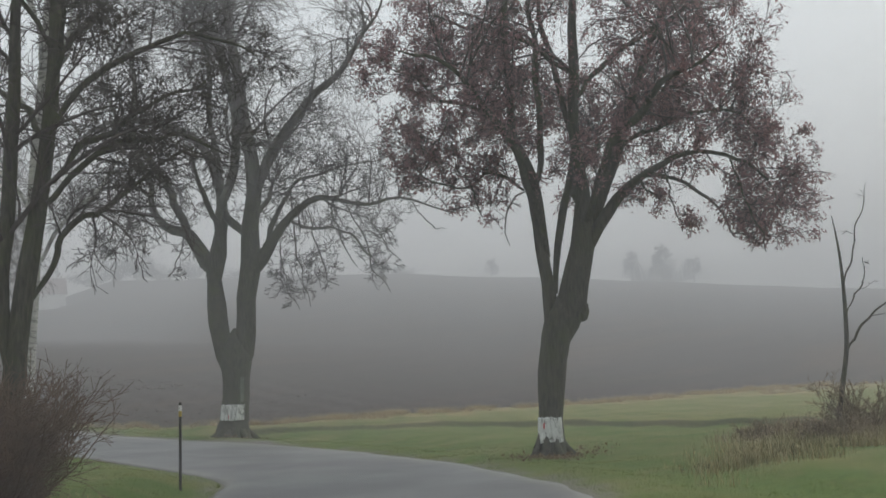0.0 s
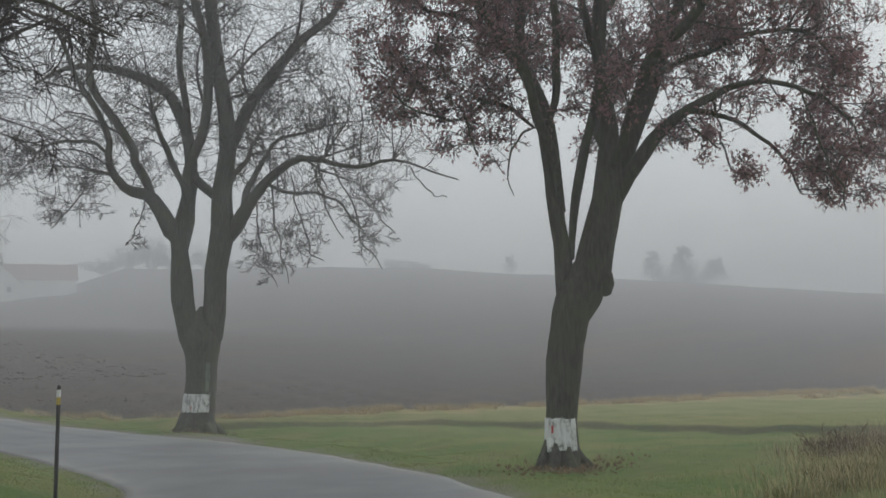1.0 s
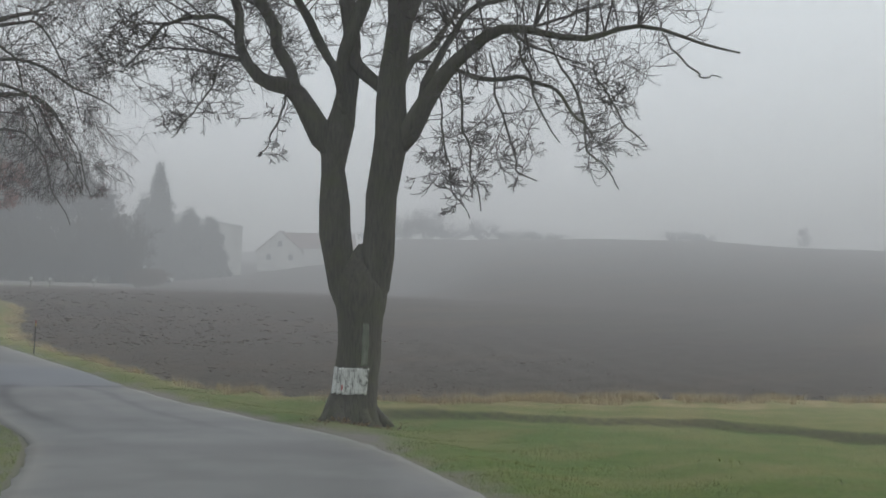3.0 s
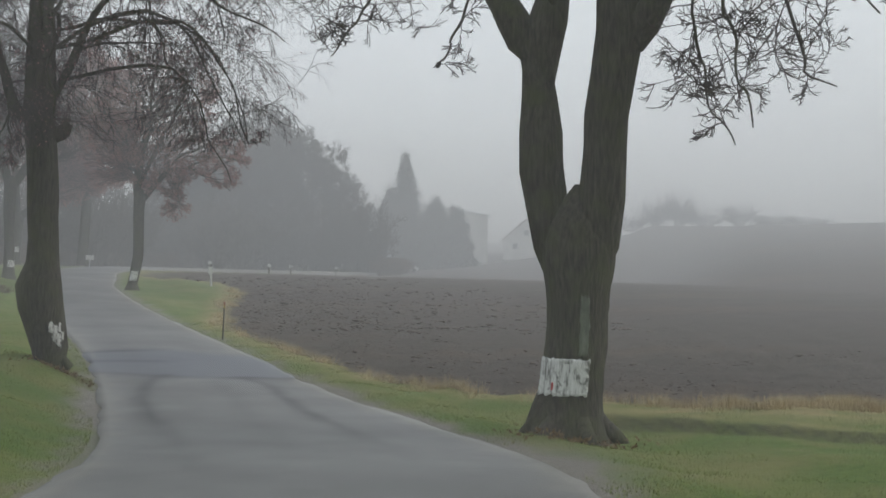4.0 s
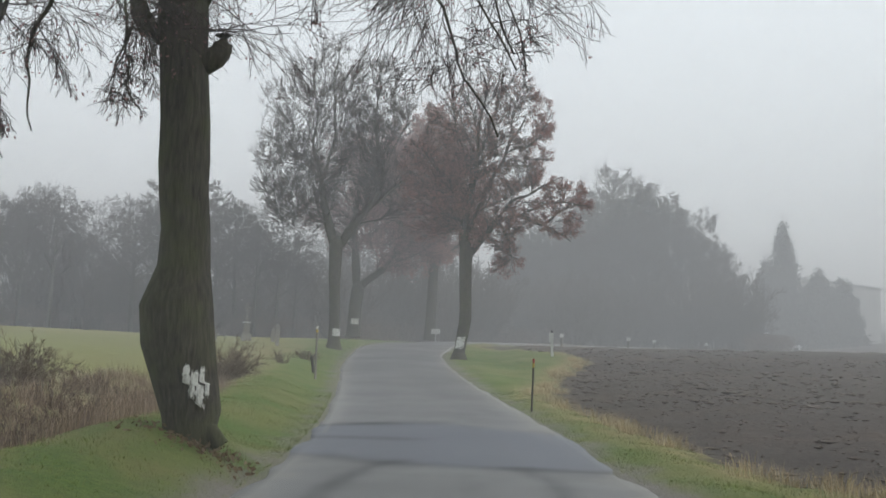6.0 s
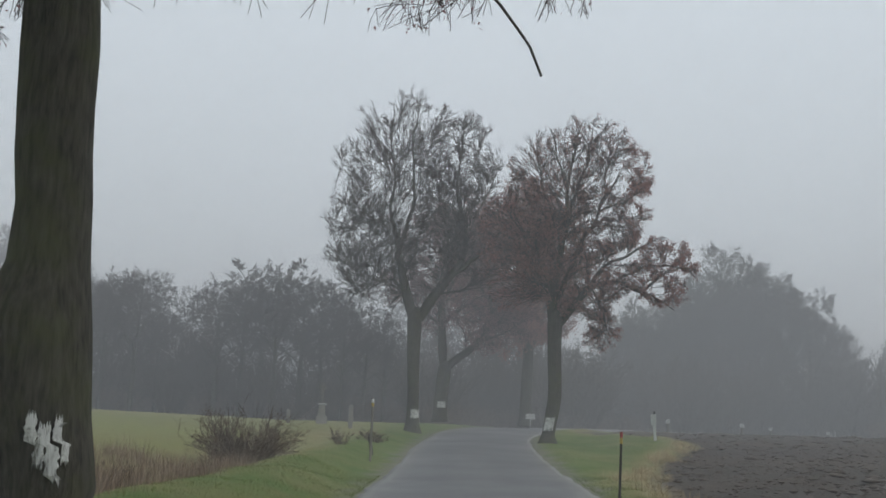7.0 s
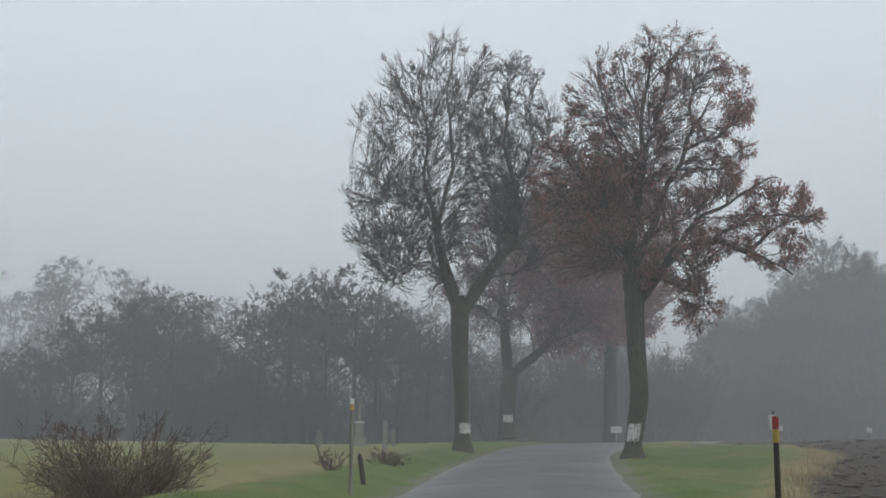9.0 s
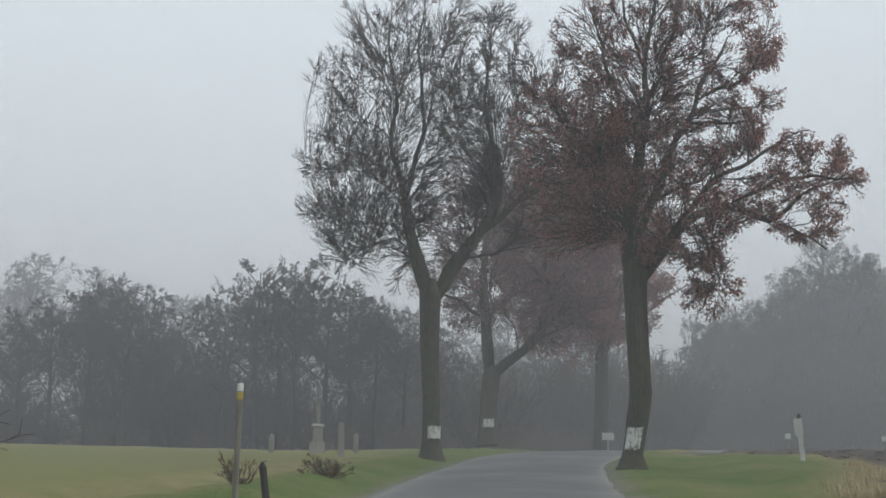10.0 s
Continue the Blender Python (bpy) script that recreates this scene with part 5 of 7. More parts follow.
rng_f = np.random.default_rng(41)
F_TRUNK = [(-0.11, 0, -0.3, 0.5), (-0.11, 0, -0.01, 0.386), (-0.09, 0, 0.32, 0.249), (0.07, 0, 1.24, 0.278), (0.15, 0, 1.97, 0.279), (0.1, 0, 3.09, 0.281), (0.08, 0, 4.23, 0.292), (0.1, 0, 4.8, 0.312), (0.08, 0, 5.3, 0.2)]
lime_f = tree("lime_tree", 10.4, 49.1, -8, F_TRUNK,
     [[(0.02, 0, 4.42, 0.208), (-0.03, 0, 5.38, 0.237), (0.04, 0, 6.55, 0.21), (0.3, 0, 7.73, 0.183), (0.49, 0, 9.13, 0.136), (0.59, 0, 10.76, 0.098), (0.71, 0, 12.2, 0.059), (0.99, 0, 13.67, 0.02)],
      [(0.18, 0, 4.52, 0.17), (0.57, 0.06, 5.18, 0.161), (1.04, 0.11, 5.8, 0.143), (1.77, 0.17, 6.43, 0.115), (2.71, 0.23, 6.61, 0.096), (3.63, 0.29, 6.35, 0.076), (4.58, 0.34, 6.88, 0.048), (5.73, 0.4, 7.64, 0.019)],
      [(0.09, 0, 5.58, 0.133), (0.56, 0.08, 6.74, 0.134), (1.01, 0.16, 7.52, 0.115), (1.57, 0.24, 8.91, 0.097), (2.1, 0.32, 10.31, 0.068), (2.68, 0.4, 11.42, 0.03)],
      [(0.34, 0, 7.93, 0.096), (-0.14, -0.17, 9.34, 0.078), (-0.59, -0.33, 10.79, 0.059), (-1.06, -0.5, 12.05, 0.02)],
      [(0.05, 0, 6.75, 0.086), (-0.65, 0.23, 7.75, 0.077), (-1.4, 0.47, 8.76, 0.058), (-1.97, 0.7, 9.79, 0.019)],
      [(1.84, 0.2, 9.6, 0.078), (2.65, -0.05, 9.89, 0.059), (3.63, -0.3, 10.37, 0.02)],
      [(1, 0, 5.76, 0.095), (1.79, -0.27, 6.92, 0.077), (2.94, -0.53, 7.69, 0.058), (4.65, -0.8, 8.25, 0.019)],
      [(2.43, 0.2, 6.58, 0.067), (3.29, -0.03, 7.09, 0.058), (4.42, -0.27, 7.27, 0.048), (5.6, -0.5, 7.06, 0.019)],
      [(3.26, 0.3, 6.47, 0.048), (4.17, 0.45, 6.11, 0.038), (5.06, 0.6, 5.52, 0.019)],
      [(1.58, 0.1, 6.3, 0.057), (1.92, -0.15, 5.56, 0.048), (2.17, -0.4, 4.6, 0.019)],
      [(0.51, 0, 9.33, 0.088), (1.06, 0.23, 10.95, 0.069), (1.5, 0.47, 12.39, 0.049), (1.73, 0.7, 13.54, 0.02)],
      [(0.56, 0, 10.35, 0.078), (0.11, 0.25, 11.8, 0.059), (-0.14, 0.5, 13.28, 0.02)],
      [(2.09, 0.3, 10.11, 0.068), (2.24, 0.65, 11.54, 0.049), (2.48, 1, 12.78, 0.02)],
      [(1.63, 0.3, 9, 0.068), (2.53, 0.65, 9.09, 0.058), (3.67, 1, 9.26, 0.019)]]
     + [[(a + 0.4, b, h, c) for a, b, h, c in q] for q in whorl(rng_f, 6.2, 10.5, 12.4, 2.6, 7, 0.07)],
     "lime tree with reddish-brown leaves and white paint patch", 41, leaves=88000, leaf_mat=LEAF_RED, leaf_size=0.085, lobes=[(1, 0, 10.5, 3.1, 2.9, 3.2), (0.7, 0, 7.3, 2.6, 2.5, 2.4), (4.5, 0, 7.1, 1.6, 1.5, 1.4), (1.9, 0, 4.7, 0.9, 0.9, 1), (-1.5, 0, 8, 1.7, 1.6, 2.8)], reach=520, rise=0.35, slim=0.3, shares=(0.55, 0.58), orders=(3, 6, 5), droop=0.0, first_len=0.4, lift=0.04, angles=(32, 26, 28), wander=(0.06, 0.08, 0.1), curl=0.04, sides=10,
     keep=lambda p, rng: rng.uniform(size=len(p)) < np.where(p[:, 0] > 3.0, 1.0, np.where(p[:, 0] < -0.2, np.clip(1.0 - (p[:, 2] - 8.5) / 3.0, 0.35, 1.0), np.clip(0.8 - (p[:, 2] - 7.0) / 4.0, 0.3, 0.8))), group="roadside limes", z=2.85, thick=0.007,
     segs=(7, 3, 2))
ring_patch(lime_f, F_TRUNK, 0.4, 0.92, 215, 300, 0.01, PAINT, "paint_patch", "white painted patch with a dark mark", rng_paint, 0.015)

# Forked lime behind them, left of the road.
rng_y = np.random.default_rng(51)
Y_TRUNK = [(-0.1, 0, -0.1, 0.6), (-0.1, 0, 0.3, 0.46), (0.0, 0, 2.2, 0.44), (0.1, 0, 3.3, 0.42), (0.1, 0, 3.8, 0.2)]
lime_y = tree("lime_tree", 8.8, 76.6, -5, Y_TRUNK,
     [[(0.1, 0, 2.8, 0.2), (0.45, 0, 3.6, 0.26), (1.2, 0, 4.2, 0.24), (2.2, 0, 5.1, 0.22), (3.0, 0, 7.2, 0.17), (2.8, 0, 9.4, 0.12), (3.2, 0, 13, 0.02)],
      [(0.0, 0, 2.9, 0.25), (-0.05, 0, 4.2, 0.3), (-0.13, 0, 5.4, 0.27), (-0.28, 0, 8.4, 0.2), (0.04, 0, 11.5, 0.12), (0.2, 0, 15, 0.02)],
      [(2.3, 0, 5.3, 0.14), (3.5, 0.3, 6.5, 0.1), (5.0, 0.5, 7.6, 0.02)],
      [(-0.2, 0, 6.0, 0.14), (-1.6, 0.2, 7.2, 0.1), (-3.2, 0.3, 7.6, 0.02)]] + whorl(rng_y, 6, 11, 15, 4.0, 9, 0.12) + [[(a + 2.8, b, h, c) for a, b, h, c in q] for q in whorl(rng_y, 7, 10.5, 13, 2.8, 6, 0.1)],
     "lime tree with a wide low fork and brown leaves", 51, leaves=46000, leaf_mat=LEAF_BROWN, leaf_size=0.15, lobes=[(0.8, 0, 9.6, 5.0, 4.6, 5.6), (3.6, 0, 8.6, 3.4, 3.2, 3.8)], reach=170, rise=0.3, orders=(3, 8, 6), droop=-0.02, first_len=0.45, lift=0.08, sides=9, group="roadside limes",
     z=5.2, thick=0.01, segs=(7, 4, 2))
ring_patch(lime_y, Y_TRUNK, 0.75, 1.15, 240, 310, 0.01, PAINT, "paint_patch", "white painted patch", rng_paint)

rng_g = np.random.default_rng(61)
lime_g = tree("lime_tree", 17.0, 91.0, -8, [(-0.2, 0, -0.1, 0.6), (-0.2, 0, 0.3, 0.48), (-0.1, 0, 4, 0.42), (0, 0, 8, 0.36), (0, 0, 13, 0.2), (0, 0, 19, 0.04)],
     [[(-0.1, 0, 5.0, 0.18), (0.6, 0.2, 7.0, 0.16), (1.2, 0.3, 9.5, 0.12), (1.6, 0.4, 13, 0.03)]] + whorl(rng_g, 6.0, 13, 18.5, 6.0, 17, 0.16),
     "tall lime tree with dense dry red-brown leaves", 61, leaves=80000, leaf_mat=LEAF_RED, leaf_size=0.2, lobes=[(-1.5, 0, 12.5, 6.2, 6.0, 7.0)], reach=170, rise=0.2, orders=(3, 8, 6), droop=-0.03, first_len=0.5, lift=0.03, sides=9, group="roadside limes", z=6.0, thick=0.011, segs=(7, 4, 2))

# Thin sapling and the trees at the start of the bend.
tree("sapling", -0.7, -18.8, -66, [(0, 0, -0.1, 0.07), (0.04, 0, 0.3, 0.055), (0.2, 0, 1.2, 0.05), (0.32, 0, 1.95, 0.048), (0.33, 0, 3.2, 0.035), (0.28, 0, 4.0, 0.022), (0.2, 0, 4.6, 0.008)],
     [[(0.3, 0, 1.7, 0.03), (0.5, 0, 2.1, 0.028), (0.9, 0, 2.5, 0.022), (1.5, 0.1, 3.2, 0.008)], [(0.33, 0, 3.1, 0.025), (0.5, 0, 3.7, 0.018), (0.8, 0, 4.6, 0.012), (0.95, 0, 5.2, 0.005)],
      [(0.33, 0, 2.5, 0.02), (0.6, 0.1, 3.0, 0.016), (0.85, 0.2, 3.3, 0.012), (0.8, 0.2, 3.7, 0.005)]],
     "slender bare sapling on the verge", 71, orders=(2, 2, 1), first_len=0.3, sides=7, bark=BARK)

tree("field_maple", -14.6, -10.6, -38, [(-0.05, 0, -0.1, 0.245), (-0.05, 0, 0.3, 0.194), (0.1, 0, 2.2, 0.158), (0.25, 0, 3.4, 0.144), (0.45, 0, 4.6, 0.122), (0.62, 0, 6.2, 0.101), (0.7, 0, 8.5, 0.072), (0.8, 0, 12, 0.014)],
     [[(0.05, 0, 1.8, 0.12), (-0.1, 0, 3.0, 0.13), (-0.05, 0.1, 4.4, 0.11), (0.2, 0.2, 6.5, 0.09), (0.1, 0.3, 10, 0.02)],
      [(0.3, 0, 3.0, 0.06), (0.8, 0.1, 3.8, 0.05), (1.5, 0.2, 4.6, 0.04), (2.6, 0.3, 5.4, 0.015)], [(0.5, 0, 4.4, 0.07), (1.3, 0.2, 5.2, 0.05), (2.4, 0.3, 5.6, 0.035), (3.4, 0.4, 5.3, 0.012)],
      [(0.6, 0, 5.6, 0.07), (1.4, 0.2, 6.6, 0.05), (2.6, 0.4, 7.2, 0.035), (3.8, 0.5, 7.0, 0.012)]] + whorl(np.random.default_rng(72), 4.5, 8.5, 11.5, 3.2, 8, 0.07, 0.6),
     "bare many-branched tree beside the bend", 72, orders=(13, 10, 7), droop=-0.05, first_len=0.45, lift=0.02, sides=9)
BIRCH = simple("white_birch_bark", [(0.38, (0.06, 0.055, 0.05)), (0.5, (0.5, 0.49, 0.46)), (0.75, (0.66, 0.65, 0.62))], 2.2, 0.7, 0.3, 0.006, stretch=(3, 3, 9))
tree("birch_tree", -13.3, -9.2, -34, [(0, 0, -0.1, 0.2), (0, 0, 0.4, 0.16), (0.1, 0, 3, 0.15), (0.3, 0, 6, 0.12), (0.5, 0, 9, 0.07), (0.6, 0, 13, 0.015)],
     whorl(np.random.default_rng(73), 3.5, 10, 13.5, 2.6, 12, 0.05, 0.3), "slim white-barked birch, bare", 73, orders=(8, 7, 5), droop=-0.12, first_len=0.5, lift=-0.02, bark=BIRCH, sides=9)


# ---------------------------------------------------------------- woods
def wood_tree(label, seed, height, spread, r, low, n, orders, leaves=0, leaf_mat=None, thick=0.021, lift=0.06):
    """A tree of the wood's edge, built once at the origin."""
    rng = np.random.default_rng(seed)
    lean = rng.uniform(-0.6, 0.6)
    trunk = [(0, 0, -0.3, r * 1.4), (0, 0, 0.4, r), (lean * 0.2, 0, height * 0.3, r * 0.8), (lean * 0.6, 0, height * 0.6, r * 0.5), (lean, 0, height * 0.92, 0.03)]
    return tree("alder_tree", 0, 0, 0, trunk, whorl(rng, height * low, height * 0.85, height, spread, n, r * 0.45), label, seed, leaves=leaves, leaf_mat=leaf_mat, leaf_size=0.2, orders=orders,
                droop=-0.02, first_len=0.55, lift=lift, sides=6, z=0.0, thick=thick, segs=(3, 2, 1), limb_segs=6, ring=(3, 3), group="wood beyond the meadow")


def shrub_mesh(rng, width, height, stems, orders, spread=60.0, thick=0.006):
    """Many stems from one stool, forking."""
    a = rng.uniform(0, 2 * np.pi, stems)
    tilt = np.radians(spread * np.sqrt(rng.uniform(0.01, 1, stems)))
    ln = height * rng.uniform(0.6, 1.05, stems) * (0.9 + 0.25 * np.sin(tilt))
    s = np.linspace(0, 1, 6)[None, :, None]
    d = np.stack([np.sin(tilt) * np.cos(a), np.sin(tilt) * np.sin(a), np.cos(tilt)], 1)[:, None] * ln[:, None, None]
    base = np.stack([np.cos(a), np.sin(a), 0 * a], 1)[:, None] * width * 0.12 * rng.uniform(0, 1, (stems, 1, 1))
    p = base + d * s + rng.normal(0, 0.04 * height, (stems, 6, 3)) * s
    p[:, :, 2] -= 0.1
    r = 0.0075 * height * np.linspace(1, 0.4, 6)[None] * np.ones((stems, 1))
    b2 = shoots(rng, p, r, orders[0], 0.34, 36, 0.03, 0.16, 2, (0.2, 1.0), 0.6, 0.4)
    b3 = shoots(rng, *b2, orders[1], 0.5, 42, 0.03, 0.2, 1, (0.15, 1.0), 0.65, 0.5)
    return [tubes(p, np.maximum(r, thick), 3), tubes(b2[0], np.maximum(b2[1], thick), 3), tubes(b3[0], np.maximum(b3[1], thick), 3)]


def shrub(name, x, y, z, label, seed, width, height, stems, orders, mat, spread=55.0, group="", thick=0.006):
    rng = np.random.default_rng(seed)
    root = thing(name, x, y, z, label, "shrub", group)
    m = shrub_mesh(rng, width, height, stems, orders, spread, thick)
    put("stem", mesh_of("stem", *m[0], [mat], smooth=True), root, kind="stuff")
    put("twigwork", mesh_of("twigwork", *join(m[1:]), [mat]), root, kind="stuff")
    return root


BROWN_STEM = simple("brown_stems", [(0.3, (0.075, 0.052, 0.038)), (0.7, (0.19, 0.135, 0.098))], 12, 0.9, 0.2, 0)
rng_w = np.random.default_rng(81)
KINDS = [wood_tree("dark bare alder at the wood's edge", 82, 14, 4.6, 0.22, 0.3, 15, (8, 6, 5)), wood_tree("dark bare alder at the wood's edge", 83, 15, 4.0, 0.2, 0.32, 14, (8, 6, 5)),
         wood_tree("dark bare alder with a rounded crown", 84, 13, 5.4, 0.24, 0.35, 16, (8, 6, 5))]
# Two clumps of taller crowns with a dip between; lower trees either way.
front = [(-27.7, 101, 7.4), (-24.9, 99, 7.7), (-21.6, 99, 9.6), (-19.1, 98, 11.0), (-17.2, 100, 12.2), (-14.5, 99, 11.9), (-12.9, 101.5, 9.8), (-9.6, 103, 7.6), (-7.8, 99, 10.8), (-5.8, 100, 14.0),
         (-2.9, 98, 14.2), (-0.9, 100, 12.5), (0.9, 101, 12.3), (2.6, 99, 11.0), (4.6, 102, 10.4), (6.4, 104, 10), (-18.2, 103, 11.5), (-15.8, 104, 11.8), (-4.2, 103, 13.0), (-23.2, 104, 8.8)]
for k in range(19):
    fx_ = -30.5 - 2.3 * k + rng_w.uniform(-0.8, 0.8)
    front.append((fx_, 100 + rng_w.uniform(-2.5, 5.0), 10.5 + 3.0 * math.sin(fx_ * 0.48 + 0.9) + rng_w.uniform(-1.2, 1.2)))
front = [(x_, y_, h_ / (14, 15, 13)[k_ % 3]) for k_, (x_, y_, h_) in enumerate(front)]
for k, (wx, wy, ws) in enumerate(front):
    src = KINDS[k % 3]
    m = Matrix.LocRotScale((wx, wy, ground_z(wx, wy) - 0.1), Euler((0, 0, rng_w.uniform(0, 6.28))), None)
    made = src if k < 3 else copy_thing(src, m)
    made.matrix_basis = m @ Matrix.Diagonal((ws, ws, ws, 1))
# The hill wood behind, deeper in the mist.
hill = wood_tree("tall dim tree of the hill wood", 85, 22, 5.0, 0.3, 0.25, 13, (6, 5, 4), thick=0.032)
hill["group"] = "hill wood in the mist"
for k in range(40):
    hx = -150 + 4.9 * k + rng_w.uniform(-2, 2)
    hy = 196 + rng_w.uniform(-8, 14) - 0.1 * hx
    m = Matrix.LocRotScale((hx, hy, ground_z(hx, hy) - 0.2), Euler((0, 0, rng_w.uniform(0, 6.28))), None)
    made = hill if k == 0 else copy_thing(hill, m)
    hs = (1.46 if hx < -45 else 1.22) * rng_w.uniform(0.93, 1.05)
    made.matrix_basis = m @ Matrix.Diagonal((hs, hs, hs, 1))

for k in range(16):
    hx, hy = 4 + 3.4 * k + rng_w.uniform(-1.5, 1.5), 128 + 0.55 * k + rng_w.uniform(0, 14)
    if 32 < hx < 42:
        continue
    m = Matrix.LocRotScale((hx, hy + 0.5 * max(0, hx - 20), ground_z(hx, hy + 0.5 * max(0, hx - 20)) - 0.2), Euler((0, 0, rng_w.uniform(0, 6.28))), None)
    made = copy_thing(hill, m)
    made.matrix_basis = m @ Matrix.Diagonal((0.62, 0.62, 0.55, 1))

# Undergrowth along the foot of the wood.
brush = shrub("thicket", -60, 97, 0, "dense brown thicket at the foot of the wood", 86, 4.0, 5.0, 42, (6, 5), IVY, 42, "thicket along the wood", 0.016)
brush.location.z = ground_z(-60, 97) - 0.1
for k in range(46):
    bx = -58 + 1.5 * k + rng_w.uniform(-0.6, 0.6)
    by = 98 + rng_w.uniform(-1.5, 9) - 0.08 * (bx + 20)
    if bx > 3 and by < 101:
        continue
    m = Matrix.LocRotScale((bx, by, ground_z(bx, by) - 0.1), Euler((0, 0, rng_w.uniform(0, 6.28))), None)
    made = copy_thing(brush, m)
    bs = 0.7 if by < 101.5 - 0.08 * (bx + 20) else 1.35
    made.matrix_basis = m @ Matrix.Diagonal((bs, bs, bs * rng_w.uniform(0.8, 1.25), 1))
for k in range(40):
    bx = 3 + 1.25 * k + rng_w.uniform(-0.6, 0.6)
    by = 119 + rng_w.uniform(-3, 8) + 0.6 * max(0, bx - 20)
    if 31 < bx < 40:
        continue
    m = Matrix.LocRotScale((bx, by, ground_z(bx, by) - 0.1), Euler((0, 0, rng_w.uniform(0, 6.28))), None)
    made = copy_thing(brush, m)
    made.matrix_basis = m @ Matrix.Diagonal((1.5, 1.5, rng_w.uniform(1.2, 2.2), 1))

# Low dark shrubbery where the road goes out of sight, and along the far road.
low_brush = shrub("thicket", 11, 100, 0, "low dark bramble thicket beside the road", 87, 4.0, 2.6, 36, (6, 5), BROWN_STEM, 55, "brambles beside the far road", 0.012)
low_brush.location.z = ground_z(11, 100) - 0.1
for k in range(26):
    bx = 5 + 1.5 * k + rng_w.uniform(-0.7, 0.7)
    by = 101 + 0.95 * (bx - 11) + rng_w.uniform(0, 7) + 6
    copy_thing(low_brush, Matrix.LocRotScale((bx, by, ground_z(bx, by) - 0.1), Euler((0, 0, rng_w.uniform(0, 6.28))), None))
for k in range(22):
    bx, by = 64.8 + 0.68 * k + rng_w.uniform(-0.5, 0.9), 127.2 + 1.05 * k + rng_w.uniform(-0.8, 0.4)
    copy_thing(low_brush, Matrix.LocRotScale((bx, by, ground_z(bx, by) - 0.1), Euler((0, 0, k * 1.7)), None))

for k in range(44):
    bx = -62 + 1.55 * k + rng_w.uniform(-0.6, 0.6)
    by = 102 + rng_w.uniform(-1.0, 3.0) - 0.08 * (bx + 20)
    made = copy_thing(low_brush, Matrix.LocRotScale((bx, by, ground_z(bx, by) - 0.15), Euler((0, 0, rng_w.uniform(0, 6.28))), None))
    made["label"], made["group"] = "low dark brambles at the foot of the wood", "brambles along the wood"

# Grove beyond the field.
grove = wood_tree("broad tree of the grove, thick with twigs", 88, 22, 6.0, 0.32, 0.16, 22, (9, 7, 5), leaves=9000, leaf_mat=IVY, thick=0.022)
bare = wood_tree("tall slender bare tree in the grove", 89, 23, 3.6, 0.26, 0.3, 16, (9, 7, 5), thick=0.014)
grove["group"] = bare["group"] = "grove beyond the field"
right = Vector((0.93, -0.37))
for k, (u, d, h, which) in enumerate([(-15, 2, 0.71, 0), (-11, 5, 0.89, 0), (-7.5, 9, 1.23, 1), (-5, 3, 0.98, 0), (-1.5, 4, 1.03, 0), (1.5, 7, 0.95, 0), (3.5, 2, 0.86, 0), (6.5, 4, 0.71, 0), (-9, 14, 1.03, 0), (-16, 16, 0.91, 1), (-20, 8, 0.8, 0), (9, 8, 0.53, 0), (-3.5, 12, 1.14, 1), (-13, 1, 0.85, 0), (-9, 2, 0.91, 0), (-18, 4, 0.82, 0), (-6, 6, 1.08, 0), (-12, 9, 1.05, 1), (-21, 3, 0.75, 0)]):
    tx, ty = 58 + right.x * u + 0.37 * d, 140 + right.y * u + 0.93 * d
    src = bare if which else grove
    m = Matrix.LocRotScale((tx, ty, ground_z(tx, ty) - 0.2), Euler((0, 0, k * 1.9)), None)
    made = src if k in (0, 2) else copy_thing(src, m)
    made.matrix_basis = m @ Matrix.Diagonal((h, h, h, 1))
for k in range(30):
    u = -22 + 1.15 * k
    bx, by = 57 + right.x * u + rng_w.uniform(-1, 1), 138 + right.y * u + rng_w.uniform(-1, 4)
    made = copy_thing(brush, Matrix.LocRotScale((bx, by, ground_z(bx, by) - 0.1), Euler((0, 0, k * 2.1)), None))
    gs = rng_w.uniform(1.0, 2.3)
    made.matrix_basis = made.matrix_basis @ Matrix.Diagonal((1.5, 1.5, gs, 1))
    made["label"], made["group"] = "dense brown thicket at the foot of the grove", "thicket along the grove"

# Lone trees on the eastern crest.
for tx, ty, w_, h_, src in ((268, 142, 0.38, 0.34, grove), (289, 106, 0.58, 0.5, grove), (295, 99, 0.7, 0.6, grove), (300, 91, 0.58, 0.46, grove), (296, 96, 2.2, 1.6, brush), (291, 103, 2.2, 1.4, brush), (182, 217, 2.4, 0.9, brush),
                         (187, 213, 1.9, 1.5, brush), (191, 209, 1.9, 1.9, brush), (196, 205, 2.6, 1.0, brush), (202, 199, 1.6, 1.3, brush), (208, 193, 2.4, 0.7, brush), (214, 187, 2.2, 0.5, brush), (235, 160, 1.6, 0.6, brush), (240, 155, 1.6, 0.6, brush)):
    m = Matrix.LocRotScale((tx, ty, ground_z(tx, ty) - 0.3), Euler((0, 0, tx)), None)
    made = copy_thing(src, m)
    made.matrix_basis = m @ Matrix.Diagonal((w_, w_, h_, 1))
    made["label"], made["group"] = ("dim tree on the crest of the field", "trees on the far crest") if src is grove else ("dim thicket on the crest of the field", "thickets on the far crest")


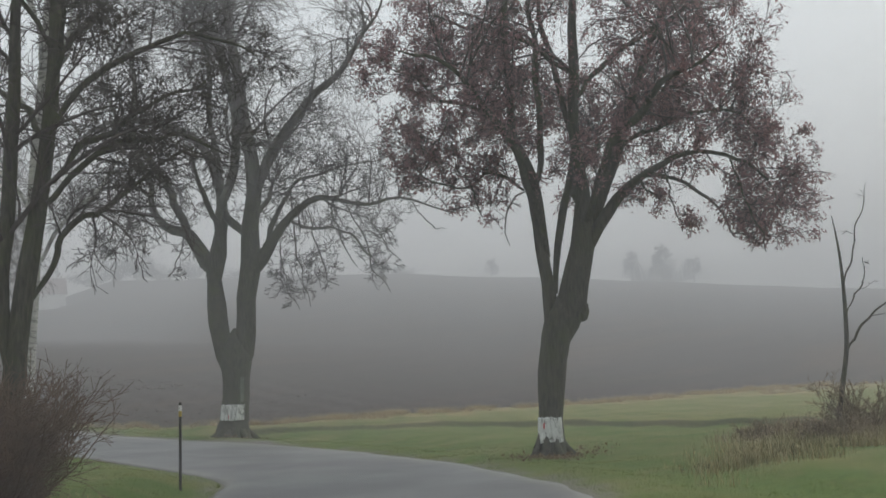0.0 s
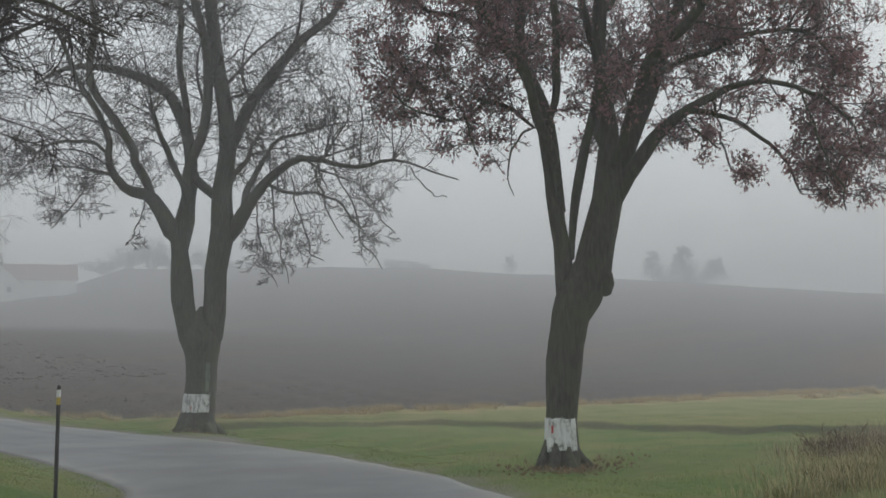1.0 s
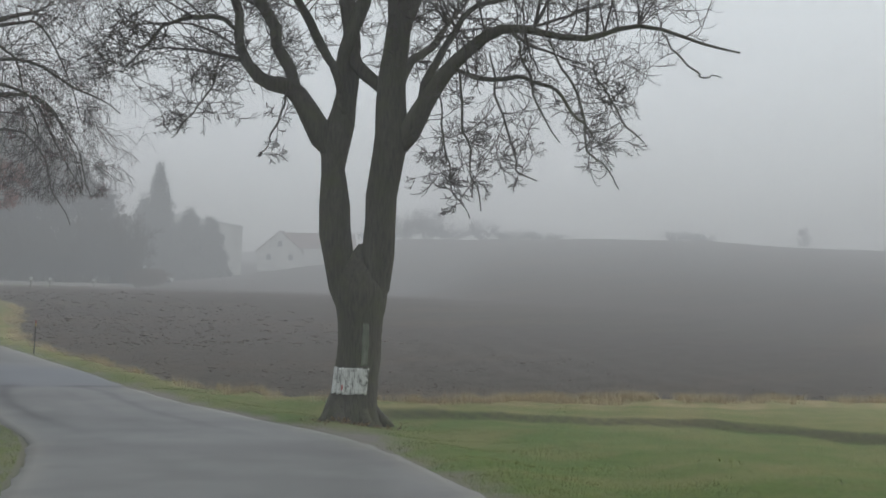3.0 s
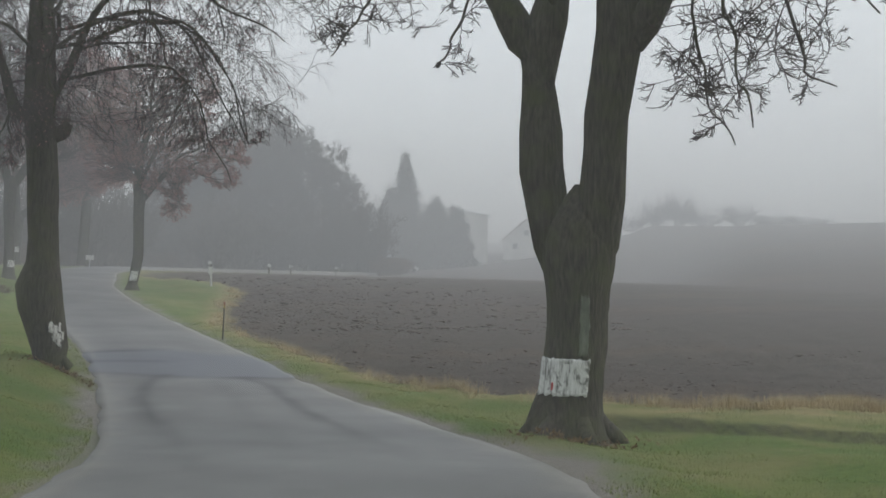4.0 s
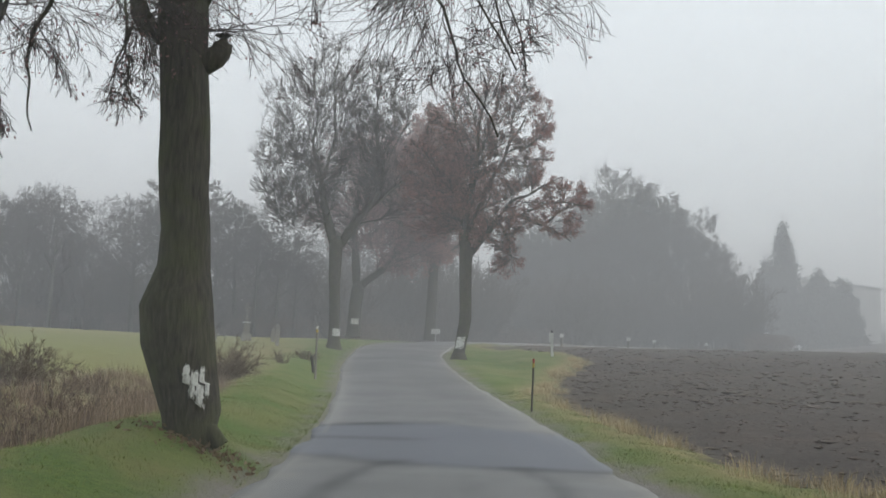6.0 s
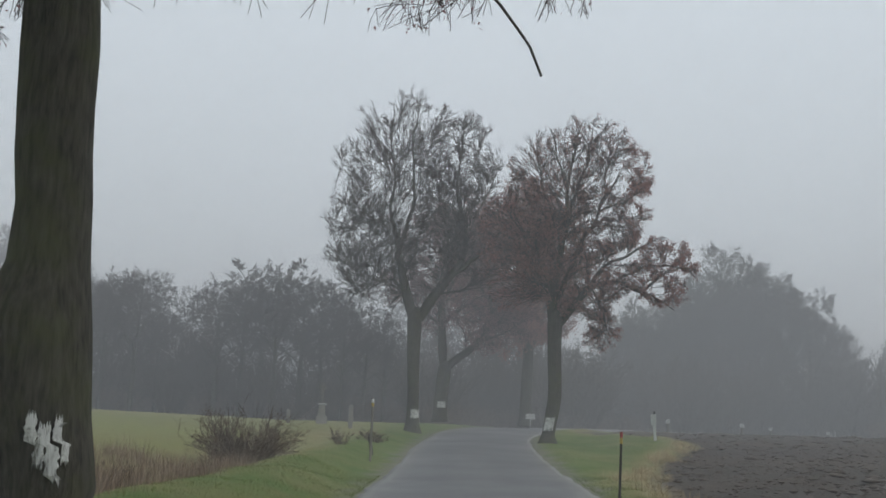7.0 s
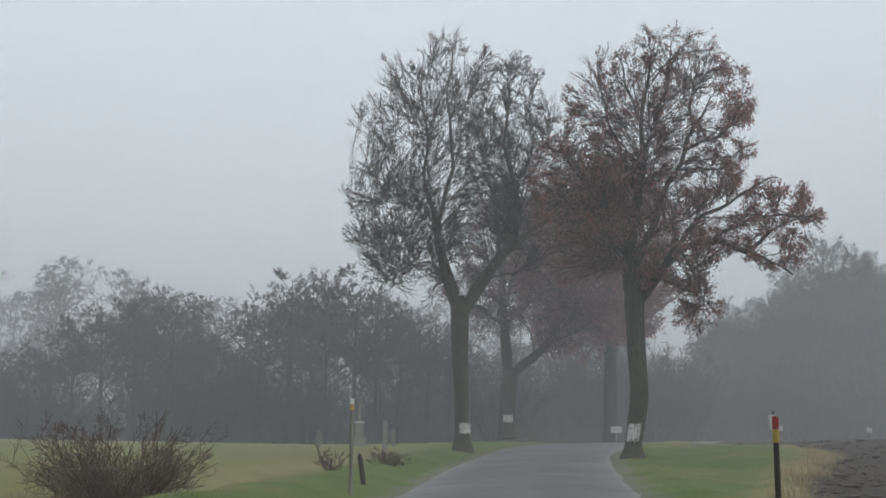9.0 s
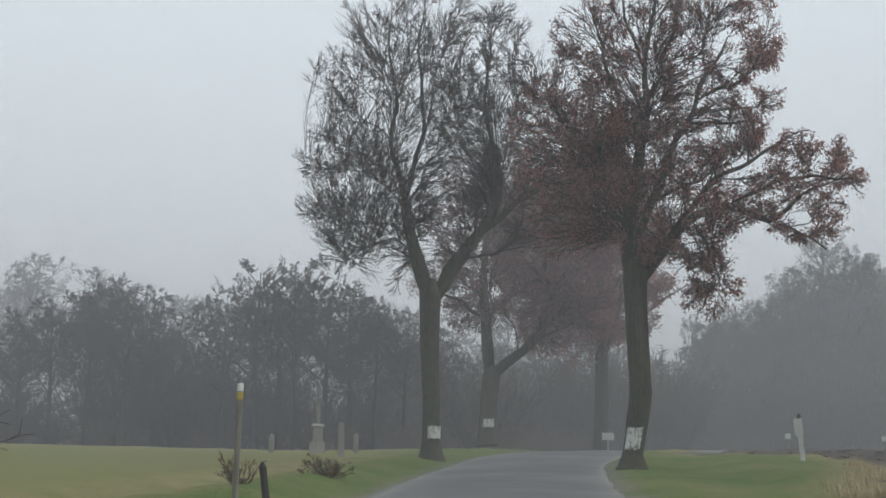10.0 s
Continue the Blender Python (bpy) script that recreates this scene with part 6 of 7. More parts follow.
def conifer(x, y, height, width, label, seed, tip):
    """Upright evergreen: a stem with whorls of drooping sprays."""
    rng = np.random.default_rng(seed)
    root = thing("conifer", x, y, ground_z(x, y) - 0.2, label, "conifer", "garden trees by the houses")
    p, r = limb_line([(0, 0, 0, 0.4), (0, 0, height * 0.5, 0.25), (0, 0, height, 0.03)], 10)
    put("trunk", mesh_of("trunk", *bark_tube(rng, p, r, 8, 0.04), [BARK_GREY], smooth=True), root)
    n = 3600
    tier = (26 * (1 - np.sqrt(rng.uniform(0, 1, n)))).astype(int)
    t = np.clip((tier + rng.uniform(0, 1, n) ** 2) / 26 + 0.02, 0, 1)
    a = rng.integers(0, 9, n) * 0.698 + tier * 0.9 + rng.normal(0, 0.16, n)
    reach = rng.uniform(0.1, 1, n) ** 0.5
    long_ = 0.85 + 0.3 * np.sin(a * 2 + tier * 2.1 + seed) * np.sin(tier * 1.3 + seed)
    rad = width * 0.5 * (np.clip(1.02 - t, 0, 1) ** tip) * long_ * reach
    spots = np.stack([np.cos(a) * rad, np.sin(a) * rad, t * height - 0.25 * rad + 0.06 * height * (reach > 0.8)], 1)
    v, f = leaf_cards(rng, np.repeat(spots, 6, 0) + rng.normal(0, 0.32, (n * 6, 3)), 0.6, 0.3)
    put("foliage", mesh_of("foliage", v, f, [NEEDLE]), root, kind="stuff")
    return root


conifer(103, 193, 24.0, 13.0, "tall dark pointed conifer by the houses", 91, 0.95)
conifer(108.5, 190, 14.4, 10.5, "rounded dark evergreen by the houses", 92, 0.55)
conifer(112.5, 188.5, 12.4, 9.0, "rounded dark evergreen by the houses", 93, 0.6)
conifer(99.0, 192, 17.0, 9.0, "slim dark evergreen beside the tall conifer", 94, 0.75)


# ---------------------------------------------------------------- houses in the mist
PLASTER = simple("pale_plaster", [(0.3, (0.55, 0.54, 0.51)), (0.7, (0.68, 0.67, 0.64))], 4, 0.9, 0.2, 0.004)
TILE = simple("red_brown_tiles", [(0.3, (0.11, 0.065, 0.052)), (0.7, (0.18, 0.105, 0.085))], 6, 0.8, 0.3, 0.02)
SHEET = simple("pale_sheet_roof", [(0.3, (0.5, 0.52, 0.54)), (0.7, (0.66, 0.68, 0.7))], 3, 0.5, 0.4, 0.0)
GLASS_DARK = simple("dark_window", [(0.3, (0.02, 0.022, 0.025)), (0.7, (0.05, 0.05, 0.055))], 2, 0.15, 0.5, 0.0)


def box(bm, cx, cy, cz, sx, sy, sz, bevel=0.0):
    got = bmesh.ops.create_cube(bm, size=1.0, matrix=Matrix.LocRotScale((cx, cy, cz), None, (sx, sy, sz)))
    if bevel:
        edges = list({e for v in got["verts"] for e in v.link_edges})
        bmesh.ops.bevel(bm, geom=edges, offset=bevel, segments=2, affect="EDGES")


def house(x, y, turn, width, depth, wall_h, ridge_h, roof_mat, label, windows, chimney=True):
    """A gabled house: walls with thickness, two roof slopes with eaves, framed windows."""
    root = thing("house", x, y, ground_z(x, y) - 0.4, label, "house", "houses beyond the field")
    root.rotation_euler = (0, 0, radians(turn))
    bm = bmesh.new()
    w, d = width / 2, depth / 2
    prof = [(-w, 0), (w, 0), (w, wall_h), (0, ridge_h), (-w, wall_h)]
    a = [bm.verts.new((u, -d, z)) for u, z in prof]
    b = [bm.verts.new((u, d, z)) for u, z in prof]
    bm.faces.new(a)
    bm.faces.new(b[::-1])
    for i in range(5):
        j = (i + 1) % 5
        bm.faces.new((a[j], a[i], b[i], b[j]))
    bmesh.ops.recalc_face_normals(bm, faces=bm.faces)
    part("wall", bm, PLASTER, root)
    for side in (-1, 1):
        bm = bmesh.new()
        slope = math.atan2(ridge_h - wall_h, w)
        ln = math.hypot(ridge_h - wall_h, w) + 0.5
        cx = side * (w / 2 + 0.2)
        cz = (ridge_h + wall_h) / 2 + 0.02
        got = bmesh.ops.create_cube(bm, size=1.0, matrix=Matrix.Translation((cx, 0, cz)) @ Matrix.Rotation(side * slope, 4, "Y") @ Matrix.Diagonal((ln, depth + 0.8, 0.22, 1)))
        part("roof", bm, roof_mat, root)
    if chimney:
        bm = bmesh.new()
        box(bm, 0.8, d * 0.3, ridge_h + 0.3, 0.6, 0.6, 1.6, 0.04)
        part("chimney", bm, TILE, root)
    for u, z in windows:
        bm = bmesh.new()
        box(bm, u, -d - 0.02, z, 1.3, 0.12, 1.5, 0.02)
        frame_ob = part("window", bm, SHEET, root)
        bm = bmesh.new()
        box(bm, u, -d - 0.06, z, 1.06, 0.1, 1.26)
        part("pane", bm, GLASS_DARK, frame_ob)
    return root


house(148.5, 215.5, -35, 10.8, 15, 4.6, 9.4, TILE, "white gabled house with a red-brown tiled roof", [(-2.6, 3.2), (2.6, 3.2), (0, 6.4)])
house(157, 211, 55, 9, 17, 5.2, 9.0, TILE, "low farmhouse wing with a red-brown roof", [(-2, 2.4), (2, 2.4)], False)
house(115, 208, -28, 29, 11, 12.4, 14.4, SHEET, "long three-storey house with a pale sheet roof", [(-10, 3), (-6, 3), (-2, 3), (2, 3), (6, 3), (10, 3), (-10, 6.4), (-6, 6.4), (-2, 6.4), (2, 6.4), (6, 6.4), (10, 6.4), (-10, 10), (-6, 10), (-2, 10), (2, 10), (6, 10), (10, 10)])

# Carport and lamp post by the far road.
carport = thing("carport", 78.6, 157.0, ground_z(78.6, 157.0), "small open carport with a pale flat roof", "carport")
carport.rotation_euler = (0, 0, radians(-28))
bm = bmesh.new()
box(bm, 0, 0, 2.5, 5.2, 4.0, 0.25, 0.04)
part("roof", bm, SHEET, carport)
for px_, py_ in ((-2.4, -1.8), (2.4, -1.8), (-2.4, 1.8), (2.4, 1.8)):
    bm = bmesh.new()
    box(bm, px_, py_, 1.2, 0.14, 0.14, 2.5, 0.02)
    part("post", bm, BARK_GREY, carport)
WHITE_CAR = simple("white_car_paint", [(0.3, (0.66, 0.67, 0.68)), (0.7, (0.74, 0.75, 0.76))], 3, 0.3, 0.5, 0)
TYRE = simple("black_rubber", [(0.3, (0.015, 0.015, 0.016)), (0.7, (0.03, 0.03, 0.032))], 20, 0.8, 0.3, 0)
METAL = simple("galvanised_steel", [(0.3, (0.35, 0.36, 0.37)), (0.7, (0.5, 0.51, 0.52))], 15, 0.45, 0.5, 0.001)
lamp = thing("street_lamp", 75.0, 154.5, ground_z(75.0, 154.5), "pale steel street lamp by the far road", "street lamp")
put("pole", mesh_of("pole", *tubes(np.array([[[0, 0, -0.2], [0, 0, 3], [0, 0, 6.6], [0.25, -0.1, 7.1], [0.9, -0.35, 7.25]]]), np.array([[0.11, 0.1, 0.08, 0.06, 0.05]]), 10), [METAL], smooth=True), lamp)
bm = bmesh.new()
box(bm, 1.2, -0.47, 7.2, 0.7, 0.26, 0.14, 0.04)
part("lamp_head", bm, METAL, lamp)


cabinet = thing("utility_cabinet", 73.0, 152.4, ground_z(73.0, 152.4), "squat white utility cabinet by the far road", "cabinet")
cabinet.rotation_euler = (0, 0, radians(-28))
bm = bmesh.new()
box(bm, 0, 0, 0.55, 1.3, 0.5, 1.1, 0.03)
part("body", bm, SHEET, cabinet)
bm = bmesh.new()
box(bm, 0, -0.02, 1.13, 1.42, 0.6, 0.1, 0.03)
part("lid", bm, SHEET, cabinet)

parked = thing("car", 83.5, 155.6, ground_z(83.5, 155.6), "small white car parked by the evergreens", "car")
parked.rotation_euler = (0, 0, radians(-20))
bm = bmesh.new()
box(bm, 0, 0, 0.62, 4.1, 1.7, 0.62, 0.14)
part("body", bm, WHITE_CAR, parked)
bm = bmesh.new()
box(bm, -0.15, 0, 1.16, 2.3, 1.46, 0.52, 0.16)
part("cabin", bm, GLASS_DARK, parked, "dark glazed cabin")
bm = bmesh.new()
box(bm, -0.2, 0, 1.43, 1.9, 1.36, 0.06, 0.02)
part("roof", bm, WHITE_CAR, parked)
for wx_ in (-1.25, 1.3):
    for wy_ in (-0.78, 0.78):
        bm = bmesh.new()
        bmesh.ops.create_cone(bm, cap_ends=True, segments=16, radius1=0.31, radius2=0.31, depth=0.2, matrix=Matrix.Translation((wx_, wy_, 0.31)) @ Matrix.Rotation(radians(90), 4, "X"))
        part("wheel", bm, TYRE, parked)


# ---------------------------------------------------------------- stakes, markers, shrine
def lathe(profile, sides=12):
    """A round body from (radius, height) stations, closed at both ends."""
    bm = bmesh.new()
    rings = []
    for r, z in profile:
        rings.append([bm.verts.new((r * math.cos(k * 2 * math.pi / sides), r * math.sin(k * 2 * math.pi / sides), z)) for k in range(sides)])
    for a, b in zip(rings[:-1], rings[1:]):
        for k in range(sides):
            bm.faces.new((a[k], a[(k + 1) % sides], b[(k + 1) % sides], b[k]))
    bm.faces.new(rings[0][::-1])
    bm.faces.new(rings[-1])
    return bm


DARK_WOOD = simple("dark_tarred_wood", [(0.3, (0.02, 0.018, 0.016)), (0.7, (0.06, 0.052, 0.045))], 14, 0.85, 0.3, 0.006, stretch=(1, 1, 0.15))
GREY_WOOD = simple("weathered_grey_wood", [(0.3, (0.13, 0.12, 0.1)), (0.7, (0.28, 0.26, 0.22))], 14, 0.9, 0.25, 0.006, stretch=(1, 1, 0.15))
WHITE_BAND = simple("white_band_paint", [(0.3, (0.6, 0.6, 0.58)), (0.7, (0.76, 0.76, 0.74))], 18, 0.6, 0.4, 0)
YELLOW_BAND = simple("yellow_band_paint", [(0.3, (0.38, 0.27, 0.04)), (0.7, (0.5, 0.37, 0.07))], 18, 0.6, 0.4, 0)
RED_BAND = simple("red_band_paint", [(0.3, (0.26, 0.02, 0.022)), (0.7, (0.38, 0.035, 0.035))], 18, 0.55, 0.4, 0)
CONCRETE = simple("weathered_concrete", [(0.3, (0.2, 0.195, 0.18)), (0.7, (0.36, 0.35, 0.32))], 12, 0.92, 0.2, 0.006)
WHITE_PLASTIC = simple("dirty_white_plastic", [(0.3, (0.5, 0.51, 0.48)), (0.7, (0.72, 0.73, 0.7))], 6, 0.5, 0.4, 0.0, stretch=(1, 1, 0.3))


def stake(x, y, z, height, r, lean, wood, bands, label):
    root = thing("snow_stake", x, y, z, label, "stake", "snow stakes along the road")
    root.rotation_euler = (radians(lean[0]), radians(lean[1]), 0.3)
    part("pole", lathe([(r * 1.05, -0.15), (r * 1.08, 0.1), (r, height * 0.55), (r * 0.96, height - 0.02), (r * 0.6, height)]), wood, root)
    for z0, z1, mat, tag in bands:
        part("band", lathe([(r * 1.02, height - z0), (r * 1.12, height - z0 + 0.006), (r * 1.12, height - z1 - 0.006), (r * 1.02, height - z1)]), mat, root, tag)
    return root


stake(-10.08, -9.4, ground_z(-10.08, -9.4) - 0.02, 1.6, 0.026, (0.5, 0.8), DARK_WOOD, [(0.26, 0.16, YELLOW_BAND, "yellow band"), (0.16, 0.06, WHITE_BAND, "white band")], "thin dark snow stake with white tip band")
p2z = ground_z(6.41, 23.25)
stake(6.41, 23.25, p2z - 0.02, 1.86 - p2z, 0.022, (0, 1.5), DARK_WOOD, [(0.2, 0.1, YELLOW_BAND, "yellow band"), (0.1, 0.004, RED_BAND, "red band")], "dark snow stake with red and yellow tip bands")
p3z = ground_z(2.3, 35.0)
stake(2.62, 35.0, p3z - 0.05, 3.2 - p3z, 0.036, (0, 0), GREY_WOOD, [(0.24, 0.15, YELLOW_BAND, "yellow band"), (0.14, 0.04, WHITE_BAND, "white band")], "weathered snow stake with white and yellow tip bands")
broken = thing("broken_stake", 2.75, 37.2, ground_z(2.75, 37.2), "dark broken fence stake leaning in the grass", "stake")
broken.rotation_euler = (radians(-4), radians(-9), 0)
part("pole", lathe([(0.05, -0.2), (0.055, 0.1), (0.05, 0.4), (0.055, 0.52), (0.02, 0.6)], 9), DARK_WOOD, broken)

# Marker post with plate, in the grass corner.
marker = thing("marker_post", 15.58, 52.04, ground_z(15.58, 52.04), "white plastic marker post with a dark cap", "marker post")
marker.rotation_euler = (0, radians(-3), radians(-12))
bm = bmesh.new()
box(bm, 0, 0, 0.38, 0.12, 0.09, 0.86, 0.015)
part("post", bm, WHITE_PLASTIC, marker)
bm = bmesh.new()
box(bm, -0.03, -0.06, 0.92, 0.23, 0.05, 0.46, 0.012)
part("plate", bm, WHITE_PLASTIC, marker, "white plate")
bm = bmesh.new()
box(bm, 0.02, 0, 1.2, 0.09, 0.07, 0.16, 0.015)
part("cap", bm, DARK_WOOD, marker, "dark cap")

# Far marker posts along the road behind the field.
def far_post(x, y, h):
    root = thing("marker_post", x, y, ground_z(x, y), "short white marker post by the far road", "marker post", "far marker posts")
    part("post", lathe([(0.09, -0.1), (0.09, h - 0.25)], 8), GREY_WOOD, root)
    bm = bmesh.new()
    box(bm, 0, 0, h - 0.12, 0.3, 0.12, 0.3, 0.02)
    part("head", bm, WHITE_PLASTIC, root, "white head")
    return root


for qx, qy, qh in ((25.3, 81.8, 1.0), (31.5, 84, 0.95), (38.5, 96, 0.95), (49, 108, 0.9)):
    far_post(qx, qy, qh)

# White board on a post, right of the crest.
board = thing("road_sign", 16.4, 86.5, ground_z(16.4, 86.5) - 0.05, "small white board on a steel post", "sign")
board.rotation_euler = (0, 0, radians(-6))
part("post", lathe([(0.04, -0.1), (0.04, 1.35)], 10), METAL, board)
bm = bmesh.new()
box(bm, 0, -0.06, 1.1, 0.68, 0.04, 0.4, 0.01)
part("plate", bm, WHITE_PLASTIC, board, "plain white plate")

# Wayside cross on its pedestal, between stone posts.
STONE = simple("grey_sandstone", [(0.3, (0.2, 0.19, 0.17)), (0.7, (0.36, 0.345, 0.31))], 9, 0.92, 0.2, 0.01)
cz = ground_z(1.2, 66.8)
cross = thing("wayside_cross", 1.2, 66.8, max(cz, 4.2), "grey stone wayside cross on a pedestal", "wayside cross")
bm = bmesh.new()
box(bm, 0, 0, 0.06, 0.6, 0.6, 0.5, 0.03)
part("plinth", bm, STONE, cross)
bm = bmesh.new()
box(bm, 0, 0, 0.62, 0.36, 0.36, 0.64, 0.02)
part("pedestal", bm, STONE, cross)
bm = bmesh.new()
box(bm, 0, 0, 0.97, 0.48, 0.48, 0.08, 0.02)
part("cornice", bm, WHITE_PLASTIC, cross, "pale cornice slab")
bm = bmesh.new()
box(bm, 0, 0, 1.55, 0.13, 0.1, 1.15, 0.02)
box(bm, 0, 0, 1.85, 0.5, 0.09, 0.11, 0.02)
part("cross", bm, STONE, cross)


def stone_post(x, y, z, h):
    root = thing("stone_post", x, y, z, "squared grey stone post near the wayside cross", "post", "posts round the cross")
    bm = bmesh.new()
    box(bm, 0, 0, h / 2 - 0.15, 0.2, 0.2, h + 0.3, 0.03)
    part("shaft", bm, STONE, root)
    return root


for qx, qy, qh in ((-0.6, 66.6, 0.75), (2.75, 66.4, 0.75), (2.6, 58.5, 1.1)):
    stone_post(qx, qy, max(ground_z(qx, qy), 0), qh)


# ---------------------------------------------------------------- shrubs of the verges
WEED = simple("pale_dead_weeds", [(0.3, (0.12, 0.085, 0.055)), (0.7, (0.29, 0.225, 0.14))], 9, 0.9, 0.2, 0)

def at_ground(x, y, down=0.05):
    return ground_z(x, y) - down


shrub("bare_bush", -0.5, 31.4, at_ground(-0.5, 31.4), "round leafless bush on the verge", 101, 2.2, 1.5, 125, (7, 5), BROWN_STEM, 64, thick=0.0036)
shrub("bare_bush", -4.6, 23.6, at_ground(-4.6, 23.6), "leafless bush in the meadow bank", 102, 1.8, 1.25, 90, (6, 5), BROWN_STEM, 70, thick=0.004)
shrub("bare_bush", 3.1, 44.6, at_ground(2.9, 44.6), "low clump of dead twigs on the verge", 104, 1.4, 0.6, 34, (5, 4), BROWN_STEM, 66)
shrub("bare_bush", 1.9, 40.5, at_ground(1.7, 40.5), "small tuft of dead stalks on the verge", 105, 0.8, 0.7, 18, (4, 3), BROWN_STEM, 35)
hedge = shrub("bramble_bush", -16.3, -12.5, at_ground(-16.3, -12.5), "brown bramble bush at the foot of the trees", 106, 1.4, 2.1, 110, (7, 5), BROWN_STEM, 40, thick=0.004)
copy_thing(hedge, pose(-17.2, -12.9, at_ground(-17.2, -12.9), 0, 0, 80))
copy_thing(hedge, pose(-15.6, -11.4, at_ground(-15.6, -11.4), 0, 0, 200))
shrub("bramble_bush", -0.9, -19.4, at_ground(-0.9, -19.4), "dead brown weeds round the sapling", 107, 1.8, 1.3, 60, (5, 4), WEED, 45)
shrub("bramble_bush", -3.2, -19.3, at_ground(-3.2, -19.3), "low tangle of dead weeds in the ditch", 108, 1.6, 0.8, 50, (5, 4), WEED, 60)
shrub("bramble_bush", -1.8, -17.6, at_ground(-1.8, -17.6), "low tangle of dead weeds in the ditch", 109, 1.6, 0.6, 50, (5, 4), WEED, 64)


tangle = shrub("bramble_tangle", -3.4, 10.5, at_ground(-3.4, 10.5), "low purple-brown tangle of bramble on the bank", 110, 1.2, 0.62, 70, (5, 4), BROWN_STEM, 74, "brambles on the bank", 0.004)
for qx, qy, qr in ((-4.2, 12.2, 40), (-3.0, 14.0, 100), (-4.4, 15.2, 160), (-2.6, 16.6, 220), (-4.0, 17.8, 280), (-2.4, 19.2, 330), (-3.4, 20.6, 20), (-5.2, 13.6, 70), (-5.4, 17.0, 130), (-2.0, 22.0, 190), (-3.1, 23.6, 250), (-4.6, 9.0, 310), (-5.6, 11.0, 15)):
    copy_thing(tangle, pose(qx, qy, at_ground(qx, qy), 0, 0, qr))


# ---------------------------------------------------------------- grass, stalks, clods, litter
def blades(rng, xy, height, width, lean, heading=None, bent=True):
    """One blade of grass at each place: three triangles where bent, one where straight."""
    n = len(xy)
    z = land(xy[:, 0], xy[:, 1])[0] - 0.01
    a = rng.uniform(0, 6.283, n) if heading is None else heading
    d = np.stack([np.cos(a), np.sin(a), 0 * a], 1)
    s = np.stack([-np.sin(a), np.cos(a), 0 * a], 1)
    h = (height * rng.uniform(0.5, 1.3, n))[:, None]
    w = (width * rng.uniform(0.6, 1.3, n))[:, None]
    le = (lean * rng.uniform(0.1, 1.2, n))[:, None]
    foot = np.stack([xy[:, 0], xy[:, 1], z], 1)
    up = np.array([[0, 0, 1.0]])
    mid = foot + up * h * 0.6 + d * h * le * 0.35
    tip = foot + up * h * (1 - 0.3 * le) + d * h * le
    if not bent:
        return np.stack([foot - s * w, foot + s * w, tip], 1).reshape(-1, 3), np.arange(n * 3).reshape(-1, 3)
    v = np.stack([foot - s * w, foot + s * w, mid - s * w * 0.7, mid + s * w * 0.7, tip], 1).reshape(-1, 3)
    i = np.arange(n)[:, None] * 5
    return v, np.vstack([i + np.array([0, 1, 3]), i + np.array([0, 3, 2]), i + np.array([2, 3, 4])])


def tufts(rng, centres, each, radius, height, width, lean):
    """Clumps of blades that lean outward from their middle."""
    c = np.repeat(centres, each, 0)
    off = rng.normal(0, radius, c.shape)
    size = np.repeat(rng.uniform(0.6, 1.25, len(centres)), each)
    a = np.arctan2(off[:, 1], off[:, 0]) + rng.normal(0, 0.7, len(c))
    return blades(rng, c + off, height * size, width, lean, a)


def grass_material(name, stops):
    m, n, l, b = material(name, 0.75, 0.25)
    isl = n.new("ShaderNodeNewGeometry").outputs["Random Per Island"]
    big = tex_noise(n, l, coords(n), 0.6, 3)
    c = ramp(n, l, isl, stops)
    c = blend(n, l, ramp(n, l, big, [(0.35, (0, 0, 0)), (0.7, (0.45, 0.45, 0.45))]), c, stops[-1][1])
    l.new(c, b.inputs["Base Color"])
    return m


GRASS = grass_material("green_verge_grass", [(0.0, (0.1, 0.165, 0.026)), (0.7, (0.155, 0.23, 0.042)), (0.93, (0.22, 0.225, 0.085)), (1.0, (0.3, 0.25, 0.12))])
STRAW = grass_material("dry_straw_grass", [(0.0, (0.26, 0.18, 0.09)), (0.5, (0.42, 0.33, 0.18)), (1.0, (0.56, 0.48, 0.3))])
STALK = grass_material("dead_brown_stalks", [(0.0, (0.12, 0.078, 0.06)), (0.6, (0.24, 0.165, 0.125)), (1.0, (0.4, 0.31, 0.21))])
rng_v = np.random.default_rng(111)


def beside(line, n, lo, hi, y0, y1, bias=1.0):
    """Places at a distance from a line, to its right where positive."""
    q = line[(line[:, 1] > y0) & (line[:, 1] < y1)]
    k = rng_v.integers(0, len(q) - 1, n)
    t = rng_v.uniform(0, 1, n)[:, None]
    d = q[k + 1] - q[k]
    p = q[k] * (1 - t) + q[k + 1] * t
    nrm = np.stack([d[:, 1], -d[:, 0]], 1) / (np.linalg.norm(d, axis=1, keepdims=True) + 1e-9)
    return p + nrm * (lo + (hi - lo) * rng_v.uniform(0, 1, n)[:, None] ** bias)


FINE_L, FINE_R, FINE_F = spline(ROAD_L, 0.5), spline(ROAD_R, 0.5), spline(FIELD, 0.5)
near_l = np.vstack([beside(FINE_L, 105000, -0.1, -4.5, -14, 30, 1.4), beside(FINE_L, 9000, -0.1, -3.0, 28, 70, 1.2)])
near_r = np.vstack([beside(FINE_R, 85000, 0.1, 3.2, -20, 30, 1.2), beside(FINE_R, 10000, 0.1, 6.0, 28, 66)])
verge = np.vstack([near_l, near_r, np.stack([rng_v.uniform(-9, 14, 40000), rng_v.uniform(-19, 4, 40000)], 1)])
away = (from_line(verge, EDGE_L) < -0.05) | (from_line(verge, EDGE_R) > 0.05)
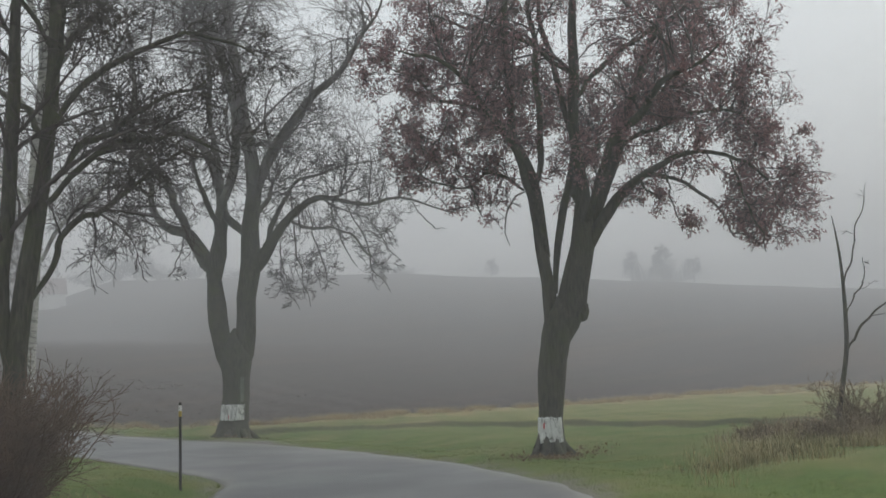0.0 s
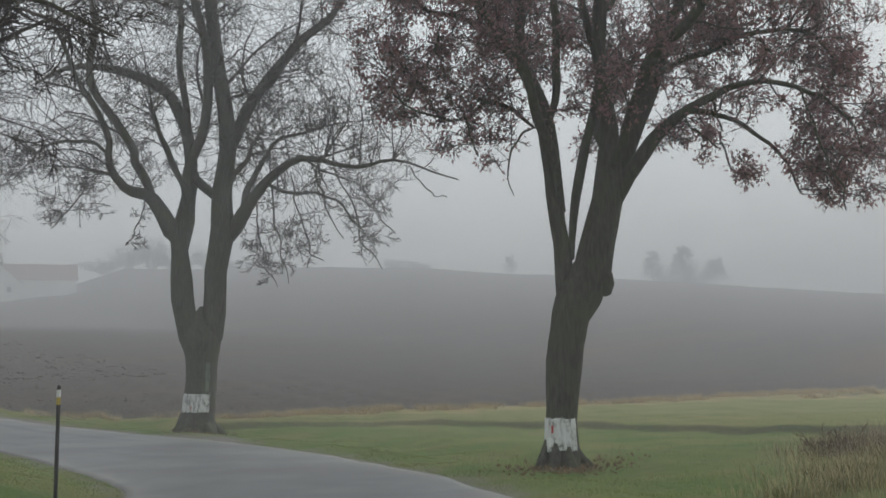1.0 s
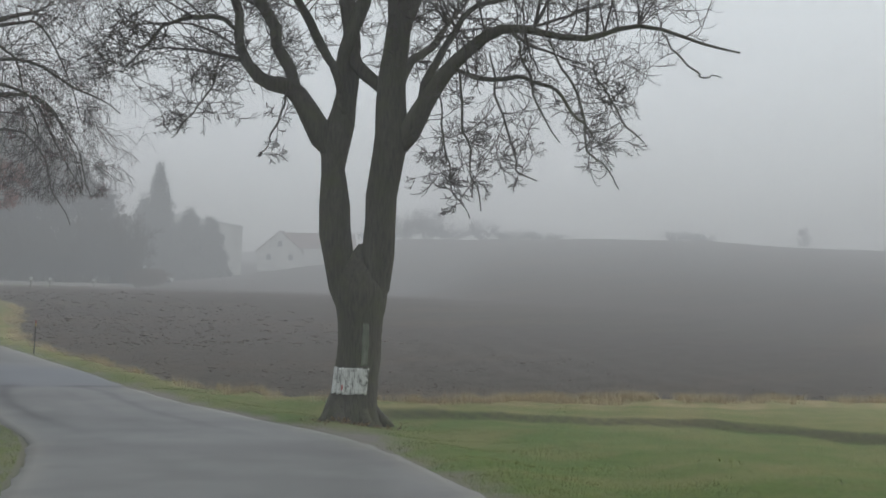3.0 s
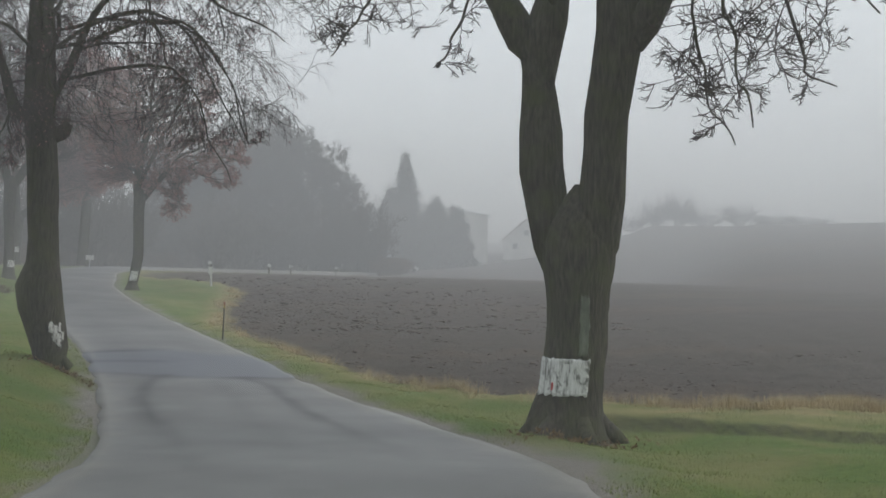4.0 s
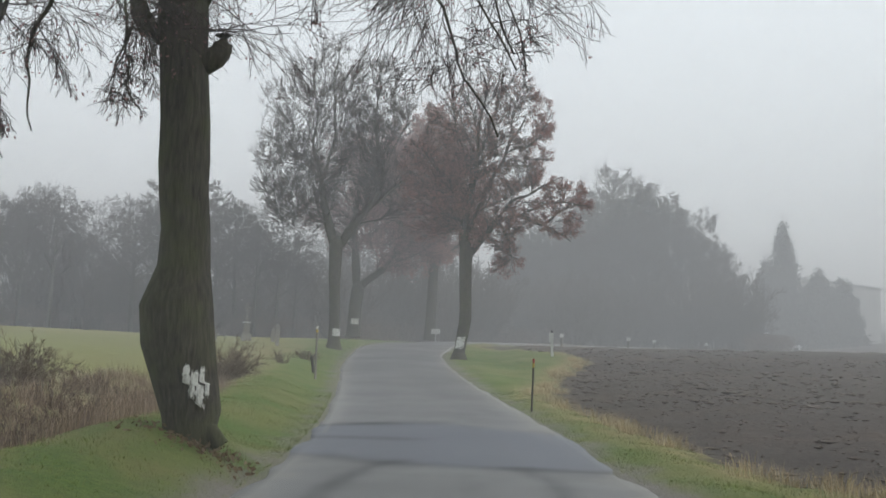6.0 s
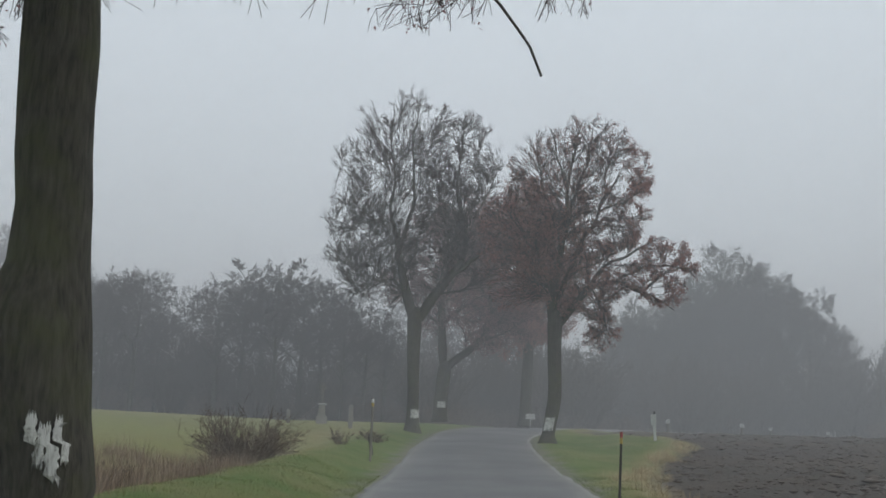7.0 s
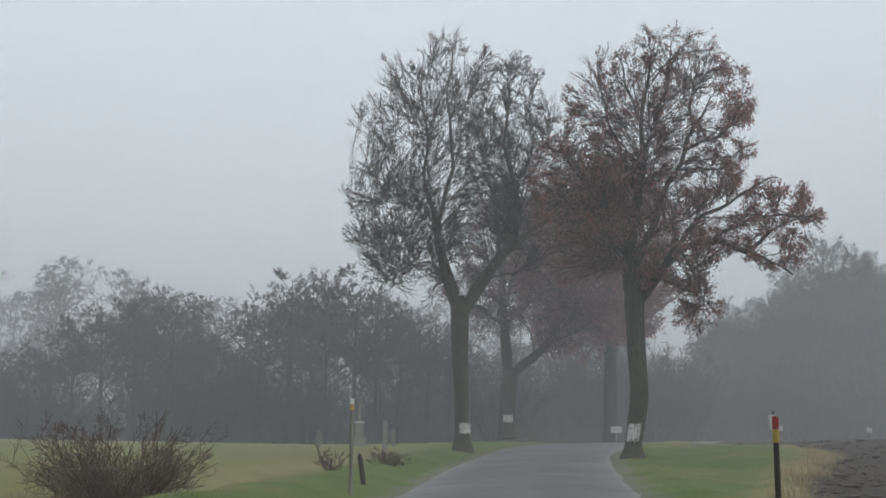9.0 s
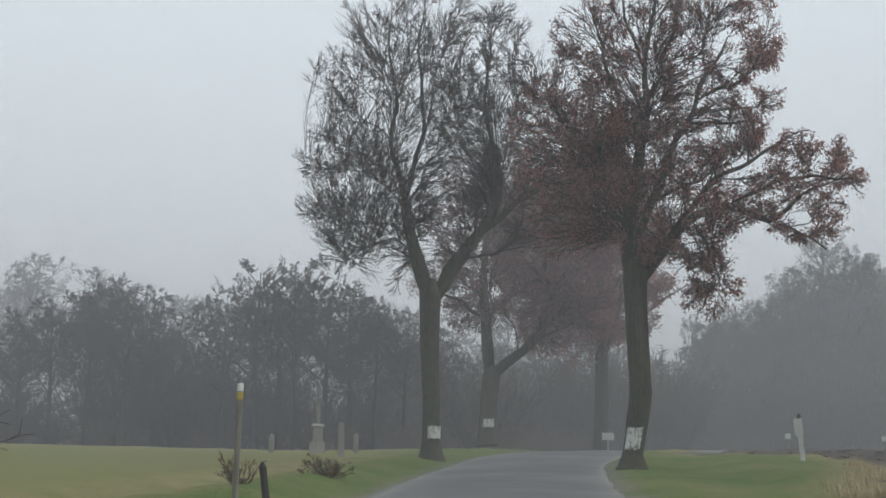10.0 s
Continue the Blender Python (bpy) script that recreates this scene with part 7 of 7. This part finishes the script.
verge = verge[away & (from_line(verge, EDGE_F) < np.where(verge[:, 1] < 7, -1.0, -0.1)) & (gravel_at(verge[:, 0], verge[:, 1]) < rng_v.uniform(0.1, 0.7, len(verge)))]
v, f = blades(rng_v, verge, 0.05 + 0.025 * np.clip(wave(verge[:, 0], verge[:, 1], 1.7), -1, 1), 0.0042, 1.2, bent=False)
tagged(put("verge_grass", mesh_of("verge_grass", v, f, [GRASS])), "short green grass on the road verges", "grass", kind="stuff")

knots = np.vstack([beside(FINE_F, 420, -0.55, 0.3, -14, 48), beside(FINE_F, 120, -0.9, 0.4, 2, 12), beside(FINE_F, 620, -1.6, 0.4, -8, 6)])
knots = knots[wave(knots[:, 0], knots[:, 1], 0.9) + rng_v.normal(0, 0.4, len(knots)) > -0.25]
v, f = tufts(rng_v, knots, 80, 0.14, 0.28, 0.0028, 1.0)
tagged(put("dry_grass", mesh_of("dry_grass", v, f, [STRAW])), "clumps of dry straw-coloured grass along the field edge", "grass", kind="stuff")

knots = np.vstack([beside(FINE_L, 330, -2.5, -5.6, 4, 28), rng_v.normal((-0.9, -18.6), (1.3, 0.9), (70, 2))])
knots = knots[(from_line(knots, EDGE_R) > 0.9) | (from_line(knots, EDGE_L) < -1.2)]
v, f = tufts(rng_v, knots, 60, 0.2, 0.4, 0.003, 0.8)
tagged(put("dead_stalks", mesh_of("dead_stalks", v, f, [STALK])), "dead brown stalks and weeds on the bank", "weeds", kind="stuff")

knots = np.vstack([rng_v.normal((-2.6, -19.2), (1.7, 1.0), (150, 2)), rng_v.normal((0.4, -18.4), (1.2, 0.9), (90, 2)), rng_v.normal((-5.6, -18.6), (1.4, 0.5), (60, 2)), rng_v.normal((-15.9, -11.6), (1.3, 0.8), (110, 2))])
knots = knots[(from_line(knots, EDGE_R) > 0.7) | (from_line(knots, EDGE_L) < -0.4)]
v, f = tufts(rng_v, knots, 60, 0.2, 0.27, 0.0034, 1.1)
tagged(put("rough_grass", mesh_of("rough_grass", v, f, [grass_material("rough_ditch_grass", [(0.0, (0.12, 0.14, 0.045)), (0.45, (0.22, 0.2, 0.085)), (1.0, (0.42, 0.33, 0.18))])])), "rough brown and green grass in the ditch", "grass", kind="stuff")

# Clods of the ploughed field, near its edge.
clod = np.vstack([beside(FINE_F, 9000, 0.1, 7.0, -4, 50, 1.4), beside(FINE_F, 4000, 2.0, 20.0, 0, 62), beside(FINE_F, 3600, 0.3, 17.0, 26, 64)])
n_c = len(clod)
oct_v = np.array([(1, 0, 0), (0, 1, 0), (-1, 0, 0), (0, -1, 0), (0, 0, 1), (0, 0, -1)], float)
oct_f = np.array([(0, 1, 4), (1, 2, 4), (2, 3, 4), (3, 0, 4), (1, 0, 5), (2, 1, 5), (3, 2, 5), (0, 3, 5)])
size = (rng_v.gamma(2.6, 0.0125, n_c) * np.where(np.arange(n_c) < 13000, 1.0, 2.6))[:, None, None]
shape = oct_v[None] * rng_v.uniform(0.5, 1.3, (n_c, 6, 3)) * np.array([1.4, 1.1, 0.3])
ang = rng_v.uniform(0, 6.283, n_c)
ca, sa = np.cos(ang)[:, None], np.sin(ang)[:, None]
turned = np.stack([shape[:, :, 0] * ca - shape[:, :, 1] * sa, shape[:, :, 0] * sa + shape[:, :, 1] * ca, shape[:, :, 2]], 2)
foot = np.stack([clod[:, 0], clod[:, 1], land(clod[:, 0], clod[:, 1])[0]], 1)[:, None]
v = (foot + turned * size).reshape(-1, 3)
f = (np.arange(n_c)[:, None, None] * 6 + oct_f[None]).reshape(-1, 3)
SOIL = simple("clods_of_soil", [(0.3, (0.085, 0.07, 0.058)), (0.7, (0.165, 0.137, 0.115))], 8, 0.95, 0.2, 0.01)
tagged(put("clods", mesh_of("clods", v, f, [SOIL])), "dark clods of ploughed soil", "soil", kind="stuff")

# Fallen leaves at the feet of the trees.
spots = np.vstack([rng_v.normal((-3.3, -13.6), (0.7, 0.45), (500, 2)), rng_v.normal((-0.5, 12.6), (0.45, 0.35), (300, 2)), rng_v.normal((4.8, 2.7), (0.5, 0.45), (260, 2))])
spots = spots[(from_line(spots, EDGE_R) > 0.1) | (from_line(spots, EDGE_L) < -0.1)]
sz = land(spots[:, 0], spots[:, 1])[0] + 0.02 + rng_v.uniform(0, 0.05, len(spots))
v, f = leaf_cards(rng_v, np.stack([spots[:, 0], spots[:, 1], sz], 1), 0.09, 0.0)
tagged(put("leaf_litter", mesh_of("leaf_litter", v, f, [leaf_material("brown_leaf_litter", (0.13, 0.09, 0.055), (0.27, 0.195, 0.115))])), "fallen brown leaves round the tree feet", "leaves", kind="stuff")


# ---------------------------------------------------------------- road wear
def on_road(points, width, lift):
    """A strip laid on the carriageway along a line."""
    c = spline(points, 0.25)
    d = np.gradient(c, axis=0)
    nrm = np.stack([d[:, 1], -d[:, 0]], 1) / (np.linalg.norm(d, axis=1, keepdims=True) + 1e-9)
    w = width * 0.5 * (1 + rng_v.normal(0, 0.06, len(c)))[:, None]
    rows_ = np.stack([c - nrm * w, c - nrm * w * 0.33, c + nrm * w * 0.33, c + nrm * w], 1)
    z = road_height(rows_.reshape(-1, 2)) + lift
    v = np.concatenate([rows_.reshape(-1, 2), z[:, None]], 1)
    i = np.arange(len(v)).reshape(-1, 4)
    return v, np.stack([i[:-1, :-1], i[:-1, 1:], i[1:, 1:], i[1:, :-1]], -1).reshape(-1, 4)


def road_height(xy):
    dl, dr = np.maximum(from_line(xy, FINE_L), 0), np.maximum(-from_line(xy, FINE_R), 0)
    return base_land(xy[:, 0], xy[:, 1]) + 0.03 * np.sin(np.pi * np.clip(dl / (dl + dr + 1e-6), 0, 1)) + 0.012


WORN_WHITE = simple("worn_white_line", [(0.4, (0.15, 0.15, 0.146)), (0.62, (0.29, 0.29, 0.28))], 9, 0.7, 0.3, 0)
white = spline(ROAD_L, 0.4)
white = white[(white[:, 1] > 17.8) & (white[:, 1] < 31)][::4]
tagged(put("edge_line", mesh_of("edge_line", *on_road([(q[0] + 0.2, q[1]) for q in white], 0.055, 0.006), [WORN_WHITE], smooth=True)), "worn white edge line on the road", "road marking", kind="structure")


# ---------------------------------------------------------------- mist
fog_mat = bpy.data.materials.new("thin_morning_mist")
fog_mat.use_nodes = True
fn, fl = fog_mat.node_tree.nodes, fog_mat.node_tree.links
fn.clear()
f_out, f_vol = fn.new("ShaderNodeOutputMaterial"), fn.new("ShaderNodeVolumeScatter")
f_vol.inputs["Color"].default_value = (0.97, 0.985, 1.0, 1)
f_vol.inputs["Density"].default_value = 0.0034
f_vol.inputs["Anisotropy"].default_value = 0.0
fl.new(f_vol.outputs[0], f_out.inputs["Volume"])
bm = bmesh.new()
bmesh.ops.create_cube(bm, size=1.0, matrix=Matrix.LocRotScale((100, 300, 27), None, (3400, 3400, 108)))
low_mist = bpy.data.materials.new("low_ground_mist")
low_mist.use_nodes = True
ln_, ll_ = low_mist.node_tree.nodes, low_mist.node_tree.links
ln_.clear()
l_out, l_vol = ln_.new("ShaderNodeOutputMaterial"), ln_.new("ShaderNodeVolumeScatter")
l_vol.inputs["Color"].default_value = (0.97, 0.985, 1.0, 1)
l_vol.inputs["Density"].default_value = 0.0020
l_vol.inputs["Anisotropy"].default_value = 0.0
ll_.new(l_vol.outputs[0], l_out.inputs["Volume"])
layer = bmesh.new()
bmesh.ops.create_cube(layer, size=1.0, matrix=Matrix.LocRotScale((100, 300, 2), None, (3300, 3300, 46)))
tagged(part("mist_layer", layer, low_mist, None), "denser mist lying low over the fields", "mist", kind="structure")
mist = part("mist", bm, fog_mat, None)
tagged(mist, "thin grey mist lying over the land", "mist", kind="structure")
